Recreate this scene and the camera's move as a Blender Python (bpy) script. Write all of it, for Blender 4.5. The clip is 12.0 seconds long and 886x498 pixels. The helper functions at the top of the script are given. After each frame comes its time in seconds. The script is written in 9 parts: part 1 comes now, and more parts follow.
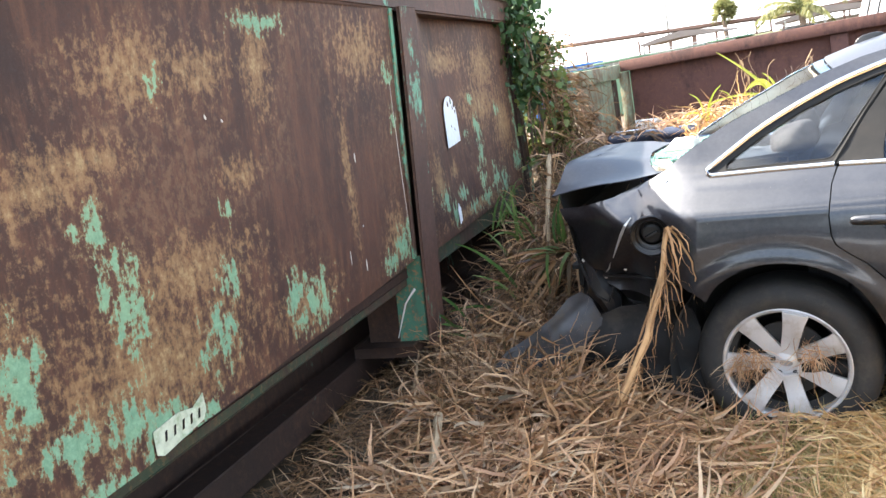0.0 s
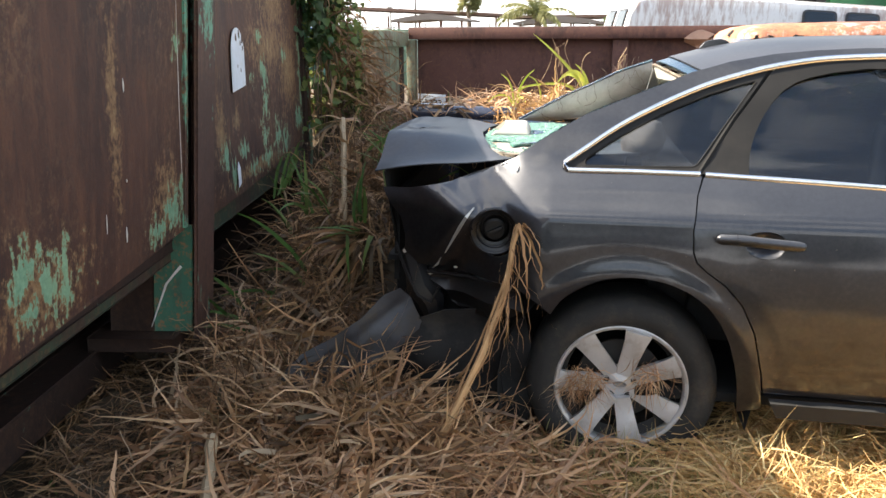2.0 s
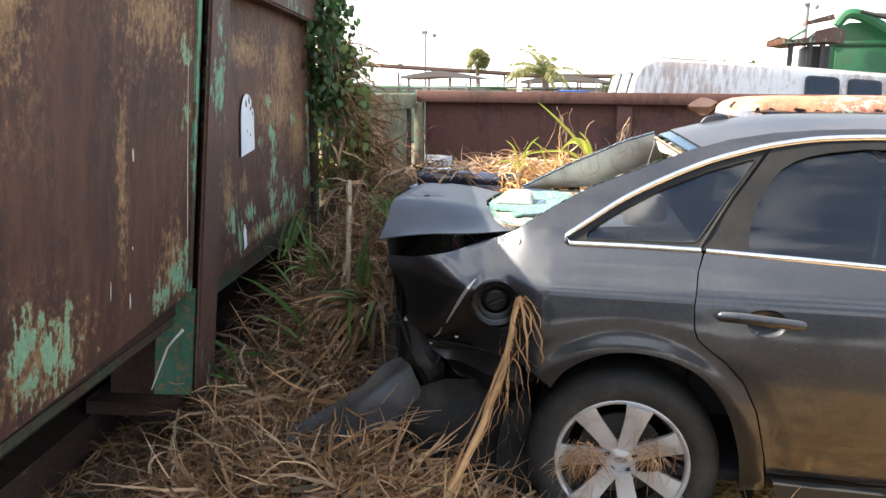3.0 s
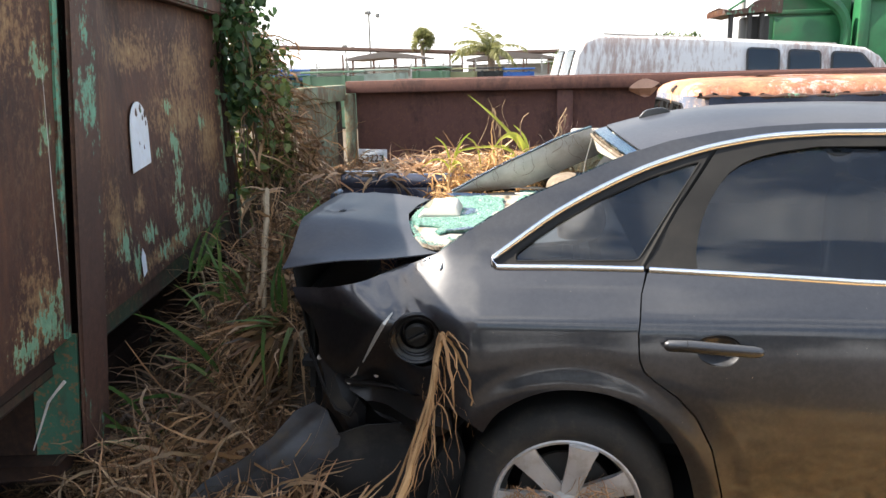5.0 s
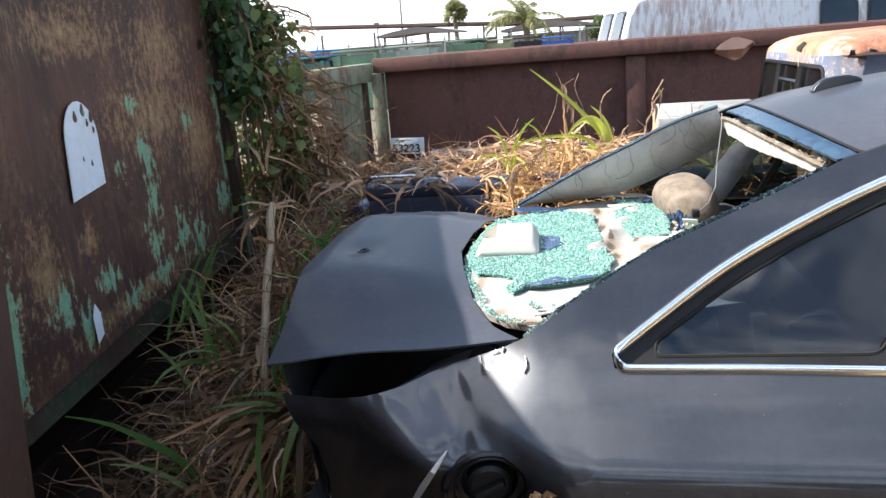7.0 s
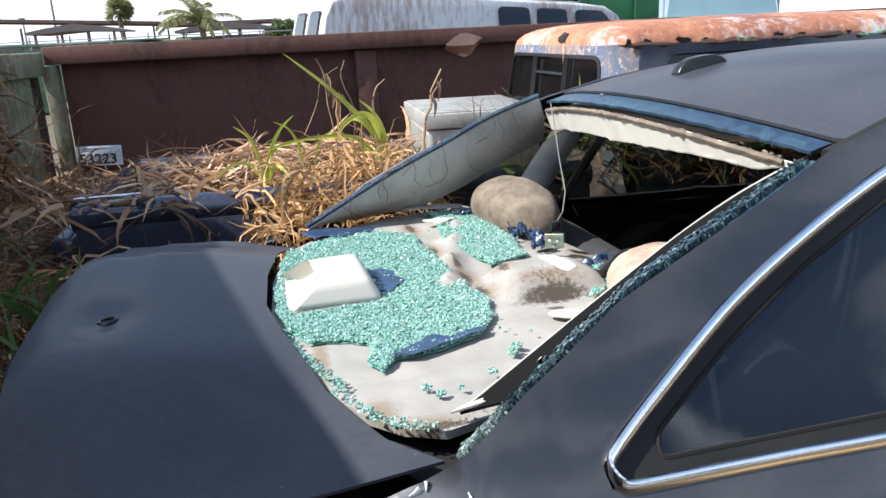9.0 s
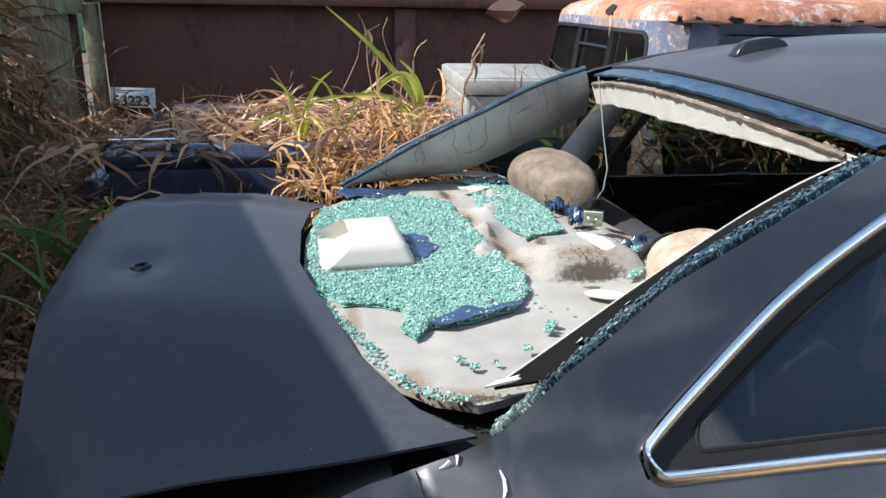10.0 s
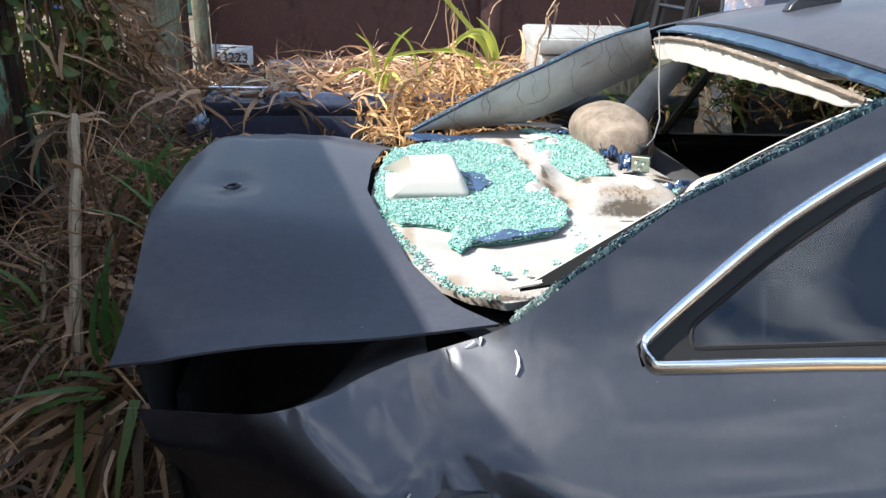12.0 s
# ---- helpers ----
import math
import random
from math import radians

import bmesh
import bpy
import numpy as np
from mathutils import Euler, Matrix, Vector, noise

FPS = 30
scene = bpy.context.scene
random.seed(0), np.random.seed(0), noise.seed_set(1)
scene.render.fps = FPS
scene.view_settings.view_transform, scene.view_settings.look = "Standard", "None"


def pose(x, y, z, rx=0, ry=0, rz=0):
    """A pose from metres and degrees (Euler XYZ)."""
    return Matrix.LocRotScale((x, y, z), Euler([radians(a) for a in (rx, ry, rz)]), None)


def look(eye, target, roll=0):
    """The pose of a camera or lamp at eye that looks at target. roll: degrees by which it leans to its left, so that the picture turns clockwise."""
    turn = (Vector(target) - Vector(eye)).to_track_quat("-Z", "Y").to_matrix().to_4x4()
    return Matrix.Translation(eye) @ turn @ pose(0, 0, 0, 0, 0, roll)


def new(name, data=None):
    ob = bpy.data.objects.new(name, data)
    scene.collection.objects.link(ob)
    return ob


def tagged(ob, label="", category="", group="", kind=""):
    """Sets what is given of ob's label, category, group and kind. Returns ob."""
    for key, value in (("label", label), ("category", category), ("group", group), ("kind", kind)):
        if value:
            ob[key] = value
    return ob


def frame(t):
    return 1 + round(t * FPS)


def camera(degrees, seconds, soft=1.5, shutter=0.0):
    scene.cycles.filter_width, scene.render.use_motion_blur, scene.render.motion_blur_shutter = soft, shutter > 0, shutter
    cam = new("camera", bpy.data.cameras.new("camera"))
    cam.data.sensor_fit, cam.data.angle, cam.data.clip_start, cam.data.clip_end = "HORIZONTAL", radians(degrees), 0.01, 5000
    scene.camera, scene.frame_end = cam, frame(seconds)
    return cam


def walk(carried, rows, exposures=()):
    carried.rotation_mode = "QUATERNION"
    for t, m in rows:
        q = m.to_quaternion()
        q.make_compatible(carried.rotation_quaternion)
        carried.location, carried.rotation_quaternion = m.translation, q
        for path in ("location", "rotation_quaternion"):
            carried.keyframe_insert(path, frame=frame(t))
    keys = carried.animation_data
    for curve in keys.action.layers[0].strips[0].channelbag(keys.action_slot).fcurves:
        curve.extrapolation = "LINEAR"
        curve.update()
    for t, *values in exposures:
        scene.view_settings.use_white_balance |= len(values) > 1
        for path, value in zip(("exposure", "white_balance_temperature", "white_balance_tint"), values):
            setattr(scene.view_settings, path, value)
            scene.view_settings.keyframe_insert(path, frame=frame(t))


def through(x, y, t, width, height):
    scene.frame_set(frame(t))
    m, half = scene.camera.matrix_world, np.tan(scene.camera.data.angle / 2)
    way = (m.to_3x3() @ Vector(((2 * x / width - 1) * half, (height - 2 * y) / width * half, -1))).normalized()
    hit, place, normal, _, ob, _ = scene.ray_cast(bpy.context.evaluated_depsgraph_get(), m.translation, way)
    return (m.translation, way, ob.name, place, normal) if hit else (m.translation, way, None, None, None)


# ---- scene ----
cam = camera(61.0, 12.0)
EXPOSURES = [(0, 2.74, 6700, 10), (0.5, 2.31, 6800, 10), (1, 1.58, 6800, 10), (1.5, 1.33, 6850, 10), (2.5, 2.36, 7200, 10), (3, 2.10, 7000, 10), (3.5, 1.49, 6800, 10), (5.5, 1.82, 6950, 10), (6, 1.60, 6400, 10), (6.5, 1.10, 6100, 10), (7, 1.54, 6200, 10), (7.5, 1.68, 6200, 10), (9.5, 0.87, 5950, 10), (10.5, 0.99, 5950, 10), (11, 1.20, 6000, 10), (11.5, 1.40, 6050, 10), (12, 1.42, 6050, 10)]
PATH = [
    (0, (0.368, -2.95, 1.543), (-0.651, -1.274, 1.154), -10.5),
    (0.5, (0.16, -2.72, 1.508), (-0.469, -0.857, 1.143), -4.5),
    (1, (-0.097, -2.536, 1.532), (-0.514, -0.614, 1.17), -0.7),
    (1.5, (-0.156, -2.484, 1.524), (-0.495, -0.559, 1.098), -1.2),
    (2, (-0.174, -2.485, 1.502), (-0.522, -0.593, 0.957), -0.3),
    (2.5, (-0.172, -2.477, 1.504), (-0.588, -0.6, 0.954), -0.8),
    (3, (-0.16, -2.481, 1.566), (-0.53, -0.559, 1.156), 0.6),
    (3.5, (-0.12, -2.487, 1.596), (-0.385, -0.538, 1.234), 0.4),
    (3.7, (-0.134, -2.492, 1.666), (-0.347, -0.548, 1.247), -0.6),
    (5.3, (-0.083, -1.967, 1.62), (-0.37, -0.049, 1.133), -2.2),
    (5.5, (-0.109, -1.861, 1.588), (-0.496, 0.024, 1.045), -1.6),
    (6, (-0.245, -1.541, 1.606), (-0.331, 0.412, 1.185), -2.4),
    (6.5, (-0.281, -1.332, 1.613), (-0.309, 0.6, 1.094), -1.1),
    (6.8, (-0.285, -1.22, 1.646), (-0.514, 0.692, 1.105), -4.0),
    (7, (-0.282, -1.163, 1.624), (-0.641, 0.735, 1.104), -4.4),
    (7.5, (-0.379, -0.9, 1.553), (-0.417, 1.02, 0.993), -0.9),
    (7.7, (-0.464, -0.774, 1.553), (-0.415, 1.158, 1.039), -3.1),
    (9.3, (-0.566, -0.58, 1.556), (-0.109, 1.277, 0.974), -2.1),
    (9.5, (-0.571, -0.57, 1.552), (-0.148, 1.283, 0.929), -1.7),
    (10, (-0.587, -0.56, 1.554), (-0.207, 1.296, 0.912), 1.1),
    (10.5, (-0.583, -0.586, 1.52), (-0.173, 1.271, 0.903), 1.1),
    (11, (-0.629, -0.627, 1.458), (-0.33, 1.237, 0.799), -0.6),
    (11.5, (-0.655, -0.645, 1.503), (-0.552, 1.228, 0.809), -0.8),
    (12, (-0.549, -0.737, 1.538), (-0.397, 1.122, 0.815), 1.2),
]
walk(cam, [(t, look(eye, target, roll)) for t, eye, target, roll in PATH], EXPOSURES)

# ---- light ----
SUN_AZ, SUN_EL = 269.0, 45.2
world = bpy.data.worlds.new("sky")
scene.world = world
world.use_nodes = True
wn, wl = world.node_tree.nodes, world.node_tree.links
wn.clear()
w_out, w_bg, w_sky = wn.new("ShaderNodeOutputWorld"), wn.new("ShaderNodeBackground"), wn.new("ShaderNodeTexSky")
w_sky.sky_type, w_sky.sun_disc = "NISHITA", False
w_sky.sun_elevation, w_sky.sun_rotation = radians(SUN_EL), radians(SUN_AZ)
w_sky.air_density, w_sky.dust_density = 1.2, 0.8
w_co, w_map, w_noise, w_ramp, w_mix = (wn.new("ShaderNodeTexCoord"), wn.new("ShaderNodeMapping"), wn.new("ShaderNodeTexNoise"), wn.new("ShaderNodeValToRGB"), wn.new("ShaderNodeMixRGB"))
w_map.inputs["Scale"].default_value = (1.0, 1.0, 2.6)
w_noise.inputs["Scale"].default_value, w_noise.inputs["Detail"].default_value = 2.9, 7
w_ramp.color_ramp.elements[0].position, w_ramp.color_ramp.elements[1].position = 0.485, 0.635
w_mix.inputs[2].default_value = (8.2, 8.4, 8.8, 1)
wl.new(w_co.outputs["Generated"], w_map.inputs["Vector"])
wl.new(w_map.outputs[0], w_noise.inputs["Vector"])
wl.new(w_noise.outputs["Fac"], w_ramp.inputs[0])
w_sep, w_haze, w_max = wn.new("ShaderNodeSeparateXYZ"), wn.new("ShaderNodeMapRange"), wn.new("ShaderNodeMath")
w_haze.inputs["From Min"].default_value, w_haze.inputs["From Max"].default_value = 0.02, 0.26
w_haze.inputs["To Min"].default_value, w_haze.inputs["To Max"].default_value = 1.0, 0.0
w_max.operation = "MAXIMUM"
wl.new(w_co.outputs["Generated"], w_sep.inputs[0])
wl.new(w_sep.outputs["Z"], w_haze.inputs["Value"])
wl.new(w_haze.outputs[0], w_max.inputs[0])
wl.new(w_ramp.outputs[0], w_max.inputs[1])
wl.new(w_max.outputs[0], w_mix.inputs[0])
wl.new(w_sky.outputs[0], w_mix.inputs[1])
wl.new(w_mix.outputs[0], w_bg.inputs[0])
w_bg.inputs[1].default_value = 0.10
wl.new(w_bg.outputs[0], w_out.inputs[0])

sun = new("sun", bpy.data.lights.new("sun", "SUN"))
sun.data.energy, sun.data.angle, sun.data.color = 5.0, radians(0.6), (1.0, 0.93, 0.82)
az = radians(SUN_AZ)
to_sun = Vector((math.sin(az) * math.cos(radians(SUN_EL)), math.cos(az) * math.cos(radians(SUN_EL)), math.sin(radians(SUN_EL))))
sun.matrix_world = look((0, 0, 0), tuple(-to_sun))

# ---- materials ----
def mat(name, base=(0.5, 0.5, 0.5), rough=0.6, metal=0.0):
    m = bpy.data.materials.new(name)
    m.use_nodes = True
    b = m.node_tree.nodes["Principled BSDF"]
    b.inputs["Base Color"].default_value = (*base, 1)
    b.inputs["Roughness"].default_value = rough
    b.inputs["Metallic"].default_value = metal
    return m, m.node_tree.nodes, m.node_tree.links, b


def coords(n, l, scale=(1, 1, 1), space="Object"):
    c, mp = n.new("ShaderNodeTexCoord"), n.new("ShaderNodeMapping")
    mp.inputs["Scale"].default_value = scale
    l.new(c.outputs[space], mp.inputs[0])
    return mp.outputs[0]


def noise_node(n, l, vec, scale, detail=6, rough=0.6):
    t = n.new("ShaderNodeTexNoise")
    t.inputs["Scale"].default_value, t.inputs["Detail"].default_value, t.inputs["Roughness"].default_value = scale, detail, rough
    if vec is not None:
        l.new(vec, t.inputs["Vector"])
    return t.outputs["Fac"]


def ramp(n, l, fac, stops):
    r = n.new("ShaderNodeValToRGB")
    e = r.color_ramp.elements
    while len(e) < len(stops):
        e.new(0.5)
    for el, (p, c) in zip(e, stops):
        el.position, el.color = p, (*c, 1) if len(c) == 3 else c
    l.new(fac, r.inputs[0])
    return r.outputs[0]


def mixed(n, l, fac, a, b, kind="MIX"):
    m = n.new("ShaderNodeMixRGB")
    m.blend_type = kind
    for i, v in enumerate((fac, a, b)):
        if isinstance(v, (int, float)):
            m.inputs[i].default_value = v
        elif isinstance(v, tuple):
            m.inputs[i].default_value = (*v, 1)
        else:
            l.new(v, m.inputs[i])
    return m.outputs[0]


def bumped(n, l, b, height, strength=0.3, dist=0.01):
    bp = n.new("ShaderNodeBump")
    bp.inputs["Strength"].default_value, bp.inputs["Distance"].default_value = strength, dist
    l.new(height, bp.inputs["Height"])
    l.new(bp.outputs[0], b.inputs["Normal"])


def step(lo, hi):
    return [(lo, (0, 0, 0)), (hi, (1, 1, 1))]


def plain(name, base, rough=0.6, metal=0.0, vary=0.25, scale=8.0, bump=0.15, dirt=None):
    """A surface with grain at two scales and optional dirt colour in patches."""
    m, n, l, b = mat(name, base, rough, metal)
    v = coords(n, l)
    big, fine = noise_node(n, l, v, scale, 5), noise_node(n, l, v, scale * 9, 4)
    lo, hi = tuple(c * (1 - vary) for c in base), tuple(min(1, c * (1 + vary)) for c in base)
    col = mixed(n, l, ramp(n, l, big, step(0.3, 0.7)), lo, hi)
    col = mixed(n, l, 0.25, col, mixed(n, l, fine, lo, hi))
    if dirt:
        col = mixed(n, l, ramp(n, l, noise_node(n, l, v, scale * 0.6, 8, 0.7), step(0.5, 0.68)), col, dirt)
    l.new(col, b.inputs["Base Color"])
    rr = n.new("ShaderNodeMapRange")
    rr.inputs["To Min"].default_value, rr.inputs["To Max"].default_value = max(0.02, rough - 0.1), min(1, rough + 0.12)
    l.new(big, rr.inputs["Value"])
    l.new(rr.outputs[0], b.inputs["Roughness"])
    bumped(n, l, b, fine, bump, 0.004)
    return m


def rusty(name, paint, paint_lo, paint_hi, dark=(0.055, 0.03, 0.024), mid=(0.12, 0.058, 0.036), light=(0.26, 0.145, 0.07), low_paint=0.0):
    """Old painted steel: brown rust with streaks, and flakes of the old paint where a broken noise leaves them."""
    m, n, l, b = mat(name, mid, 0.75)
    v = coords(n, l)
    vs = coords(n, l, (3.0, 3.0, 0.5))
    large, streak = noise_node(n, l, v, 1.6, 8, 0.65), noise_node(n, l, vs, 4.5, 6, 0.65)
    fine, speck = noise_node(n, l, v, 38, 5, 0.7), noise_node(n, l, v, 14, 8, 0.75)
    col = mixed(n, l, ramp(n, l, large, step(0.36, 0.66)), dark, mid)
    # ochre bloom in clusters, with the last flakes of paint in their middle
    vp = coords(n, l, (1.0, 1.0, 0.6))
    grit = noise_node(n, l, coords(n, l, (1.0, 1.0, 0.8)), 34.0, 10, 0.8)
    cluster = mixed(n, l, 0.45, noise_node(n, l, v, 2.1, 4, 0.6), noise_node(n, l, vp, 11.0, 9, 0.72))
    bloom = mixed(n, l, 0.42, cluster, grit)
    col = mixed(n, l, ramp(n, l, bloom, [(0.515, (0, 0, 0)), (0.565, (0.3, 0.3, 0.3)), (0.65, (1, 1, 1))]), col, light)
    col = mixed(n, l, ramp(n, l, grit, [(0.36, (0.75, 0.75, 0.75)), (0.47, (0, 0, 0))]), col, dark)
    runs = noise_node(n, l, coords(n, l, (6.0, 6.0, 0.35)), 5.0, 5, 0.6)
    col = mixed(n, l, ramp(n, l, runs, [(0.32, (0.9, 0.9, 0.9)), (0.46, (0, 0, 0))]), col, dark)
    col = mixed(n, l, 0.55, col, mixed(n, l, fine, (0.1, 0.08, 0.08), (1.95, 1.85, 1.75)), "MULTIPLY")
    pmask = mixed(n, l, 0.60, noise_node(n, l, vp, 2.6, 2, 0.5), noise_node(n, l, coords(n, l, (1.2, 1.2, 0.55)), 12.0, 10, 0.72))
    if low_paint:
        # more of the old paint is left low on the panel
        low, sep = n.new("ShaderNodeMapRange"), n.new("ShaderNodeSeparateXYZ")
        low.inputs["From Min"].default_value, low.inputs["From Max"].default_value = 1.35, 0.72
        low.inputs["To Max"].default_value = low_paint
        l.new(v, sep.inputs[0])
        l.new(sep.outputs["Z"], low.inputs["Value"])
        plus = n.new("ShaderNodeMath")
        l.new(pmask, plus.inputs[0])
        l.new(low.outputs[0], plus.inputs[1])
        pmask = plus.outputs[0]
    pm = ramp(n, l, pmask, step(paint_lo, paint_hi))
    pcol = mixed(n, l, speck, tuple(c * 0.6 for c in paint), tuple(min(1, c * 1.3) for c in paint))
    pcol = mixed(n, l, ramp(n, l, fine, step(0.54, 0.62)), pcol, light)
    l.new(mixed(n, l, pm, col, pcol), b.inputs["Base Color"])
    b.inputs["Roughness"].default_value = 0.72
    bumped(n, l, b, mixed(n, l, 0.5, speck, fine), 0.35, 0.006)
    return m


def islands(name, stops, rough=0.7, green=0.0, through=0.0):
    """Stalks and leaves: each island takes its own shade."""
    m, n, l, b = mat(name, stops[0], rough)
    g, oi, add, fr = n.new("ShaderNodeNewGeometry"), n.new("ShaderNodeObjectInfo"), n.new("ShaderNodeMath"), n.new("ShaderNodeMath")
    fr.operation = "FRACT"
    l.new(g.outputs["Random Per Island"], add.inputs[0])
    l.new(oi.outputs["Random"], add.inputs[1])
    l.new(add.outputs[0], fr.inputs[0])
    k = len(stops)
    col = ramp(n, l, fr.outputs[0], [(i / max(1, k - 1), c) for i, c in enumerate(stops)])
    nz = noise_node(n, l, coords(n, l), 26, 4)
    l.new(mixed(n, l, 0.45, col, mixed(n, l, nz, (0.35, 0.33, 0.3), (1.6, 1.6, 1.6)), "MULTIPLY"), b.inputs["Base Color"])
    if through:
        t, mx = n.new("ShaderNodeBsdfTranslucent"), n.new("ShaderNodeMixShader")
        l.new(col, t.inputs["Color"])
        mx.inputs[0].default_value = through
        l.new(b.outputs[0], mx.inputs[1])
        l.new(t.outputs[0], mx.inputs[2])
        l.new(mx.outputs[0], n["Material Output"].inputs[0])
    return m


def glass(name, tint, rough=0.0, ior=1.45):
    m, n, l, b = mat(name, tint, rough)
    b.inputs["Transmission Weight"].default_value = 1.0
    b.inputs["IOR"].default_value = ior
    return m


def calc_node(n, l, kind, a, c):
    q = n.new("ShaderNodeMath")
    q.operation = kind
    for k, v in enumerate((a, c)):
        if isinstance(v, (int, float)):
            q.inputs[k].default_value = v
        else:
            l.new(v, q.inputs[k])
    return q.outputs[0]


def spots_field(n, l, u, v, spots):
    """How far inside the nearest of some oval spots a place lies: 1 in its middle, 0 on its edge, below 0 outside."""
    best = None
    for cu, cv, ru, rv in spots:
        du = calc_node(n, l, "DIVIDE", calc_node(n, l, "SUBTRACT", u, cu), ru)
        dv = calc_node(n, l, "DIVIDE", calc_node(n, l, "SUBTRACT", v, cv), rv)
        d = calc_node(n, l, "SUBTRACT", 1.0, calc_node(n, l, "SQRT", calc_node(n, l, "ADD", calc_node(n, l, "MULTIPLY", du, du), calc_node(n, l, "MULTIPLY", dv, dv)), 0.0))
        best = d if best is None else calc_node(n, l, "MAXIMUM", best, d)
    return calc_node(n, l, "MAXIMUM", best, -1.5)


def worn_panel(name, paints, blooms, bare, along=(-0.1508, 0.9886), origin=-1.652):
    """Brown rusted steel with flakes of green paint, ochre bloom and smooth bare areas, each lying where it has worn that way.
    paints, blooms, bare: (along the wall, height, half length, half height)."""
    m, n, l, b = mat(name, (0.1, 0.06, 0.045), 0.7)
    tc, sp = n.new("ShaderNodeTexCoord"), n.new("ShaderNodeSeparateXYZ")
    l.new(tc.outputs["Object"], sp.inputs[0])

    def calc(kind, a, c):
        return calc_node(n, l, kind, a, c)

    u = calc("ADD", calc("MULTIPLY", calc("SUBTRACT", sp.outputs["X"], origin), along[0]), calc("MULTIPLY", sp.outputs["Y"], along[1]))
    z = sp.outputs["Z"]
    comb = n.new("ShaderNodeCombineXYZ")
    l.new(u, comb.inputs[0])
    l.new(z, comb.inputs[2])

    def at(scale):
        mp = n.new("ShaderNodeMapping")
        mp.inputs["Scale"].default_value = scale
        l.new(comb.outputs[0], mp.inputs[0])
        return mp.outputs[0]

    def field(spots):
        return spots_field(n, l, u, z, spots)

    large = noise_node(n, l, at((1, 1, 0.8)), 2.2, 6, 0.6)
    flake = noise_node(n, l, at((1.25, 1, 0.75)), 17.0, 10, 0.74)
    speckle = noise_node(n, l, at((1.15, 1, 0.8)), 36.0, 9, 0.74)
    run = noise_node(n, l, at((3.6, 1, 0.7)), 5.0, 7, 0.68)
    drip = noise_node(n, l, at((10.0, 1, 0.9)), 4.0, 6, 0.65)
    grit = noise_node(n, l, at((1.0, 1, 0.8)), 52.0, 8, 0.75)
    fine = noise_node(n, l, at((1.0, 1, 1.0)), 130.0, 4, 0.7)
    smooth = ramp(n, l, calc("ADD", field(bare), calc("MULTIPLY", calc("SUBTRACT", run, 0.5), 1.3)), step(-0.1, 0.5))
    rough_side = calc("SUBTRACT", 1.0, smooth)
    # bare steel gone purple-brown, redder in places
    col = mixed(n, l, ramp(n, l, large, step(0.34, 0.66)), (0.032, 0.0135, 0.0100), (0.086, 0.0355, 0.0215))
    col = mixed(n, l, calc("MULTIPLY", ramp(n, l, run, step(0.48, 0.68)), 0.65), col, (0.150, 0.064, 0.033))
    # scabby mottling everywhere but on the smooth areas
    scab = calc("MULTIPLY", ramp(n, l, mixed(n, l, 0.5, speckle, mixed(n, l, 0.4, flake, large)), [(0.495, (0, 0, 0)), (0.555, (1, 1, 1))]), rough_side)
    col = mixed(n, l, calc("MULTIPLY", scab, 0.68), col, (0.165, 0.092, 0.050))
    # ochre bloom
    bl = calc("ADD", calc("MULTIPLY", field(blooms), 0.55), calc("MULTIPLY", calc("SUBTRACT", mixed(n, l, 0.5, speckle, mixed(n, l, 0.35, flake, run)), 0.5), 4.2))
    col = mixed(n, l, calc("MULTIPLY", ramp(n, l, bl, step(0.10, 0.40)), 0.62), col, (0.31, 0.185, 0.085))
    col = mixed(n, l, calc("MULTIPLY", ramp(n, l, bl, step(0.5, 0.7)), 0.5), col, (0.42, 0.32, 0.16))
    # dark pits and vertical dirt runs
    col = mixed(n, l, calc("MULTIPLY", ramp(n, l, grit, [(0.36, (1, 1, 1)), (0.46, (0, 0, 0))]), 0.65), col, (0.035, 0.021, 0.018))
    col = mixed(n, l, calc("MULTIPLY", ramp(n, l, drip, [(0.34, (1, 1, 1)), (0.42, (0, 0, 0))]), 0.45), col, (0.036, 0.019, 0.015))
    # what is left of the green paint, with rust round its edges
    pf = calc("ADD", calc("MULTIPLY", field(paints), 0.30), calc("ADD", calc("MULTIPLY", calc("SUBTRACT", mixed(n, l, 0.25, flake, speckle), 0.5), 3.0), calc("MULTIPLY", calc("SUBTRACT", drip, 0.5), 0.9)))
    col = mixed(n, l, calc("MULTIPLY", ramp(n, l, pf, step(-0.08, 0.07)), 0.55), col, (0.27, 0.165, 0.075))
    green = mixed(n, l, ramp(n, l, grit, step(0.35, 0.65)), (0.12, 0.25, 0.155), (0.22, 0.40, 0.26))
    green = mixed(n, l, calc("MULTIPLY", ramp(n, l, large, step(0.45, 0.6)), 0.4), green, (0.30, 0.44, 0.25))
    col = mixed(n, l, ramp(n, l, pf, step(0.09, 0.14)), col, green)
    col = mixed(n, l, 0.5, col, mixed(n, l, fine, (0.22, 0.21, 0.205), (1.55, 1.48, 1.43)), "MULTIPLY")
    l.new(col, b.inputs["Base Color"])
    rr = n.new("ShaderNodeMapRange")
    rr.inputs["To Min"].default_value, rr.inputs["To Max"].default_value = 0.62, 0.82
    l.new(grit, rr.inputs["Value"])
    l.new(rr.outputs[0], b.inputs["Roughness"])
    relief = calc("ADD", calc("MULTIPLY", flake, 0.6), calc("ADD", calc("MULTIPLY", grit, 0.4), calc("MULTIPLY", ramp(n, l, pf, step(0.09, 0.14)), 0.25)))
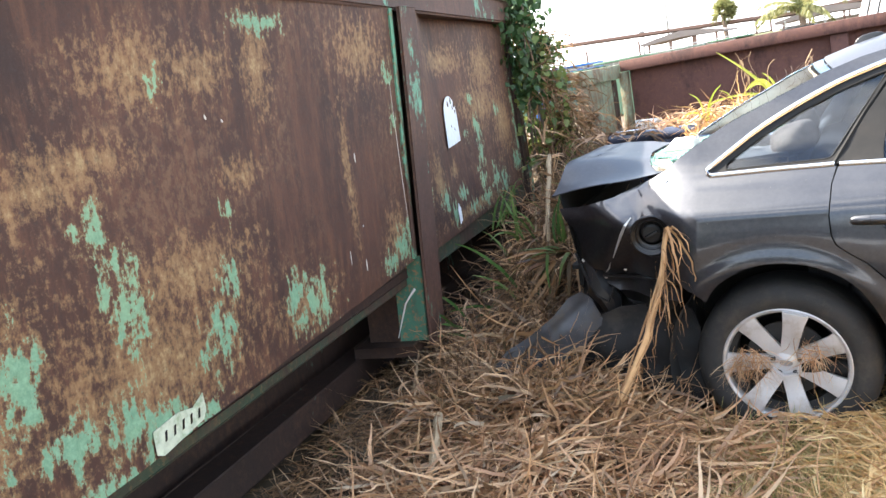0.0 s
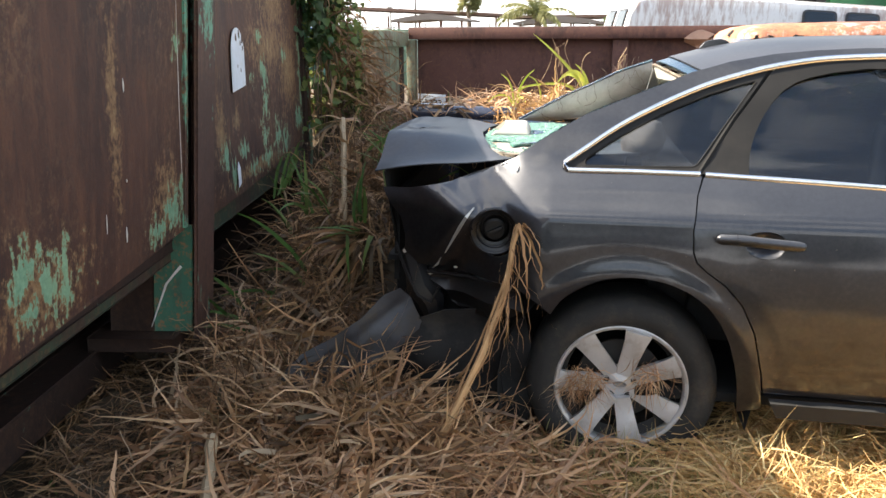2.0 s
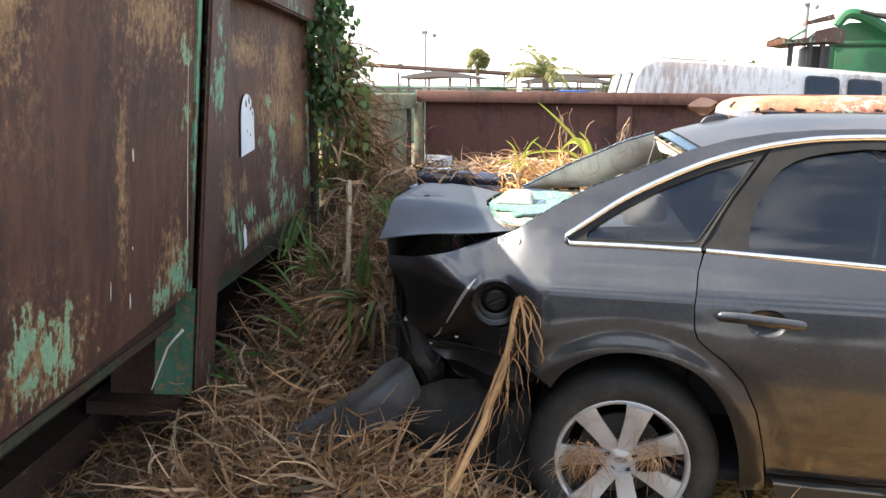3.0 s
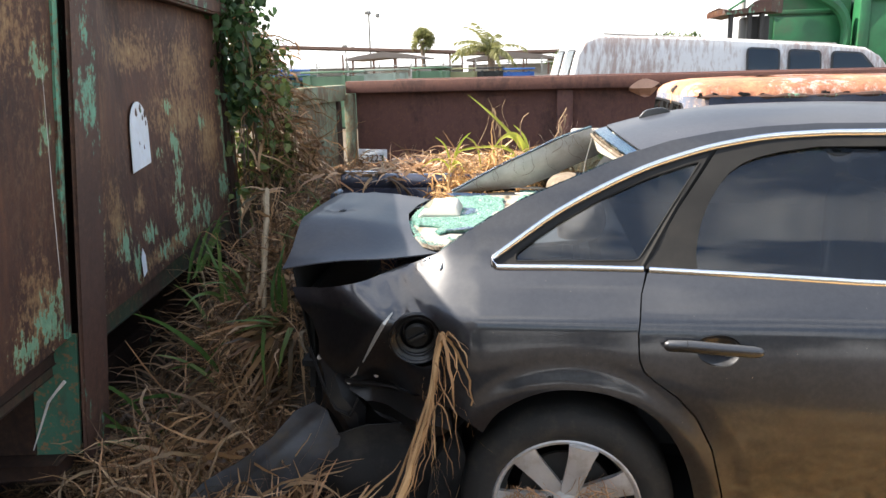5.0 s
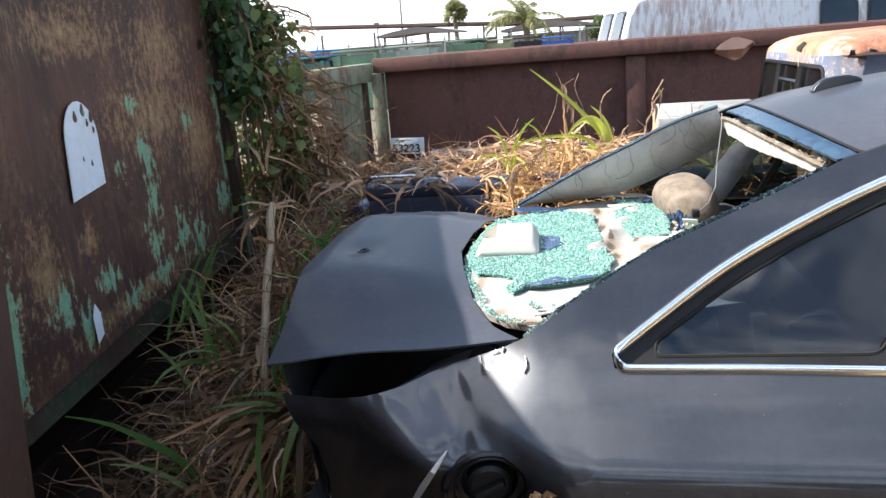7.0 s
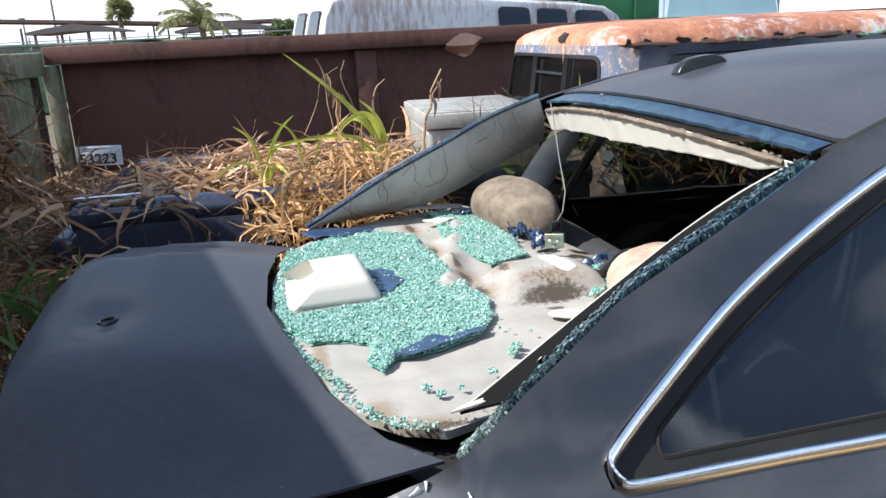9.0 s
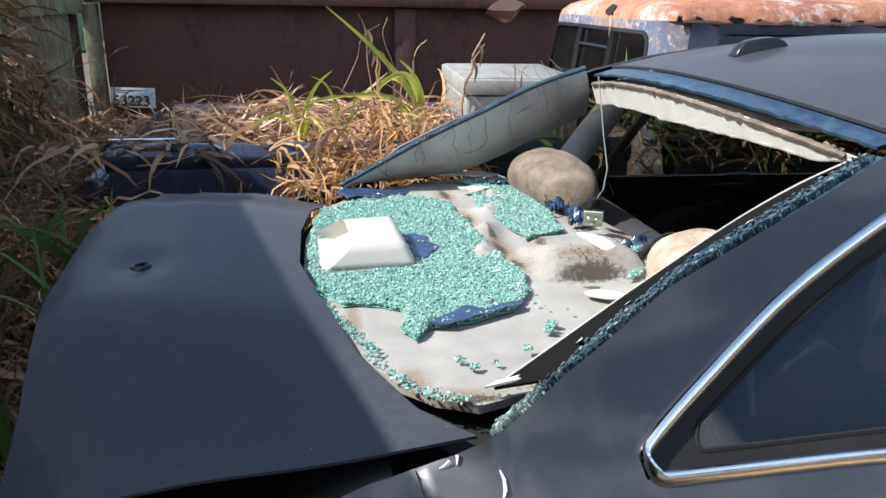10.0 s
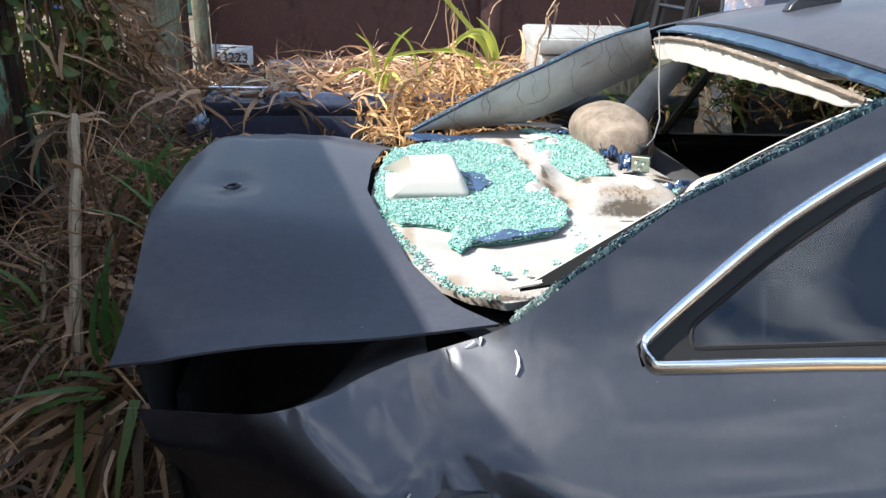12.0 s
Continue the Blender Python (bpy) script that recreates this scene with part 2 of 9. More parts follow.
    bumped(n, l, b, relief, 0.4, 0.006)
    return m


PANEL_NEAR = worn_panel("rusted_panel_near",
    [(-1.83, 1.38, 0.055, 0.06), (-1.76, 1.16, 0.06, 0.13), (-1.82, 1.22, 0.035, 0.07), (-2.12, 1.08, 0.07, 0.13), (-0.86, 0.88, 0.14, 0.10), (-0.98, 0.95, 0.07, 0.07), (-1.43, 0.95, 0.08, 0.10), (-1.53, 1.72, 0.04, 0.05), (-0.98, 1.895, 0.14, 0.035), (-1.82, 0.86, 0.10, 0.09), (-1.55, 0.75, 0.09, 0.06), (-1.68, 0.80, 0.09, 0.06), (0.01, 1.69, 0.05, 0.05), (0.02, 1.48, 0.035, 0.05), (-1.34, 1.12, 0.06, 0.06), (-1.29, 1.32, 0.035, 0.04), (-2.0, 0.88, 0.09, 0.07), (-1.9, 0.72, 0.12, 0.05), (0.0, 0.90, 0.12, 0.08), (-2.45, 0.95, 0.2, 0.2), (-2.4, 1.35, 0.1, 0.1), (-0.15, 0.86, 0.08, 0.06)],
    [(-1.59, 1.76, 0.25, 0.14), (-1.32, 1.75, 0.2, 0.10), (-1.02, 1.76, 0.12, 0.22), (-0.25, 1.80, 0.30, 0.17), (-1.95, 1.50, 0.25, 0.08), (-1.84, 1.55, 0.25, 0.07), (-0.06, 0.93, 0.16, 0.20), (-1.19, 1.42, 0.14, 0.07), (-0.47, 1.3, 0.05, 0.4), (-1.7, 0.95, 0.6, 0.30), (-0.9, 0.88, 0.30, 0.14), (-1.5, 1.18, 0.4, 0.14), (-2.3, 1.1, 0.4, 0.4)],
    [(-0.45, 1.18, 0.42, 0.50), (-0.72, 1.45, 0.20, 0.40), (-1.9, 1.90, 0.5, 0.09), (-0.95, 1.25, 0.20, 0.18), (-1.35, 1.28, 0.14, 0.10), (-1.10, 0.82, 0.12, 0.10), (-0.55, 0.80, 0.30, 0.08), (-1.12, 1.62, 0.07, 0.25), (-1.62, 1.05, 0.1, 0.05)])
PANEL_FAR = worn_panel("rusted_panel_far",
    [(1.40, 1.33, 0.055, 0.07), (1.42, 1.18, 0.05, 0.16), (1.36, 1.0, 0.06, 0.11), (1.66, 0.95, 0.10, 0.09), (1.85, 0.90, 0.10, 0.08), (0.67, 0.98, 0.09, 0.07), (0.97, 0.97, 0.07, 0.05), (0.80, 0.88, 0.08, 0.06), (0.40, 0.95, 0.045, 0.24), (1.13, 0.86, 0.08, 0.05), (1.40, 0.87, 0.10, 0.05), (1.22, 1.29, 0.04, 0.04), (0.40, 1.6, 0.03, 0.07), (1.36, 1.50, 0.04, 0.05), (2.25, 1.0, 0.08, 0.10), (2.33, 1.35, 0.03, 0.5), (1.9, 1.4, 0.06, 0.04)],
    [(1.0, 1.75, 0.5, 0.10), (1.55, 1.45, 0.5, 0.18), (0.9, 1.12, 0.10, 0.08), (2.0, 1.3, 0.3, 0.3), (0.6, 1.1, 0.15, 0.2), (1.7, 1.7, 0.4, 0.2), (1.2, 0.85, 0.7, 0.06)],
    [(0.85, 1.12, 0.30, 0.16), (0.9, 1.62, 0.35, 0.14), (1.15, 1.0, 0.2, 0.1), (0.65, 1.5, 0.15, 0.2)])
RUST = rusty("rust_green_flakes", (0.20, 0.42, 0.27), 0.592, 0.61, (0.050, 0.027, 0.022), (0.132, 0.066, 0.044), (0.35, 0.205, 0.09), 0.055)
# dark rust, with the shade under the dumpster put into its colour
RUST_DARK = rusty("rust_dark_shaded", (0.1, 0.22, 0.16), 0.60, 0.64, (0.022, 0.013, 0.010), (0.042, 0.021, 0.015), (0.085, 0.042, 0.025))
RUST_POST = rusty("rust_post", (0.14, 0.33, 0.23), 0.57, 0.60, (0.06, 0.032, 0.025), (0.10, 0.048, 0.034), (0.16, 0.085, 0.05))
LIP_STEEL = rusty("mossy_rusted_lip", (0.032, 0.052, 0.03), 0.44, 0.56, (0.030, 0.020, 0.015), (0.075, 0.042, 0.028), (0.10, 0.075, 0.035))
EDGE_STEEL = rusty("patchy_green_edge", (0.13, 0.34, 0.23), 0.47, 0.53)
GREEN_STEEL = rusty("green_flaked_steel", (0.055, 0.165, 0.11), 0.33, 0.47)
RED_RUST = rusty("red_brown_container", (0.11, 0.045, 0.035), 0.40, 0.5, (0.05, 0.022, 0.018), (0.085, 0.034, 0.026), (0.13, 0.055, 0.035))
PALE_GREEN_STEEL = rusty("pale_green_steel", (0.22, 0.28, 0.19), 0.42, 0.58, (0.07, 0.045, 0.03), (0.18, 0.125, 0.07), (0.30, 0.22, 0.11))
CAB_WORN = rusty("worn_blue_cab", (0.10, 0.125, 0.19), 0.42, 0.56, (0.16, 0.10, 0.07), (0.34, 0.24, 0.18), (0.42, 0.36, 0.33))
ROOF_RUST = rusty("rusted_cab_roof", (0.50, 0.46, 0.45), 0.53, 0.62, (0.20, 0.075, 0.045), (0.46, 0.21, 0.115), (0.55, 0.33, 0.18))


def car_paint(name, base, rough=0.38, coat=0.9, top_light=0.0, flakes=0.0):
    m, n, l, b = mat(name, base, rough, 0.0)
    v = coords(n, l)
    big = noise_node(n, l, v, 2.2, 6, 0.6)
    dust = noise_node(n, l, v, 60, 6, 0.7)
    col = mixed(n, l, ramp(n, l, mixed(n, l, 0.4, big, dust), step(0.42, 0.72)), base, tuple(c * 1.25 + 0.018 for c in base))
    spots = noise_node(n, l, v, 95, 2)
    col = mixed(n, l, ramp(n, l, spots, step(0.76, 0.8)), col, (0.2, 0.18, 0.15))
    # lighter tone on faces that turn up: dust, and daylight painted in
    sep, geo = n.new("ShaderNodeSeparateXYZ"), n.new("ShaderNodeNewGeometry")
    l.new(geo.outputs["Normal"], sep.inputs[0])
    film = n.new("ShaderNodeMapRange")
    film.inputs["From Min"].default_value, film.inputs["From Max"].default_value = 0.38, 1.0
    film.inputs["To Max"].default_value = top_light
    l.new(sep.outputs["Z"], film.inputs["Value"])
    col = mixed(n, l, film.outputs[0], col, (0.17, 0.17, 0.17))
    l.new(col, b.inputs["Base Color"])
    rr = n.new("ShaderNodeMapRange")
    rr.inputs["To Min"].default_value, rr.inputs["To Max"].default_value = rough - 0.1, rough + 0.14
    l.new(big, rr.inputs["Value"])
    l.new(rr.outputs[0], b.inputs["Roughness"])
    # metal flakes under the lacquer, fading out where that lighter tone lies
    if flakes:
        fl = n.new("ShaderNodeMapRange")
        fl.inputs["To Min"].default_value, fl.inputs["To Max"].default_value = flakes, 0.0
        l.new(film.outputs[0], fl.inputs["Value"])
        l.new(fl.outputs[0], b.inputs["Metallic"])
    b.inputs["Specular IOR Level"].default_value = 0.22
    b.inputs["Coat Weight"].default_value, b.inputs["Coat Roughness"].default_value = coat, 0.10
    bumped(n, l, b, dust, 0.03, 0.002)
    return m


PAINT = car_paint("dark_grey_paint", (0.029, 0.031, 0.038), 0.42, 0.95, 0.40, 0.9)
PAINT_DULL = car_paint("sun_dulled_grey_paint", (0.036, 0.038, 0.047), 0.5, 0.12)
DARK_PLASTIC = plain("black_plastic", (0.010, 0.010, 0.011), 0.32)
# near black: for seals and joints, and for painted shade in cavities and holes
DEEP = plain("seal_and_shade_black", (0.006, 0.006, 0.006), 0.9)
RUBBER = plain("tyre_rubber", (0.018, 0.018, 0.018), 0.75, 0, 0.4, 14, 0.3, (0.05, 0.042, 0.034))
ALLOY = plain("dusty_alloy", (0.62, 0.62, 0.63), 0.45, 0.6, 0.14, 12, 0.1, (0.40, 0.37, 0.33))
CHROME = plain("chrome", (0.75, 0.76, 0.78), 0.12, 1.0, 0.06, 20, 0.02)
TINT_DARK = glass("dark_glass", (0.02, 0.024, 0.03), 0.0, 1.5)
TINT = glass("tinted_glass", (0.13, 0.17, 0.23), 0.0, 1.58)


def filmed(m, share, colour):
    """A thin uneven film of dust over a pane."""
    n, l = m.node_tree.nodes, m.node_tree.links
    d, mx = n.new("ShaderNodeBsdfDiffuse"), n.new("ShaderNodeMixShader")
    d.inputs["Color"].default_value = (*colour, 1)
    l.new(ramp(n, l, noise_node(n, l, coords(n, l), 5.0, 7, 0.65), [(0.3, (share * 0.4,) * 3), (0.7, (share,) * 3)]), mx.inputs[0])
    l.new(n["Principled BSDF"].outputs[0], mx.inputs[1])
    l.new(d.outputs[0], mx.inputs[2])
    l.new(mx.outputs[0], n["Material Output"].inputs[0])


filmed(TINT, 0.018, (0.36, 0.36, 0.34))
TRIM = plain("grey_trim", (0.47, 0.465, 0.45), 0.6, 0, 0.3, 9, 0.1, (0.30, 0.28, 0.24))
BEIGE = plain("beige_felt", (0.375, 0.355, 0.325), 0.95, 0, 0.22, 9, 0.3, (0.25, 0.20, 0.15))


def mouldy_felt(name, base, brown, black):
    """Sun-bleached felt with brown water stains and black mould in given places (x, y, half sizes)."""
    m, n, l, b = mat(name, base, 0.95)
    v = coords(n, l)
    sp = n.new("ShaderNodeSeparateXYZ")
    l.new(v, sp.inputs[0])
    big, fine, nap = noise_node(n, l, v, 12, 6), noise_node(n, l, v, 75, 8, 0.75), noise_node(n, l, v, 420, 3)
    col = mixed(n, l, ramp(n, l, big, step(0.35, 0.65)), tuple(c * 0.86 for c in base), tuple(c * 1.1 for c in base))
    grain = calc_node(n, l, "MULTIPLY", calc_node(n, l, "SUBTRACT", mixed(n, l, 0.6, big, fine), 0.5), 4.0)
    st = calc_node(n, l, "ADD", spots_field(n, l, sp.outputs["X"], sp.outputs["Y"], brown), calc_node(n, l, "MULTIPLY", grain, 0.6))
    col = mixed(n, l, calc_node(n, l, "MULTIPLY", ramp(n, l, st, step(-0.35, 0.7)), 0.75), col, (0.19, 0.135, 0.085))
    mo = calc_node(n, l, "ADD", spots_field(n, l, sp.outputs["X"], sp.outputs["Y"], black), grain)
    col = mixed(n, l, calc_node(n, l, "MULTIPLY", ramp(n, l, mo, step(-0.1, 0.45)), 0.9), col, (0.05, 0.038, 0.026))
    col = mixed(n, l, 0.3, col, mixed(n, l, nap, (0.5, 0.5, 0.5), (1.5, 1.5, 1.5)), "MULTIPLY")
    l.new(col, b.inputs["Base Color"])
    bumped(n, l, b, mixed(n, l, 0.5, fine, nap), 0.35, 0.003)
    return m


SHELF_FELT = mouldy_felt("mouldy_shelf_felt", (0.30, 0.286, 0.262),
    [(-0.20, 0.78, 0.035, 0.12), (-0.22, 0.97, 0.03, 0.09), (-0.23, 1.17, 0.03, 0.10), (-0.19, 0.67, 0.03, 0.06), (-0.30, 1.30, 0.14, 0.03), (-0.40, 0.235, 0.06, 0.022), (-0.45, 0.28, 0.03, 0.05), (-0.51, 0.47, 0.015, 0.12), (-0.08, 0.625, 0.10, 0.04), (0.03, 0.95, 0.06, 0.08), (0.07, 0.80, 0.05, 0.09), (-0.14, 0.72, 0.03, 0.06), (-0.46, 0.53, 0.12, 0.012)],
    [(-0.090, 0.592, 0.080, 0.020), (-0.205, 0.77, 0.013, 0.05), (-0.20, 0.84, 0.011, 0.04), (-0.218, 0.97, 0.010, 0.04), (-0.227, 1.20, 0.010, 0.05), (-0.195, 0.68, 0.012, 0.03), (-0.10, 0.553, 0.02, 0.007), (-0.38, 0.222, 0.04, 0.010), (-0.145, 0.70, 0.010, 0.03), (0.08, 0.86, 0.03, 0.03), (-0.29, 1.32, 0.07, 0.012)])
FABRIC = plain("mouldy_fabric", (0.175, 0.140, 0.108), 0.95, 0, 0.55, 22, 0.6, (0.10, 0.075, 0.05))
FABRIC_PALE = plain("bleached_mouldy_fabric", (0.42, 0.33, 0.255), 0.95, 0, 0.3, 16, 0.5, (0.20, 0.14, 0.10))
SEAT = plain("dark_seat_cloth", (0.03, 0.03, 0.032), 0.95)
FRAME_GREY = plain("dull_black_frame", (0.016, 0.0155, 0.015), 0.5, 0, 0.3, 6, 0.05, (0.024, 0.022, 0.02))
FRAME_GREY.node_tree.nodes["Principled BSDF"].inputs["Specular IOR Level"].default_value = 0.2
WHITE_PLASTIC = plain("white_plastic", (0.51, 0.49, 0.435), 0.5, 0, 0.10, 7, 0.05, (0.48, 0.45, 0.40))
HEADLINER = plain("torn_headliner", (0.50, 0.48, 0.43), 0.95, 0, 0.12, 20, 0.3)
WHITE_PAINT = plain("weathered_white_paint", (0.72, 0.74, 0.76), 0.5, 0, 0.1, 5, 0.08)
SIGN_WHITE = plain("bleached_sign", (0.66, 0.70, 0.76), 0.5, 0, 0.08, 22, 0.1, (0.60, 0.6, 0.6))
STRAW = islands("dry_straw", [(0.160, 0.081, 0.042), (0.642, 0.373, 0.201), (0.300, 0.157, 0.084), (0.813, 0.525, 0.310), (0.428, 0.230, 0.122), (0.707, 0.424, 0.235), (0.838, 0.635, 0.412), (0.364, 0.189, 0.101), (0.588, 0.461, 0.303), (0.235, 0.120, 0.063)], 0.5, 0, 0.25)
# darker stalks: the shade deep in the litter is put into their colour
STRAW_DARK = islands("shaded_stalks", [(0.067, 0.037, 0.022), (0.285, 0.167, 0.095), (0.114, 0.063, 0.036), (0.437, 0.273, 0.155), (0.171, 0.097, 0.053), (0.085, 0.053, 0.031), (0.342, 0.211, 0.120)], 0.6, 0, 0.2)
STRAW_PALE = islands("bleached_stalks", [(0.535, 0.302, 0.147), (0.750, 0.467, 0.254), (0.410, 0.212, 0.100), (0.803, 0.551, 0.321), (0.607, 0.354, 0.174)], 0.5, 0, 0.2)
STRAW_GOLD = islands("golden_straw", [(0.483, 0.287, 0.110), (0.805, 0.552, 0.253), (0.322, 0.184, 0.073), (0.920, 0.690, 0.352), (0.621, 0.391, 0.165), (0.920, 0.805, 0.462)], 0.7, 0, 0.3)
HAY = islands("orange_brown_hay", [(0.36, 0.19, 0.075), (0.60, 0.37, 0.16), (0.24, 0.125, 0.05), (0.70, 0.47, 0.22), (0.46, 0.26, 0.105), (0.17, 0.09, 0.04)], 0.7, 0, 0.25)
REED = islands("reed_leaves", [(0.050, 0.029, 0.017), (0.559, 0.336, 0.184), (0.101, 0.057, 0.030), (0.656, 0.425, 0.238), (0.130, 0.070, 0.035), (0.413, 0.235, 0.119), (0.062, 0.053, 0.022), (0.535, 0.325, 0.167), (0.365, 0.190, 0.097)], 0.45, 0, 0.25)
REED_BROAD = islands("broad_reed_leaves", [(0.359, 0.203, 0.099), (0.068, 0.037, 0.018), (0.590, 0.369, 0.197), (0.130, 0.070, 0.034), (0.114, 0.085, 0.038), (0.436, 0.250, 0.121), (0.091, 0.048, 0.022)], 0.45, 0, 0.2)
VINE_DRY = islands("dry_vine_stems", [(0.089, 0.046, 0.023), (0.336, 0.186, 0.091), (0.138, 0.072, 0.034), (0.494, 0.306, 0.160), (0.198, 0.106, 0.049), (0.119, 0.085, 0.030), (0.277, 0.144, 0.068)], 0.55, 0, 0.15)
GREEN_BLADE = islands("green_blades", [(0.05, 0.12, 0.025), (0.10, 0.19, 0.04), (0.16, 0.22, 0.06)], 0.55, 0, 0.3)
GREY_GRASS = islands("short_grass", [(0.575, 0.460, 0.220), (0.230, 0.299, 0.088), (0.759, 0.575, 0.286), (0.575, 0.414, 0.198), (0.299, 0.345, 0.121), (0.690, 0.506, 0.264)], 0.7, 0, 0.3)
LIME = islands("yellow_green_blades", [(0.42, 0.52, 0.06), (0.55, 0.58, 0.10), (0.36, 0.47, 0.06)], 0.5, 0, 0.5)
SHOOT = islands("olive_vine_shoots", [(0.16, 0.20, 0.05), (0.26, 0.27, 0.08), (0.30, 0.24, 0.09)], 0.55, 0, 0.35)
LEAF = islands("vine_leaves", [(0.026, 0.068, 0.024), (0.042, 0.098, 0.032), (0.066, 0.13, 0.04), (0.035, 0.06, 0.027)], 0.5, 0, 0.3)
TREE_LEAF = islands("tree_leaves", [(0.05, 0.085, 0.03), (0.09, 0.13, 0.045), (0.12, 0.15, 0.06)], 0.6, 0, 0.3)
PALM_LEAF = islands("palm_leaves", [(0.12, 0.14, 0.05), (0.20, 0.21, 0.08), (0.28, 0.26, 0.12)], 0.6, 0, 0.5)
BARK = plain("bark", (0.16, 0.12, 0.09), 0.9, 0, 0.4, 10, 0.5)
EARTH = plain("earth", (0.098, 0.072, 0.046), 0.95, 0, 0.5, 3, 0.6, (0.055, 0.040, 0.027))
BLUE_PAINT = car_paint("dark_blue_paint", (0.02, 0.026, 0.05), 0.32)

# ---- building tools ----
from mathutils.geometry import delaunay_2d_cdt


def part(name, bm, material, parent=None, label="", kind="", smooth=40):
    me = bpy.data.meshes.new(name)
    bm.to_mesh(me)
    bm.free()
    me.materials.append(material)
    if smooth:
        me.polygons.foreach_set("use_smooth", [True] * len(me.polygons))
        me.set_sharp_from_angle(angle=radians(smooth))
    ob = new(name, me)
    ob.parent = parent
    return tagged(ob, label=label, kind=kind)


def thing(name, label, category, group="", kind="", m=None):
    e = new(name)
    e.empty_display_size = 0.1
    if m is not None:
        e.matrix_world = m
    return tagged(e, label, category, group, kind)


def box(bm, lo, hi, bevel=0.0, m=None):
    c, s = [(a + b) / 2 for a, b in zip(lo, hi)], [b - a for a, b in zip(lo, hi)]
    mm = Matrix.Translation(c) @ Matrix.Diagonal((*s, 1))
    r = bmesh.ops.create_cube(bm, size=1, matrix=(m @ mm) if m is not None else mm)
    if bevel:
        es = list({e for v in r["verts"] for e in v.link_edges})
        bmesh.ops.bevel(bm, geom=es, offset=bevel, segments=2, affect="EDGES", profile=0.5)
    return bm


def boxed(lo, hi, bevel=0.0, m=None):
    return box(bmesh.new(), lo, hi, bevel, m)


def tube(bm, pts, radii, sides=8, flat=1.0, up=(0, 0, 1)):
    """A swept tube; flat squeezes it along the second cross axis."""
    pts = [Vector(p) for p in pts]
    if isinstance(radii, (int, float)):
        radii = [radii] * len(pts)
    rings = []
    for i, p in enumerate(pts):
        d = (pts[min(i + 1, len(pts) - 1)] - pts[max(i - 1, 0)]).normalized()
        u = Vector(up) if abs(d.dot(Vector(up))) < 0.98 else Vector((1, 0, 0))
        a = d.cross(u).normalized()
        b = a.cross(d).normalized()
        rings.append([bm.verts.new(p + (a * math.cos(2 * math.pi * k / sides) * flat + b * math.sin(2 * math.pi * k / sides)) * radii[i]) for k in range(sides)])
    for r, s in zip(rings, rings[1:]):
        for k in range(sides):
            bm.faces.new((r[k], r[(k + 1) % sides], s[(k + 1) % sides], s[k]))
    bm.faces.new(rings[0][::-1])
    bm.faces.new(rings[-1])
    return bm


def tubed(pts, radii, sides=8, flat=1.0, up=(0, 0, 1)):
    return tube(bmesh.new(), pts, radii, sides, flat, up)


def lathe(bm, profile, m, sides=48, closed=False):
    """Turns (radius, height) pairs round the local z axis of m."""
    rings = [[bm.verts.new(m @ Vector((r * math.cos(2 * math.pi * k / sides), r * math.sin(2 * math.pi * k / sides), h))) for k in range(sides)] for r, h in profile]
    pairs = list(zip(rings, rings[1:])) + ([(rings[-1], rings[0])] if closed else [])
    for r, s in pairs:
        for k in range(sides):
            bm.faces.new((r[k], r[(k + 1) % sides], s[(k + 1) % sides], s[k]))
    if not closed:
        for r in (rings[0], rings[-1]):
            bm.faces.new(r)
    bmesh.ops.recalc_face_normals(bm, faces=bm.faces)
    return bm


def inside(p, poly):
    x, y, hit = p[0], p[1], False
    for (x1, y1), (x2, y2) in zip(poly, poly[1:] + poly[:1]):
        if (y1 > y) != (y2 > y) and x < (x2 - x1) * (y - y1) / (y2 - y1) + x1:
            hit = not hit
    return hit


def fillet(poly, r, k=4):
    """Rounds the corners of a closed outline with about the radius r."""
    out = []
    for i, p in enumerate(poly):
        a, b, c = Vector(poly[i - 1]), Vector(p), Vector(poly[(i + 1) % len(poly)])
        d = min(r, (a - b).length * 0.45, (c - b).length * 0.45)
        u, v = b + (a - b).normalized() * d, b + (c - b).normalized() * d
        out += [tuple((1 - t) ** 2 * u + 2 * t * (1 - t) * b + t * t * v) for t in np.linspace(0, 1, k)]
    return out


def prism(pts, way):
    """A solid from a closed outline in space, drawn out along way."""
    bm = bmesh.new()
    a = [bm.verts.new(p) for p in pts]
    b = [bm.verts.new(Vector(p) + Vector(way)) for p in pts]
    bm.faces.new(a)
    bm.faces.new(b[::-1])
    for i in range(len(a)):
        j = (i + 1) % len(a)
        bm.faces.new((a[j], a[i], b[i], b[j]))
    bmesh.ops.recalc_face_normals(bm, faces=bm.faces)
    return bm


def dense(poly, gap, closed=True):
    out = []
    ends = poly[1:] + poly[:1] if closed else poly[1:]
    for a, b in zip(poly, ends):
        k = max(1, int(math.dist(a, b) / gap))
        out += [tuple(p + (q - p) * i / k for p, q in zip(a, b)) for i in range(k)]
    return out if closed else out + [poly[-1]]


def rounded(poly, times=1):
    """Cuts the corners of a closed outline."""
    for _ in range(times):
        out = []
        for a, b in zip(poly, poly[1:] + poly[:1]):
            out += [tuple(0.75 * p + 0.25 * q for p, q in zip(a, b)), tuple(0.25 * p + 0.75 * q for p, q in zip(a, b))]
        poly = out
    return poly


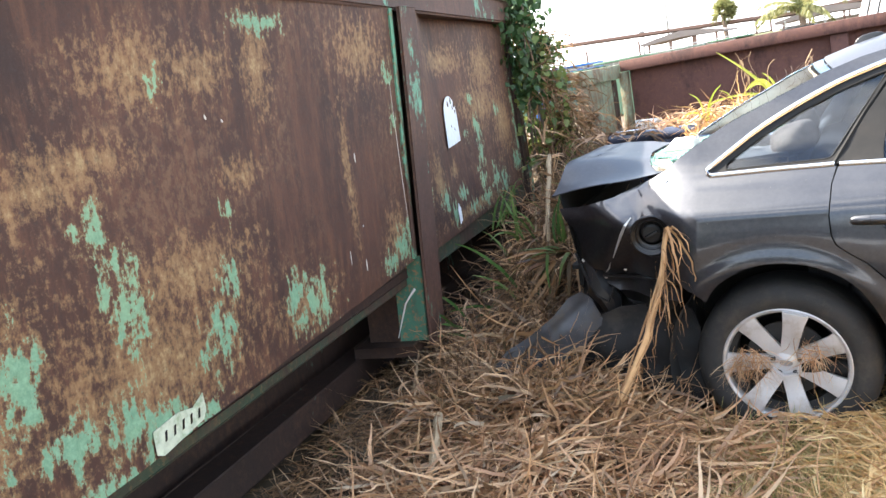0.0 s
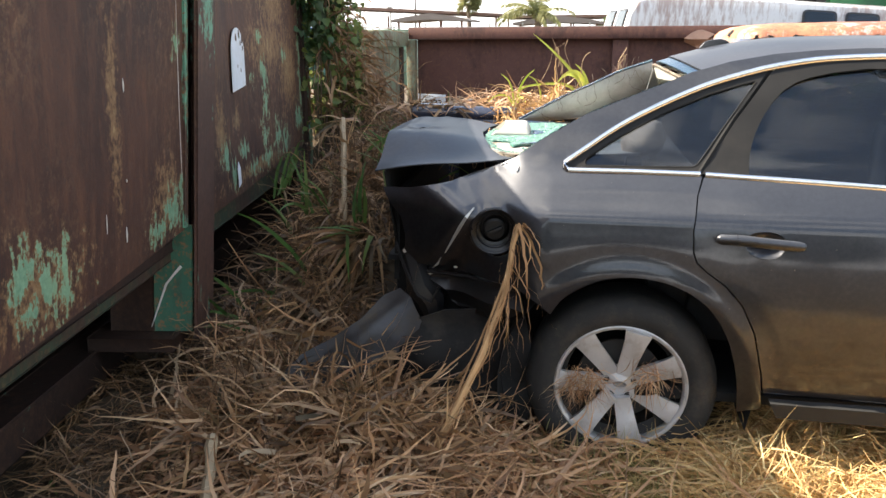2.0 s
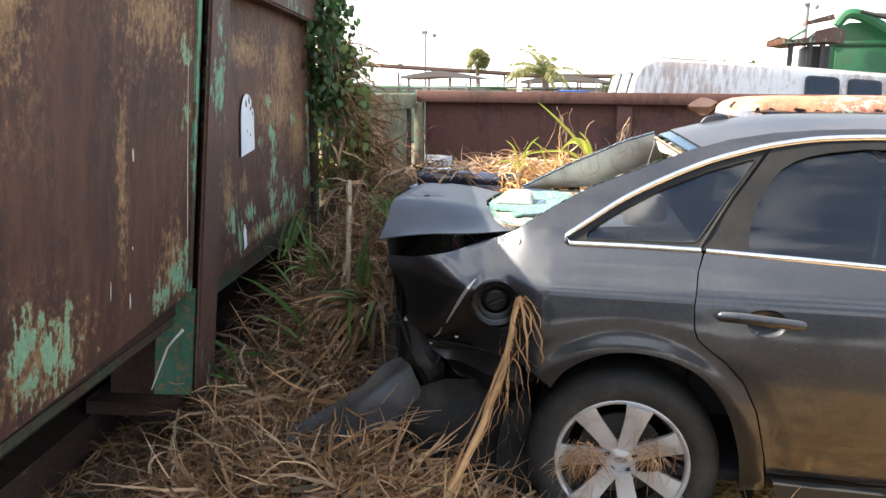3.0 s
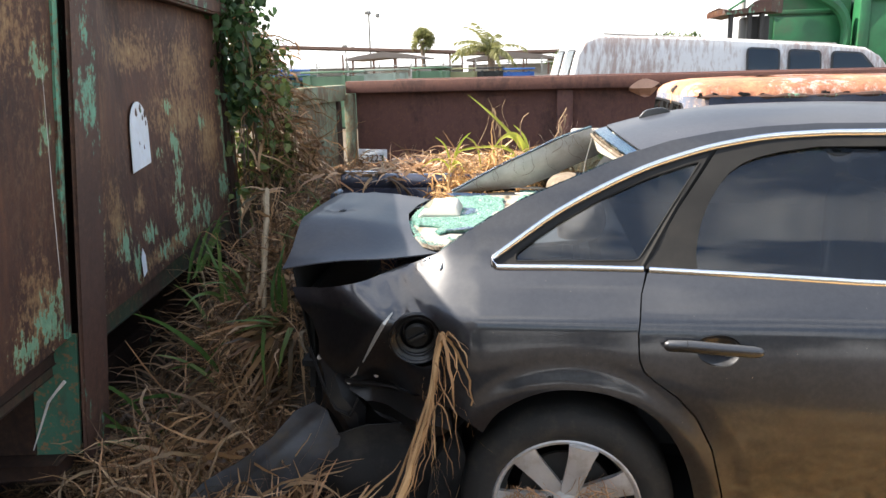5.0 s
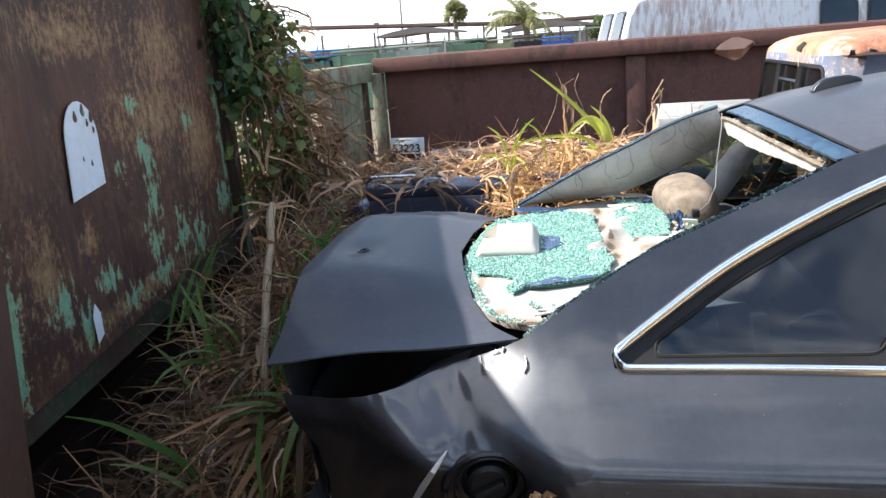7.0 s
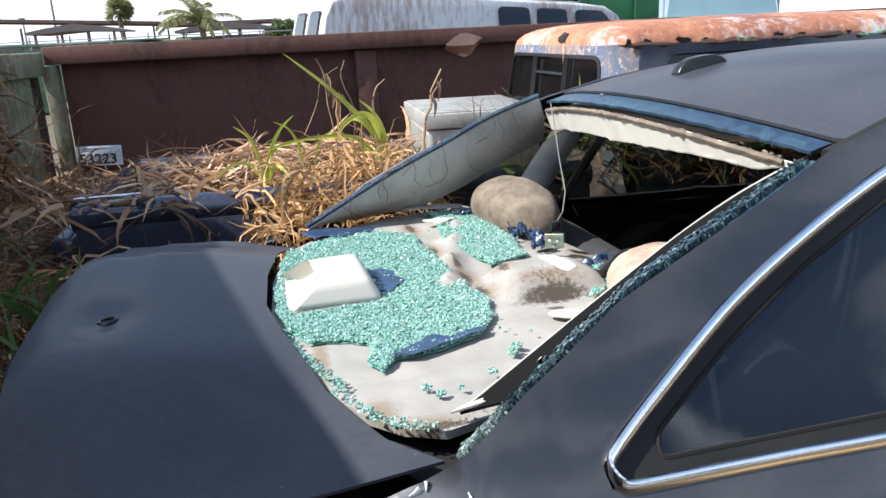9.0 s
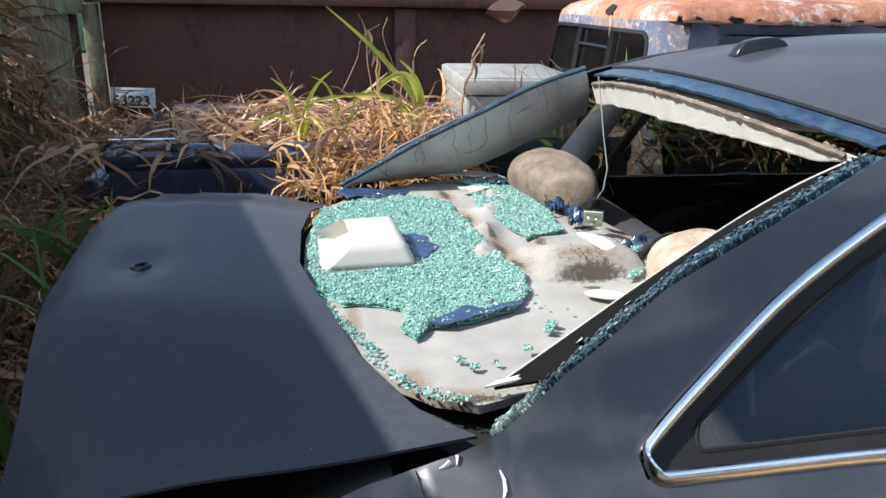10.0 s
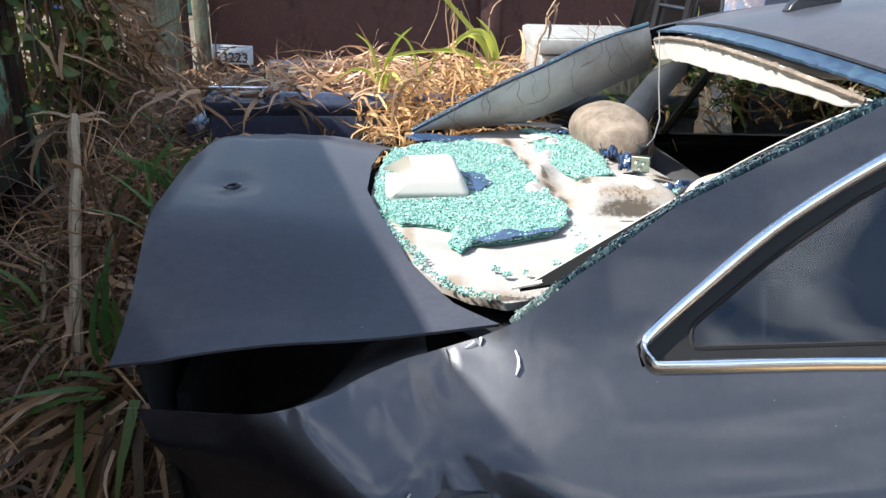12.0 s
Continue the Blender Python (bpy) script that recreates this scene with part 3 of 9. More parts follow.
def thicken(bm, thick):
    """Gives a sheet its back and its rim, along the vertex normals."""
    if not thick:
        return bm
    bm.normal_update()
    faces, rim = list(bm.faces), [e for e in bm.edges if len(e.link_faces) == 1]
    twin = {v: bm.verts.new(v.co - v.normal * thick) for v in list(bm.verts)}
    for e in rim:
        a, b = e.verts
        bm.faces.new((a, b, twin[b], twin[a]))
    for f in faces:
        bm.faces.new([twin[v] for v in reversed(f.verts)])
    bmesh.ops.recalc_face_normals(bm, faces=bm.faces)
    return bm


def sheet(outline, place, gap=0.05, thick=0.004, holes=()):
    """A curved sheet: a flat outline with holes, meshed finely and laid in space by place(u, v)."""
    loops = [dense([tuple(p) for p in o], gap) for o in (outline, *holes)]
    pts, edges = [], []
    for lp in loops:
        s = len(pts)
        pts += lp
        edges += [(s + i, s + (i + 1) % len(lp)) for i in range(len(lp))]
    us, vs = [p[0] for p in loops[0]], [p[1] for p in loops[0]]
    rim = np.array(pts)
    u = min(us) + gap * 0.5
    while u < max(us):
        v = min(vs) + gap * 0.5
        while v < max(vs):
            if inside((u, v), loops[0]) and not any(inside((u, v), h) for h in loops[1:]) and ((rim - (u, v)) ** 2).sum(1).min() > (0.45 * gap) ** 2:
                pts.append((u, v))
            v += gap
        u += gap
    vv, _, ff, _, _, _ = delaunay_2d_cdt([Vector(p) for p in pts], edges, [], 0, 1e-6)
    bm = bmesh.new()
    bv = [bm.verts.new(place(p.x, p.y)) for p in vv]
    for f in ff:
        c = sum((vv[i] for i in f), Vector((0, 0))) / len(f)
        if inside(c, loops[0]) and not any(inside(c, h) for h in loops[1:]):
            bm.faces.new([bv[i] for i in f])
    for v in [v for v in bm.verts if not v.link_faces]:
        bm.verts.remove(v)
    bmesh.ops.recalc_face_normals(bm, faces=bm.faces)
    return thicken(bm, thick)


def curve(xs, ys):
    """A smooth curve through points, as a function."""
    xs, ys = np.array(xs, float), np.array(ys, float)
    d = np.gradient(ys, xs)

    def at(x):
        x = min(max(x, xs[0]), xs[-1])
        i = int(min(max(np.searchsorted(xs, x) - 1, 0), len(xs) - 2))
        h = xs[i + 1] - xs[i]
        t = (x - xs[i]) / h
        return float((2 * t**3 - 3 * t**2 + 1) * ys[i] + (t**3 - 2 * t**2 + t) * h * d[i] + (-2 * t**3 + 3 * t**2) * ys[i + 1] + (t**3 - t**2) * h * d[i + 1])
    return at


def smooth01(t):
    t = min(max(t, 0.0), 1.0)
    return t * t * (3 - 2 * t)


def flowing(pts, k=5):
    """A smooth line through points."""
    P = [Vector(p) for p in pts]
    out = []
    for i in range(len(P) - 1):
        a, b, c, d = P[max(0, i - 1)], P[i], P[i + 1], P[min(len(P) - 1, i + 2)]
        for j in range(k):
            t = j / k
            out.append(tuple(0.5 * (2 * b + (c - a) * t + (2 * a - 5 * b + 4 * c - d) * t * t + (3 * b - a - 3 * c + d) * t ** 3)))
    return out + [tuple(P[-1])]


def mesh_from(name, verts, faces, material, parent=None, label="", category="", kind="", smooth=True):
    """verts (n, 3) and faces (m, 3 or 4) as arrays, into one object."""
    me = bpy.data.meshes.new(name)
    faces = np.asarray(faces, np.int32)
    k = faces.shape[1]
    me.vertices.add(len(verts))
    me.vertices.foreach_set("co", np.asarray(verts, np.float32).ravel())
    me.loops.add(faces.size)
    me.loops.foreach_set("vertex_index", faces.ravel())
    me.polygons.add(len(faces))
    me.polygons.foreach_set("loop_start", np.arange(0, faces.size, k, dtype=np.int32))
    me.polygons.foreach_set("use_smooth", np.full(len(faces), smooth))
    me.update(calc_edges=True)
    me.validate()
    me.materials.append(material)
    ob = new(name, me)
    ob.parent = parent
    return tagged(ob, label, category, "", kind)


RNG = np.random.default_rng(7)


def blades(base, az, el, length, width, droop, seg=5, roll=None, crook=0.0, taper=0.85, curl=0.0):
    """Ribbons that start at base, leave at azimuth az and elevation el (radians) and bend down by droop along their length."""
    n = len(base)
    steps = np.linspace(0, 1, seg + 1)
    roll = RNG.uniform(-1.2, 1.2, n) if roll is None else roll
    p = np.array(base, float)
    verts = np.zeros((n, seg + 1, 2, 3))
    wob = RNG.normal(0, 1, (n, seg + 1)) * crook
    wob2 = RNG.normal(0, 1, (n, seg + 1)) * crook
    twist = RNG.normal(0, 1.1, n)
    bend = RNG.normal(0, 1, n) * curl
    for i, s in enumerate(steps):
        e, a = el - droop * s + wob[:, i], az + bend * s + wob2[:, i]
        d = np.stack([np.cos(e) * np.cos(a), np.cos(e) * np.sin(a), np.sin(e)], 1)
        side = np.stack([-np.sin(a), np.cos(a), np.zeros(n)], 1)
        nor = np.cross(d, side)
        w = side * np.cos(roll + twist * s)[:, None] + nor * np.sin(roll + twist * s)[:, None]
        half = (width * 0.5 * (1 - taper * s**2))[:, None]
        verts[:, i, 0], verts[:, i, 1] = p - w * half, p + w * half
        p = p + d * (length / seg)[:, None]
    k = np.arange(n)[:, None] * (seg + 1) * 2 + np.arange(seg)[None, :] * 2
    faces = np.stack([k, k + 1, k + 3, k + 2], -1).reshape(-1, 4)
    return verts.reshape(-1, 3), faces


def leaves(centres, size, normal_up=0.4):
    """Small folded leaves, six corners each."""
    n = len(centres)
    d = RNG.normal(0, 1, (n, 3))
    d[:, 2] -= normal_up
    d /= np.linalg.norm(d, axis=1)[:, None]
    r = RNG.normal(0, 1, (n, 3))
    s = np.cross(d, r)
    s /= np.linalg.norm(s, axis=1)[:, None]
    nn = np.cross(d, s)
    c = np.asarray(centres)
    L = size[:, None]
    v = np.stack([c - d * L * 0.42, c - d * L * 0.48 + s * L * 0.22 + nn * L * 0.08, c - d * L * 0.18 + s * L * 0.40 + nn * L * 0.13, c + d * L * 0.16 + s * L * 0.27 + nn * L * 0.09, c + d * L * 0.52, c + d * L * 0.16 - s * L * 0.27 + nn * L * 0.09, c - d * L * 0.18 - s * L * 0.40 + nn * L * 0.13, c - d * L * 0.48 - s * L * 0.22 + nn * L * 0.08], 1)
    f = np.arange(n * 8).reshape(-1, 8)
    tris = [f[:, [0, k, k + 1]] for k in range(1, 7)]
    return v.reshape(-1, 3), np.concatenate(tris)

# ---- ground ----
def lie(x, y):
    """Height of the ground and of the litter that covers it."""
    z = 0.035 + 0.03 * noise.noise((x * 1.7, y * 1.7, 0.3)) + 0.015 * noise.noise((x * 6, y * 6, 2.0))
    left = smooth01((-0.72 - x) / 0.35)
    off = x + 1.652 + 0.1525 * y
    z += 0.62 * smooth01((y + 0.15) / 1.9) * left * smooth01((off + 0.12 - 0.3 * smooth01((y - 1.3) / 0.8)) / 0.55)
    z += 0.12 * smooth01((y + 1.2) / 1.0) * smooth01((-0.35 - x) / 0.6) * smooth01((x + 2.2) / 0.5)
    z += 0.20 * smooth01((y - 1.9) / 1.2) * smooth01((-1.15 - x) / 0.5) * smooth01((x + 2.6) / 0.4) * smooth01((4.6 - y) / 0.9)
    z += (0.06 * noise.noise((x * 4.3, y * 4.3, 6.0)) + 0.035 * noise.noise((x * 11, y * 11, 8.0))) * smooth01((-0.35 - x) / 0.35) * smooth01((2.6 - y) / 0.5)
    return z


def ground_sheet():
    near = np.concatenate([np.linspace(-400, -8, 14), np.linspace(-6, -2.9, 8), np.linspace(-2.8, 2.2, 72), np.linspace(2.6, 8, 10), np.linspace(12, 400, 14)])
    far = np.concatenate([np.linspace(-400, -8, 12), np.linspace(-6, -2.6, 8), np.linspace(-2.5, 4.8, 92), np.linspace(5.4, 12, 10), np.linspace(18, 600, 16)])
    v = [(x, y, lie(x, y) if -3.2 < x < 3 and -3 < y < 5.2 else 0.02) for y in far for x in near]
    w = len(near)
    f = [(j * w + i, j * w + i + 1, (j + 1) * w + i + 1, (j + 1) * w + i) for j in range(len(far) - 1) for i in range(w - 1)]
    return mesh_from("ground", v, f, EARTH, None, "dark earth ground under dry cut grass", "ground", "structure")


ground_sheet()


# ---- rusty dumpster ----
DX, DY = -0.1525 / 1.01156, 1.0 / 1.01156


def dump(u, o, z):
    """A point by distance along the side wall, distance out of it, and height."""
    o = o + 0.095 * smooth01((0.85 - u) / 0.5) * (z - 0.85)
    return Vector((-1.652 + DX * u + DY * o, DY * u - DX * o, z))


def dump_box(bm, u0, u1, o0, o1, z0, z1, bevel=0.006):
    r = bmesh.ops.create_cube(bm, size=1)
    for v in r["verts"]:
        v.co = dump(u0 if v.co.x < 0 else u1, o0 if v.co.y < 0 else o1, z0 if v.co.z < 0 else z1)
    if bevel:
        bmesh.ops.bevel(bm, geom=list({e for v in r["verts"] for e in v.link_edges}), offset=bevel, segments=2, affect="EDGES", profile=0.5)
    return bm


def dented(u, z):
    return 0.012 * noise.noise((u * 1.6, z * 1.6, 5.0)) + 0.004 * noise.noise((u * 7, z * 7, 1.0))


def rusty_dumpster():
    d = thing("dumpster", "rusty brown steel dumpster with flaking green paint", "dumpster")

    def low(u):
        return 0.775 + 0.03 * min(u, 0.8)

    near = [(-3.3, low(-3.3)), (0.11, 0.79), (0.11, 1.985), (-3.3, 1.985)]
    part("side_panel", sheet(near, lambda u, z: dump(u, dented(u, z), z), 0.09, 0.008), PANEL_NEAR, d)
    far = [(0.345, 0.76), (2.36, 0.81), (2.36, 1.985), (0.345, 1.985)]
    part("side_panel", sheet(far, lambda u, z: dump(u, dented(u, z) - 0.004, z), 0.09, 0.008), PANEL_FAR, d)
    part("bottom_lip", dump_box(bmesh.new(), -3.3, 0.11, -0.09, -0.05, 0.66, 0.765), LIP_STEEL, d)
    part("bottom_lip", dump_box(bmesh.new(), 0.34, 2.36, -0.05, -0.012, 0.68, 0.80), LIP_STEEL, d)
    bm = dump_box(bmesh.new(), 0.128, 0.312, 0.04, 0.055, 0.33, 1.985, 0.004)
    dump_box(bm, 0.285, 0.312, -0.05, 0.039, 0.33, 1.985, 0.004)
    part("post", bm, RUST_POST, d, "brown rusted channel post")
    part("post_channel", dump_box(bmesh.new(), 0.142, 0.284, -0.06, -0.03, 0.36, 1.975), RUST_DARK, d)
    part("post_edge", dump_box(bmesh.new(), 0.085, 0.113, 0.004, 0.02, 0.80, 1.98, 0.002), EDGE_STEEL, d)
    part("post", dump_box(bmesh.new(), 2.37, 2.44, -0.06, 0.02, 0.30, 1.985), RUST_DARK, d)
    part("post_edge", dump_box(bmesh.new(), 2.445, 2.50, -0.05, 0.03, 0.30, 1.985), EDGE_STEEL, d)
    part("gusset", dump_box(bmesh.new(), 0.122, 0.134, -0.12, 0.03, 0.36, 0.80, 0.002), GREEN_STEEL, d, "flaking green gusset plate")
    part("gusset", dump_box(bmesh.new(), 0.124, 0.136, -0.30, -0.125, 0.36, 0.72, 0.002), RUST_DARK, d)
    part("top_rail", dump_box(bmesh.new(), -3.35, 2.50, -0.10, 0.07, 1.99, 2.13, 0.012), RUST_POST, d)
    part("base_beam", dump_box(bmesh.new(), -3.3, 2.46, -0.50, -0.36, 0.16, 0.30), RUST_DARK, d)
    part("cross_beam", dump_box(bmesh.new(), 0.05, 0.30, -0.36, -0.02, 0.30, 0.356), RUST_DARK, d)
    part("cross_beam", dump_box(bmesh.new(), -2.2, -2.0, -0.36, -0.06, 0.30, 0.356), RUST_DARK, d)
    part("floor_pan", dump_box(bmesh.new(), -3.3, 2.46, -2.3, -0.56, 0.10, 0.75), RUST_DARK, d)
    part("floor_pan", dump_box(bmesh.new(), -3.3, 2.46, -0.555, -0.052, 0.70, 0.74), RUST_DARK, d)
    # added walls, unseen: they stop sunlight leaking through the panel gaps
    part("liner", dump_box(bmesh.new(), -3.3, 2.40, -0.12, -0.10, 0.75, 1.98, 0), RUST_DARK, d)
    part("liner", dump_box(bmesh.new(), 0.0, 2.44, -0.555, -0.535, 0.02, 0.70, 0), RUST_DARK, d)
    # added plate that hides the sunlit ground behind the panel
    part("added_end_plate", dump_box(bmesh.new(), 2.40, 2.43, -0.53, -0.07, 0.02, 0.695), RUST_DARK, d)
    for u0, u1 in ((-3.34, -3.31), (2.405, 2.435)):
        part("end_panel", dump_box(bmesh.new(), u0, u1, -2.3, -0.065, 0.745, 1.98), RUST, d)
    part("side_panel", dump_box(bmesh.new(), -3.3, 2.4, -2.34, -2.305, 0.4, 1.98), RUST, d)
    part("top_rail", dump_box(bmesh.new(), -3.35, 2.5, -2.38, -2.26, 1.985, 2.13, 0.01), RUST_POST, d)
    white = plain("white_streak", (0.7, 0.68, 0.64), 0.6)
    part("white_streak", tubed([dump(0.116, -0.13 + 0.03 * i, z) for i, z in enumerate((0.38, 0.47, 0.56, 0.60, 0.635))], [0.002, 0.004, 0.005, 0.005, 0.007], 6, 0.5), white, d, "white dried streak on the gusset")
    for u0, z0, u1, z1, w in ((0.02, 1.66, 0.09, 0.84, 0.0022), (-0.405, 1.385, -0.40, 1.345, 0.005), (-0.42, 0.93, -0.418, 0.88, 0.005), (-0.41, 1.08, -0.41, 1.07, 0.004), (-1.33, 1.62, -1.325, 1.605, 0.006), (-1.25, 1.60, -1.245, 1.59, 0.006), (-0.55, 1.0, -0.548, 0.94, 0.003)):
        part("paint_fleck", tubed([dump(u0, 0.011 + dented(u0, z0), z0), dump((u0 + u1) / 2, 0.011 + dented((u0 + u1) / 2, (z0 + z1) / 2), (z0 + z1) / 2), dump(u1, 0.011 + dented(u1, z1), z1)], [w * 0.2, w * 0.55, w * 0.25], 5), white, d)
    arch = [(0.83, 1.255), (1.055, 1.275)] + [(0.955 + 0.105 * math.cos(a), 1.42 + 0.125 * math.sin(a)) for a in np.linspace(0.05, math.pi - 0.05, 12)]
    part("sign_plate", sheet(arch, lambda u, z: dump(u, 0.014 + dented(u, z), z), 0.04, 0.003), SIGN_WHITE, d, "bleached white arched plate")
    for u, z, r in ((0.93, 1.50, 0.014), (0.985, 1.515, 0.016), (1.03, 1.49, 0.014), (1.035, 1.45, 0.009), (0.94, 1.37, 0.006), (0.99, 1.35, 0.008), (1.0, 1.475, 0.01)):
        k = [(u + r * math.cos(a) * (1 + 0.35 * math.sin(3 * a + z * 40)) * 0.8, z + r * 1.3 * math.sin(a)) for a in np.linspace(0, 2 * math.pi, 11)[:-1]]
        part("rust_spot", sheet(k, lambda u, z: dump(u, 0.016 + dented(u, z), z), 0.02, 0.0015), RUST_POST, d)
    tag = [(0.80, 0.815), (0.845, 0.83), (0.85, 0.90), (0.825, 0.935), (0.80, 0.90)]
    part("label", sheet(tag, lambda u, z: dump(u, 0.013 + dented(u, z), z), 0.03, 0.002), SIGN_WHITE, d, "torn white label")
    paper = [(-1.765, 0.735), (-1.74, 0.722), (-1.56, 0.745), (-1.545, 0.77), (-1.55, 0.825), (-1.60, 0.80), (-1.66, 0.815), (-1.765, 0.805)]
    part("label", sheet(paper, lambda u, z: dump(u, 0.013 + dented(u, z), z), 0.05, 0.002), plain("stained_label", (0.48, 0.52, 0.40), 0.7, 0, 0.25, 30, 0.1, (0.22, 0.30, 0.18)), d, "stained peeling label with unreadable marks")
    for i in range(5):
        u = -1.735 + i * 0.036
        part("label_mark", sheet([(u + 0.006, 0.758), (u + 0.014, 0.760), (u + 0.019, 0.788), (u + 0.011, 0.786)], lambda u, z: dump(u, 0.0165 + dented(u, z), z), 0.03, 0.001), DARK_PLASTIC, d)
    return d


rusty_dumpster()

# ---- far container ----
def open_container():
    c = thing("open_container", "red-brown steel open-top container with a worn rim", "container")
    bm = boxed((-1.62, 4.2, 0.05), (7.0, 4.23, 1.474))
    part("front_wall", bm, RED_RUST, c)
    part("top_rail", boxed((-1.68, 4.10, 1.475), (7.05, 4.25, 1.572), 0.004), RED_RUST, c)
    for x in (0.05, 1.75, 3.45, 5.15):
        part("wall_post", boxed((x, 4.14, 0.05), (x + 0.13, 4.198, 1.47), 0.008), RED_RUST, c)
    part("bottom_rail", boxed((-1.70, 4.12, 0.02), (7.0, 4.2, 0.20), 0.01), RED_RUST, c)
    part("back_wall", boxed((-1.68, 6.4, 0.05), (7.0, 6.43, 1.45)), RED_RUST, c)
    part("top_rail", boxed((-1.68, 6.36, 1.45), (7.05, 6.5, 1.56), 0.006), RED_RUST, c)
    part("floor_plate", boxed((-1.68, 4.23, 0.1), (7.0, 6.4, 0.16)), RED_RUST, c)
    part("end_wall", boxed((6.97, 4.23, 0.16), (7.0, 6.4, 1.45)), RED_RUST, c)
    part("corner_post", boxed((-1.70, 4.10, 0.02), (-1.625, 4.2, 1.47), 0.006), PALE_GREEN_STEEL, c, "pale green corner post")
    m = Matrix.Translation((-1.72, 4.10, 0)) @ Matrix.Rotation(radians(-3), 4, "Z")
    part("gate_rail", boxed((-0.06, -0.95, 1.42), (0.04, 0.0, 1.545), 0.01, m), PALE_GREEN_STEEL, c, "pale green gate rail")
    part("gate_panel", boxed((-0.03, -0.93, 0.08), (0.0, -0.16, 1.415), 0, m), PALE_GREEN_STEEL, c, "streaked pale green gate panel")
    part("gate_post", boxed((-0.05, -0.15, 0.02), (0.02, -0.08, 1.415), 0, m), RUST_DARK, c)
    # a paler tan patch across wall and rail
    d = [(0.60, 1.46), (0.66, 1.515), (0.73, 1.545), (0.80, 1.525), (0.86, 1.50), (0.84, 1.45), (0.77, 1.385), (0.70, 1.41)]
    part("tan_patch", sheet(rounded(d), lambda u, v: (u, 4.192 if v < 1.465 else 4.094, v), 0.05, 0.002), plain("tan_patch_tone", (0.5, 0.3, 0.22), 0.7), c, "paler tan patch on the wall")
    return c


open_container()


# ---- white van ----
def white_van():
    m = pose(0.35, 10.84, 0.20, 0, 3.65, 10.9) @ Matrix.Diagonal((1.07, 1.0, 0.95, 1))
    v = thing("van", "old white passenger van with grey peeling paint", "van", m=m)
    peel, n, l, b = mat("peeling_van_paint", (0.7, 0.7, 0.7), 0.6)
    vs = coords(n, l, (4.0, 4.0, 0.45))
    stain = noise_node(n, l, vs, 4.0, 7, 0.7)
    area = noise_node(n, l, coords(n, l), 0.45, 3, 0.5)
    f = ramp(n, l, mixed(n, l, 0.5, stain, area), step(0.47, 0.56))
    l.new(mixed(n, l, f, (0.60, 0.61, 0.63), mixed(n, l, stain, (0.20, 0.125, 0.11), (0.46, 0.40, 0.385))), b.inputs["Base Color"])
    # side profile: length along x, height z; slightly leaning sides
    prof = [(0.0, 0.45), (0.0, 1.2), (0.10, 1.75), (0.22, 2.0), (0.42, 2.09), (2.2, 2.13), (4.2, 2.12), (4.78, 2.08), (5.02, 1.94), (5.45, 1.35), (5.9, 1.2), (6.0, 0.9), (6.0, 0.45)]
    bm = bmesh.new()
    a = [bm.verts.new((x, 0.16 * max(0, (z - 1.2) / 0.93) ** 1.6 + (0.06 if x in (0.0, 6.0) else 0), z)) for x, z in prof]
    c = [bm.verts.new((x, 2.0 - 0.16 * max(0, (z - 1.2) / 0.93) ** 1.6 - (0.06 if x in (0.0, 6.0) else 0), z)) for x, z in prof]
    bm.faces.new(a)
    bm.faces.new(c[::-1])
    for i in range(len(prof)):
        j = (i + 1) % len(prof)
        bm.faces.new((a[j], a[i], c[i], c[j]))
    bmesh.ops.recalc_face_normals(bm, faces=bm.faces)
    bmesh.ops.bevel(bm, geom=[e for e in bm.edges if len(e.link_faces) == 2 and e.calc_face_angle(0) > 0.9], offset=0.06, segments=3, affect="EDGES", profile=0.5)
    part("body", bm, peel, v)
    tilt = lambda z: 0.16 * max(0, (z - 1.2) / 0.93) ** 1.6
    for x0, x1, slant in ((2.79, 3.34, 0.0), (3.47, 4.02, 0.0), (4.18, 4.98, 0.28)):
        o = fillet([(x0, 1.50), (x1 + slant * 0.4, 1.50), (x1 - slant, 1.995), (x0, 1.995)], 0.09)
        w = part("window", sheet(o, lambda x, z: (x, tilt(z) - 0.012, z), 0.12, 0.012), DARK_PLASTIC, v)
        o2 = fillet([(x0 + 0.03, 1.53), (x1 - 0.03 + slant * 0.3, 1.53), (x1 - 0.04 - slant, 1.965), (x0 + 0.03, 1.965)], 0.07)
        part("pane", sheet(o2, lambda x, z: (x, tilt(z) - 0.02, z), 0.12, 0.006), TINT, w)
    for y0, y1 in ((0.28, 0.92), (1.08, 1.72)):
        o = fillet([(y0, 1.30), (y1, 1.30), (y1 - 0.03, 1.84), (y0 + 0.03, 1.84)], 0.07)
        w = part("rear_window", sheet(o, lambda y, z: (0.0 + 0.18 * max(0, z - 1.2) - 0.012, y, z), 0.12, 0.012), DARK_PLASTIC, v)
        o2 = fillet([(y0 + 0.04, 1.34), (y1 - 0.04, 1.34), (y1 - 0.06, 1.80), (y0 + 0.06, 1.80)], 0.05)
        part("pane", sheet(o2, lambda y, z: (0.0 + 0.18 * max(0, z - 1.2) - 0.022, y, z), 0.12, 0.006), TINT, w)
    part("roof_rack_rail", boxed((0.5, 0.2, 2.10), (4.3, 0.26, 2.135), 0.01), plain("faded_grey_metal", (0.4, 0.38, 0.36), 0.6), v)
    part("roof_patch", boxed((1.7, 0.30, 2.118), (2.7, 0.8, 2.142), 0.005), ROOF_RUST, v, "rust-stained roof seam")
    part("door_seam", boxed((4.03, -0.008, 0.5), (4.05, 0.0, 1.36)), DARK_PLASTIC, v)
    part("bumper", boxed((-0.12, 0.1, 0.45), (0.04, 1.9, 0.62), 0.02), CHROME, v)
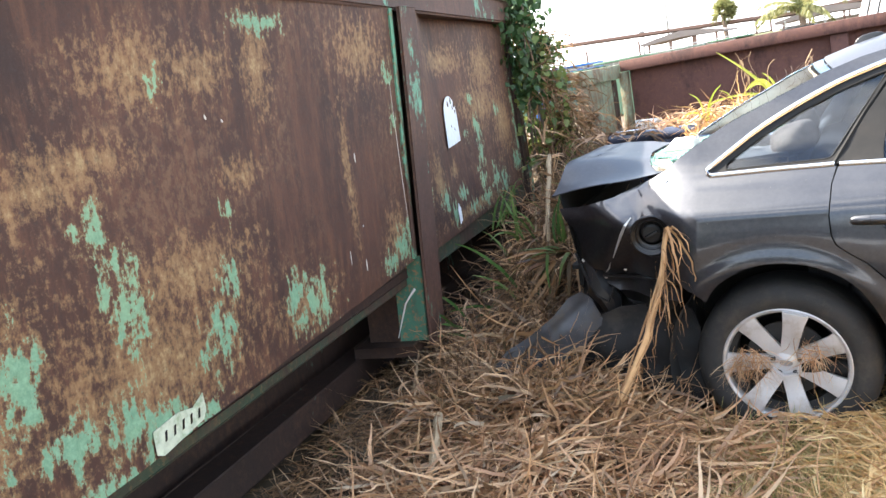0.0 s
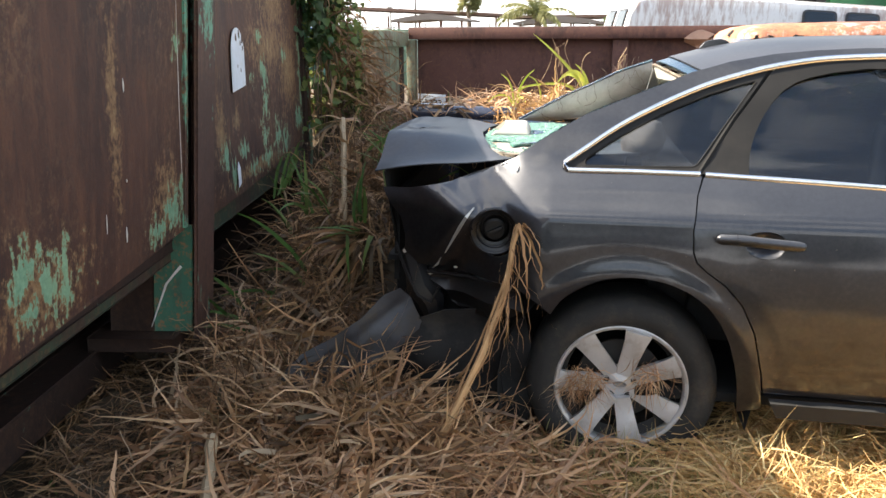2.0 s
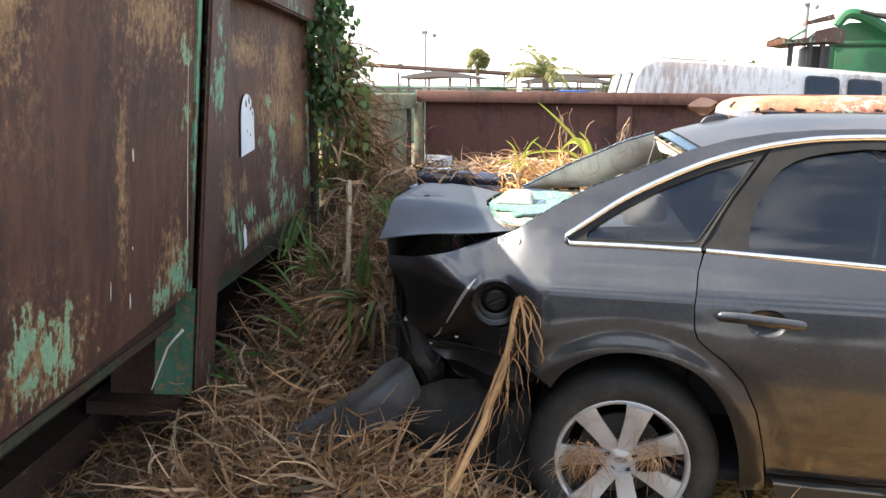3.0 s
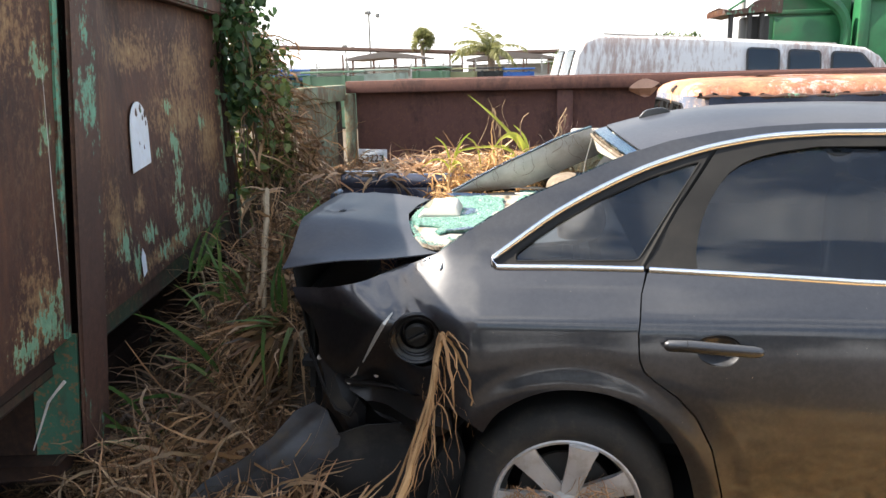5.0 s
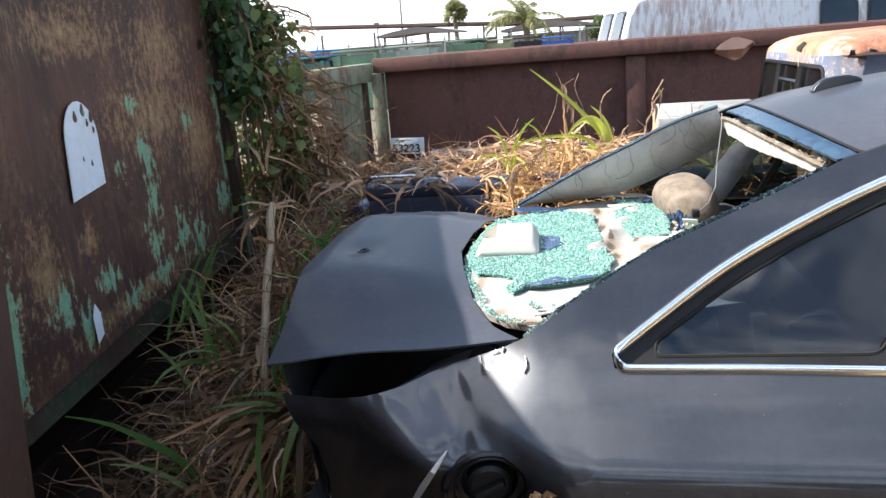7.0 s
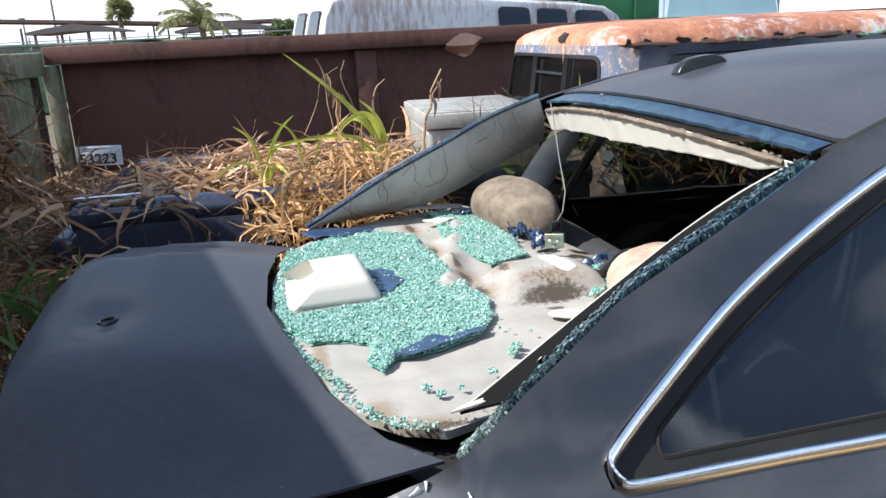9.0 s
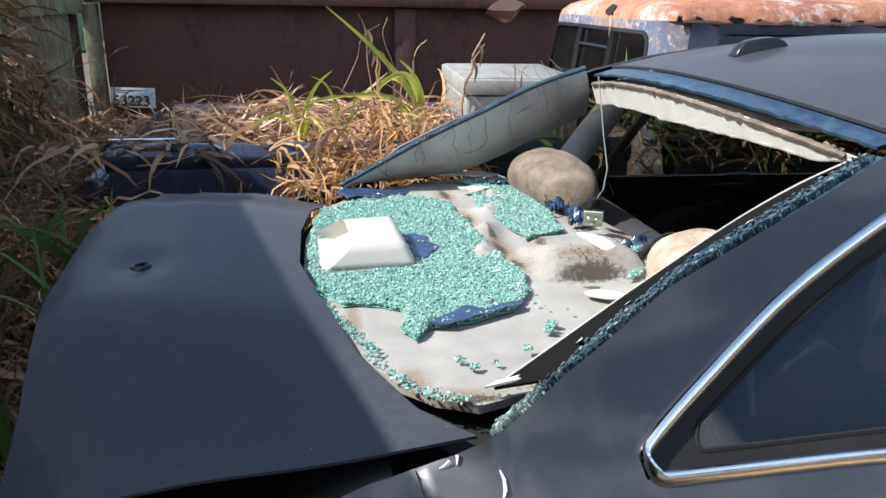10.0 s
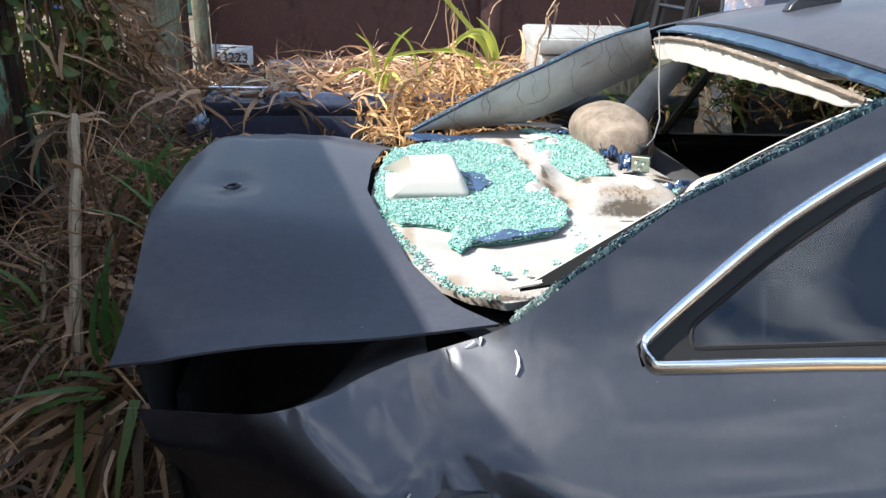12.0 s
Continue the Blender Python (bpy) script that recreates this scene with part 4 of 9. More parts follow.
    for x in (1.0, 4.7):
        for y, s in ((0.02, 1), (1.98, -1)):
            w = part("wheel", lathe(bmesh.new(), [(0.02, 0.0), (0.2, -0.01), (0.22, 0.03), (0.34, 0.02), (0.36, 0.06), (0.36, 0.2), (0.2, 0.22)], Matrix.Translation((x, y, 0.24 if x < 2 else 0.49)) @ Matrix.Rotation(radians(-90 * s), 4, "X"), 24), RUBBER, v)
    return v


white_van()


# ---- green refuse truck and the yard behind ----
GREEN_PAINT = plain("green_truck_paint", (0.012, 0.11, 0.042), 0.5, 0, 0.3, 2, 0.06, (0.04, 0.075, 0.04))
DARK_STEEL = plain("dark_steel", (0.03, 0.028, 0.026), 0.7)


def refuse_truck():
    t = thing("refuse_truck", "green refuse truck body with a lifting arm", "truck")
    front = [(5.45, 0.9), (5.45, 3.02), (5.58, 3.18), (5.85, 3.30), (7.36, 3.32), (7.36, 0.9)]
    part("body", prism([(x, 18.0, z) for x, z in front], (1.0, 2.4, 0)), GREEN_PAINT, t, smooth=0)
    part("body_panel", boxed((5.60, 17.95, 1.1), (7.2, 18.0, 2.72), 0.03), GREEN_PAINT, t)
    part("body_ledge", boxed((5.46, 17.92, 2.76), (7.3, 18.0, 2.86), 0.02), GREEN_PAINT, t)
    part("hopper", boxed((7.66, 17.6, 0.9), (13.0, 20.4, 3.05), 0.05), GREEN_PAINT, t)
    part("corner_post", boxed((7.40, 17.5, 0.9), (7.64, 17.95, 3.14), 0.03), GREEN_PAINT, t)
    part("top_rail", boxed((7.66, 17.5, 3.0), (13.0, 17.598, 3.14), 0.01), GREEN_PAINT, t)
    for x in (8.9, 10.3, 11.7):
        part("rib", boxed((x, 17.5, 0.95), (x + 0.16, 17.6, 2.74), 0.02), GREEN_PAINT, t)
    arm = flowing([(5.50, 17.7, 3.20), (5.70, 17.7, 3.46), (6.0, 17.7, 3.44), (6.38, 17.7, 3.24), (6.98, 17.7, 2.86), (7.20, 17.7, 2.35), (7.14, 17.7, 1.8)], 4)
    part("arm", tubed(arm, [0.10 + 0.04 * math.sin(3.1 * i / len(arm)) for i in range(len(arm))], 8), GREEN_PAINT, t)
    part("cylinder", tubed([(5.95, 17.6, 3.52), (6.6, 17.6, 3.36)], 0.05, 8), DARK_STEEL, t)
    part("cylinder", tubed([(6.35, 18.4, 3.52), (6.85, 18.4, 3.50)], 0.05, 8), DARK_STEEL, t)
    part("chassis", boxed((5.3, 18.2, 0.5), (13.0, 20.2, 0.88), 0.02), DARK_STEEL, t)
    for x in (6.4, 7.6, 11.6):
        part("wheel", lathe(bmesh.new(), [(0.05, 0), (0.3, 0.03), (0.32, -0.02), (0.5, 0.0), (0.52, 0.05), (0.52, 0.28), (0.3, 0.3)], Matrix.Translation((x, 18.15, 0.54)) @ Matrix.Rotation(radians(-90), 4, "X"), 24), RUBBER, t)
    return t


refuse_truck()


def rusty_loader():
    t = thing("loader_canopy", "rusted loader cab canopy on dark posts", "machine")
    top = [(3.62, 2.62), (3.62, 2.74), (3.85, 2.84), (4.05, 2.77), (4.45, 2.82), (4.62, 2.96), (4.98, 3.05), (4.97, 2.73), (4.04, 2.69)]
    part("canopy", prism([(x, 16.0, z) for x, z in top], (0.5, 0.9, 0)), RUST_POST, t, smooth=0)
    part("canopy_edge", prism([(x, 15.97, z) for x, z in ((3.60, 2.60), (3.60, 2.72), (3.95, 2.82), (4.0, 2.70))], (0, 0.025, 0)), ROOF_RUST, t, "orange corroded canopy edge", smooth=0)
    for x in (4.12, 4.52, 4.78):
        part("post", boxed((x, 16.1, 0.0), (x + 0.09, 16.25, 2.7), 0.01), DARK_STEEL, t)
    part("cab", boxed((4.55, 16.3, 0.3), (5.05, 17.1, 2.66), 0.05), DARK_STEEL, t)
    part("arm", tubed([(4.06, 15.95, 2.78), (4.22, 15.95, 2.88), (4.38, 15.95, 2.98)], 0.03, 6), GREEN_PAINT, t)
    part("boom", prism([(x, 16.4, z) for x, z in ((4.49, 3.12), (4.50, 3.20), (5.05, 3.36), (5.10, 3.24))], (0, 0.3, 0)), RUST, t, "rusted boom with green paint", smooth=0)
    return t


rusty_loader()


def truck_cab():
    t = thing("truck_cab", "white truck cab with a pale blue windshield", "truck")
    o = [(4.35, 1.50), (5.9, 1.50), (5.8, 2.55), (4.62, 2.55)]
    part("windshield", sheet(o, lambda x, z: (x, 8.0 + 0.25 * (z - 1.5), z), 0.2, 0.01), plain("hazy_windshield", (0.20, 0.30, 0.335), 0.15, 0, 0.1, 2, 0.0), t, "hazy pale blue windshield with white paint-marker writing")
    part("cowl", boxed((4.2, 7.6, 1.36), (6.0, 8.0, 1.49), 0.04), WHITE_PAINT, t)
    part("hood", boxed((4.25, 6.9, 0.7), (5.95, 7.62, 1.38), 0.08), WHITE_PAINT, t)
    part("cab_shell", boxed((5.0, 8.45, 0.6), (6.3, 9.4, 2.4), 0.08), plain("blue_grey_cab", (0.24, 0.30, 0.33), 0.5), t)
    for x in (4.22, 5.85):
        part("pillar", tubed([(x + 0.08, 8.0, 1.48), (x + 0.24 if x < 5 else x - 0.02, 8.28, 2.6)], 0.022, 6), bpy.data.materials["blue_grey_cab"], t)
    for x in (4.45, 5.75):
        part("wheel", lathe(bmesh.new(), [(0.05, 0), (0.3, 0.02), (0.44, 0.0), (0.46, 0.05), (0.46, 0.26), (0.3, 0.28)], Matrix.Translation((x, 7.3, 0.46)) @ Matrix.Rotation(radians(90), 4, "Y"), 24), RUBBER, t)
    for i in range(5):
        x, z = 4.565 + 0.075 * i, 2.085 + 0.03 * i
        part("paint_mark", tubed([(x + dx, 8.0 + 0.25 * (z + dz - 1.5) - 0.014, z + dz) for dx, dz in ((0.0, 0.0), (0.018, 0.035), (0.030, 0.075))], 0.008, 5), WHITE_PAINT, t)
    for words, z, s in (("READY", 1.94, 0.10),):
        cu = bpy.data.curves.new("writing", "FONT")
        cu.body, cu.size, cu.extrude, cu.shear = words, s, 0.001, 0.25
        cu.materials.append(WHITE_PAINT)
        tmp = bpy.data.objects.new("writing", cu)
        me = bpy.data.meshes.new_from_object(tmp)
        bpy.data.objects.remove(tmp)
        w = new("writing", me)
        w.parent = t
        w.matrix_basis = Matrix.Translation((4.56, 8.0 + 0.25 * (z - 1.5) - 0.014, z)) @ Matrix.Rotation(radians(90 - 14), 4, "X") @ Matrix.Rotation(radians(22), 4, "Z")
    return t


truck_cab()


def yard_bin(x0, x1, y, z, colour, slope=0.0, label="steel refuse bin in the yard"):
    b = thing("yard_bin", label, "dumpster", "refuse bins in the far yard")
    o = [(y, 0.06), (y + 1.5, 0.06), (y + 1.6, z - 0.15), (y - 0.15, z - 0.05 - slope)]
    part("body", prism([(x0, u, v) for u, v in o], (x1 - x0, 0, 0)), colour, b, smooth=0)
    part("lid", boxed((x0 - 0.03, y - 0.2, z - 0.06), (x1 + 0.03, y + 1.6, z), 0.015), colour, b)
    for x in (x0 + 0.15, x1 - 0.25):
        part("rib", boxed((x, y - 0.2, 0.2), (x + 0.1, y - 0.05, z - 0.12)), colour, b)


BIN_GREEN = plain("faded_green_steel", (0.125, 0.225, 0.14), 0.6, 0, 0.2, 1.2, 0.1, (0.1, 0.17, 0.12))
BIN_PALE = plain("pale_grey_green_steel", (0.33, 0.40, 0.34), 0.6, 0, 0.2, 1.2, 0.1, (0.22, 0.22, 0.18))
BIN_OLIVE = plain("olive_yellow_steel", (0.36, 0.36, 0.20), 0.6, 0, 0.2, 1.2, 0.1, (0.3, 0.2, 0.12))
BIN_BLACK = plain("black_steel", (0.015, 0.018, 0.018), 0.6)
BIN_BLUE = plain("blue_steel", (0.03, 0.13, 0.42), 0.5, 0, 0.2, 1.2, 0.1)
BIN_TEAL = plain("dark_teal_steel", (0.05, 0.14, 0.12), 0.6)
for x0, x1, y, z, col, word in ((-7.0, -5.55, 20, 1.70, BIN_GREEN, "faded green"), (-6.65, -5.0, 25, 1.74, BIN_PALE, "pale grey-green"), (-4.9, -3.6, 27, 1.78, BIN_GREEN, "faded green"), (-4.15, -2.5, 28.5, 1.72, BIN_OLIVE, "olive yellow"), (-2.5, -1.5, 28, 1.72, BIN_BLACK, "black"), (-1.48, -0.3, 28, 1.66, BIN_BLUE, "blue"), (-9.6, -7.6, 21, 1.78, BIN_BLUE, "blue"), (-8.6, -7.1, 20, 1.6, BIN_TEAL, "dark teal"), (-12.0, -9.8, 22, 1.7, BIN_GREEN, "faded green")):
    yard_bin(x0, x1, y, z, col, 0.1, word + " steel refuse bin in the yard")


def parked_car():
    c = thing("parked_car", "dark sedan parked beside the van", "car")
    prof = [(-0.9, 0.3), (-0.95, 0.9), (-0.7, 1.02), (0.1, 1.1), (0.7, 1.52), (1.9, 1.55), (2.6, 1.1), (3.2, 1.0), (3.3, 0.3)]
    part("body", prism([(u, 25.0, v) for u, v in prof], (0, 1.7, 0)), BLUE_PAINT, c, smooth=0)
    win = [(0.25, 1.12), (0.75, 1.46), (1.8, 1.48), (2.4, 1.12)]
    # the window's bright reflection is put in as white colour
    part("window", sheet(win, lambda u, v: (u, 24.985, v), 0.4, 0.01), WHITE_PAINT, c, "side window painted white for its bright reflection")
    for x in (-0.2, 2.4):
        part("wheel", lathe(bmesh.new(), [(0.05, 0), (0.3, 0.0), (0.32, 0.2), (0.1, 0.2)], Matrix.Translation((x, 24.97, 0.33)) @ Matrix.Rotation(radians(-90), 4, "X"), 20), RUBBER, c)


parked_car()

SHED_ROOF = plain("shed_roof_metal", (0.19, 0.16, 0.14), 0.6, 0, 0.2, 0.4, 0.1)
SHED_BROWN = plain("brown_shed_edge", (0.17, 0.10, 0.075), 0.7, 0, 0.2, 0.5, 0.1)
CONCRETE = plain("pale_concrete", (0.5, 0.49, 0.46), 0.8, 0, 0.15, 0.8, 0.1)


def shed(x0, x1, y, z, depth, rise, posts, fall=0.0):
    s = thing("shed", "open steel shed with a low roof", "shed", "sheds beyond the yard")
    if rise:
        o = [(x0, z - rise), (x0 + 1.0, z - rise * 0.55), ((x0 + x1) / 2, z), (x1 - 1.0, z - rise * 0.5), (x1, z - rise), (x1, z - rise - 0.12), ((x0 + x1) / 2, z - 0.42), (x0, z - rise - 0.16)]
    else:
        o = [(x0, z - 0.22 + fall), (x1, z - 0.22), (x1, z), (x0, z + fall)]
    part("roof", prism([(u, y, v) for u, v in o], (0, depth, 0)), SHED_ROOF if rise else SHED_BROWN, s, smooth=0)
    for i in range(posts):
        x = x0 + 0.5 + (x1 - x0 - 1.0) * i / (posts - 1)
        part("post", boxed((x - 0.07, y + 0.2, 0), (x + 0.07, y + 0.35, z - rise - 0.1)), SHED_BROWN, s)
    part("back_wall", boxed((x0 + 0.3, y + depth - 0.3, 0), (x1 - 0.3, y + depth, 1.9 if rise else 2.1)), CONCRETE, s)


shed(-30, -6.8, 60, 3.2, 9, 0, 6, 1.25)
shed(-7.0, 2.0, 62, 3.1, 8, 0, 4)
shed(-13.4, -8.0, 50, 3.0, 6, 0.42, 4)
shed(-5.0, 1.0, 50, 2.75, 6, 0.42, 4)


def long_fence():
    f = thing("fence", "grey wire fence with steel posts across the yard", "fence")
    steel = plain("fence_steel", (0.4, 0.4, 0.38), 0.5, 0.5)
    for z in (1.2, 1.98):
        part("rail", boxed((-26, 45, z), (6, 45.05, z + 0.06)), steel, f)
    for i in range(17):
        part("post", boxed((-26 + 2 * i, 45.06, 0), (-25.92 + 2 * i, 45.14, 2.25)), steel, f)


long_fence()


def street_lamp(x, y, top, k=1.0):
    s = thing("street_lamp", "tall grey lamp pole with two small heads", "street lamp")
    steel = plain("lamp_pole_steel", (0.22, 0.22, 0.21), 0.6, 0.3)
    part("pole", tubed([(x, y, 0), (x, y, top)], [0.16, 0.1], 10), steel, s)
    part("lamp_head", boxed((x - 0.45 * k, y - 0.3 * k, top - 0.15 * k), (x + 0.25 * k, y + 0.3 * k, top + 0.25 * k), 0.05 * k), steel, s)
    part("lamp_head", boxed((x + 0.9 * k, y - 0.3 * k, top - 0.55 * k), (x + 1.3 * k, y + 0.3 * k, top - 0.05 * k), 0.05 * k), steel, s)
    part("bracket", tubed([(x, y, top - 0.3 * k), (x + 1.0 * k, y, top - 0.3 * k)], 0.05 * k, 6), steel, s)


street_lamp(-20.4, 90, 8.5)
street_lamp(10.3, 40, 6.05, 0.4)
street_lamp(-28.5, 110, 5.4)


def palm(x, y, top, crown, fan):
    p = thing("palm", "palm tree with a ragged crown", "palm tree")
    bend = [(x, y, 0), (x + 0.1, y, top * 0.5), (x, y, top)]
    part("trunk", tubed(bend, [0.24, 0.19, 0.16], 10), BARK, p)
    vs, fs, k = [], [], 0
    n = 46 if fan else 17
    for i in range(n):
        a = RNG.uniform(0, 2 * math.pi)
        e0 = RNG.uniform(-0.5, 1.4) if fan else RNG.uniform(0.1, 1.5)
        if fan:
            m = 26
            mid = np.array([x, y, top]) + crown * 0.45 * np.array([math.cos(e0) * math.cos(a), math.cos(e0) * math.sin(a), math.sin(e0)])
            base = np.repeat(mid[None], m, 0)
            azs, els = a + RNG.normal(0, 0.7, m), e0 + RNG.normal(0, 0.5, m)
            v, f = blades(base, azs, els, np.full(m, crown * 0.6), np.full(m, 0.09), np.full(m, 0.5), 3)
        else:
            m = 84
            s = np.linspace(0.1, 1, m)
            droop = 1.5
            el = e0 - droop * s * 0.8
            pts = np.stack([np.cumsum(np.cos(el)) * math.cos(a), np.cumsum(np.cos(el)) * math.sin(a), np.cumsum(np.sin(el))], 1) * (crown * 1.25 / m) + np.array([x, y, top])
            side = np.where(np.arange(m) % 2, 1, -1) * 1.0
            v, f = blades(pts, a + side, el - 0.5, (1 - 0.55 * s) * crown * 0.34, np.full(m, 0.055), np.full(m, 0.8), 2)
        vs.append(v)
        fs.append(f + k)
        k += len(v)
    mesh_from("crown", np.concatenate(vs), np.concatenate(fs), PALM_LEAF, p)


palm(-9.5, 60, 3.9, 1.15, True)
palm(-3.1, 45, 2.75, 2.0, False)


def leafy(name, label, cx, cy, cz, rx, ry, rz, n, size, trunk=True):
    t = thing(name, label, "tree" if trunk else "bush")
    u = RNG.normal(0, 1, (n, 3))
    u /= np.linalg.norm(u, axis=1)[:, None]
    rad = RNG.uniform(0.35, 1.0, n) ** 0.5
    lump = np.array([0.75 + 0.45 * noise.noise(Vector(q) * 2.2 + Vector((cx, cy, 0))) for q in u])
    c = np.array([cx, cy, cz]) + u * (rad * lump)[:, None] * np.array([rx, ry, rz])
    v, f = leaves(c, RNG.uniform(0.6, 1.3, n) * size)
    mesh_from("crown", v, f, TREE_LEAF, t)
    stem = [(cx, cy, 0), (cx + 0.1, cy, cz * 0.6), (cx, cy, cz)]
    bm = tubed(stem, [0.05 * rx + 0.08, 0.04 * rx + 0.05, 0.04], 8)
    for i in range(7):
        a = i * 0.9
        tube(bm, [(cx, cy, cz * (0.55 + 0.05 * i)), (cx + 0.4 * rx * math.cos(a), cy + 0.4 * ry * math.sin(a), cz + 0.15 * rz), (cx + 0.75 * rx * math.cos(a), cy + 0.75 * ry * math.sin(a), cz + 0.45 * rz)], [0.05 * rx, 0.03 * rx, 0.012 * rx], 6)
    part("trunk", bm, BARK, t)


for i in range(8):
    x = -19 + 5.2 * i + RNG.uniform(-1, 1)
    leafy("tree", "broad green tree on the near side of the yard", x, -21 + RNG.uniform(-2, 2), 2.9 + RNG.uniform(-0.4, 0.8), 3.2, 2.4, RNG.uniform(2.0, 2.9), 1800, 0.42)
leafy("bush", "round green bush beyond the sheds", 2.3, 60, 2.0, 2.3, 2, 1.25, 2600, 0.22, False)
leafy("bush", "low green bush beyond the sheds", 6.0, 62, 2.0, 3.0, 2, 1.2, 2600, 0.22, False)
leafy("tree", "broad tree behind the refuse truck", 12.6, 26, 4.1, 2.6, 2.2, 1.9, 3800, 0.2)
leafy("tree", "thin tree behind the yard", 15.5, 27, 4.3, 2.6, 2.2, 2.0, 4500, 0.2)
leafy("tree", "small tree behind the loader", 5.2, 30, 2.3, 1.6, 1.2, 0.7, 1500, 0.16)

# ---- wrecked sedan ----
CY = 0.80  # middle of the body
side_z = curve([0.15, 0.3, 0.45, 0.64, 0.8, 0.90, 0.928, 0.94, 0.97, 1.02, 1.06, 1.2, 1.35, 1.45, 1.52], [-0.02, -0.045, -0.075, -0.088, -0.078, -0.060, -0.054, -0.047, -0.020, 0.024, 0.067, 0.163, 0.255, 0.335, 0.42])
roof_x = curve([0.0, 0.1, 0.2, 0.3, 0.5, 0.8, 1.2, 1.6, 2.0, 2.3], [1.36, 1.405, 1.436, 1.46, 1.485, 1.496, 1.49, 1.47, 1.42, 1.36])


def side(x, z):
    """The near flank: how far out it lies, with the crushed tail turned in."""
    y = side_z(z) + 0.14 * smooth01((-x - 0.25) / 0.65)
    if x > 2.9:
        y += 0.10 * smooth01((x - 2.9) / 1.1)
    # the fold that runs from the shoulder down past the filler
    edge = -0.522 - 0.53 * max(0.0, 0.965 - z)
    t = (edge - x) / 0.16
    lift = 0.938 + 0.35 * max(0.0, -0.52 - x)
    d = z - lift
    if z < 1.02 and x < -0.3:
        y -= 0.045 * math.exp(-((t - 0.15) / 0.55) ** 2) * smooth01((0.03 - d) / 0.09) * smooth01((z - 0.62) / 0.12)
        y += 0.022 * smooth01((x - edge) / 0.06) * smooth01((-0.30 - x) / 0.14) * smooth01((0.97 - z) / 0.06)
    if x < -0.42 and d < 0.0:
        y += 0.30 * (-d if d < -0.05 else d * d * 20) * smooth01((-0.42 - x) / 0.16)
    # buckled top of the tail, facing up
    if d > -0.02 and x < -0.36:
        d = d if d > 0.02 else (d + 0.02) ** 2 / 0.08
        y += 0.6 * d * smooth01((-0.36 - x) / 0.26) * smooth01((x + 0.86) / 0.16)
    # behind it the tail stands steeper
    d = z - 0.90
    if d > -0.03 and x < -0.56:
        y -= 0.15 * (d if d > 0.03 else (d + 0.03) ** 2 / 0.12) * smooth01((-0.57 - x) / 0.14)
    # flared wheel arch
    rad = math.hypot(x, (z - 0.31))
    if z > 0.3 and rad < 0.6:
        y -= 0.005 * math.exp(-((rad - 0.44) / 0.03) ** 2) - 0.003 * math.exp(-((rad - 0.50) / 0.03) ** 2)
    # small dent below the glass corner
    y += 0.006 * math.exp(-(((x + 0.418) / 0.040) ** 2 + ((z - 1.060) / 0.036) ** 2))
    return y


def near(x, z):
    return (x, side(x, z), z)


def far(x, z):
    return (x, 2 * CY - side_z(z) - 0.1 * smooth01((-x - 0.25) / 0.65), z)


def roof_z(x, y):
    q = min(1.0, ((y - CY) / 0.5) ** 2)
    return roof_x(x) - 0.058 * ((y - CY) / 0.5) ** 2 - 0.013 * (1 - q) * smooth01((0.6 - x) / 0.4)


lid_near = curve([-0.98, -0.916, -0.845, -0.71, -0.57, -0.40], [1.012, 1.026, 1.043, 1.060, 1.067, 1.088])
lid_mid = curve([-1.0, -0.95, -0.9, -0.84, -0.7, -0.57, -0.40], [1.112, 1.13, 1.139, 1.134, 1.130, 1.108, 1.10])


def lid_z(x, y):
    t = smooth01((y - 0.13) / 0.38)
    z = lid_near(x) * (1 - t) + lid_mid(x) * t
    z -= 0.055 * smooth01((y - 1.0) / 0.3)
    z += 0.006 * math.exp(-(((x + 0.80) / 0.03) ** 2)) * t
    z += 0.004 * noise.noise((x * 5.0, y * 3.2, 1.0)) * smooth01((y - 0.2) / 0.2) * smooth01((-0.58 - x) / 0.1)
    return z - 0.012 * math.exp(-(((x + 0.84) / 0.05) ** 2 + ((y - 0.66) / 0.07) ** 2))


def swept(path, half, lift, out, cross=8):
    """A moulding along a path on the flank: half its width, lift its depth."""
    bm = bmesh.new()
    pts = [Vector(near(x, z)) - Vector((0, 1, -0.6)).normalized() * out for x, z in path]
    return tube(bm, pts, half, cross, lift, up=(0, 0, 1))


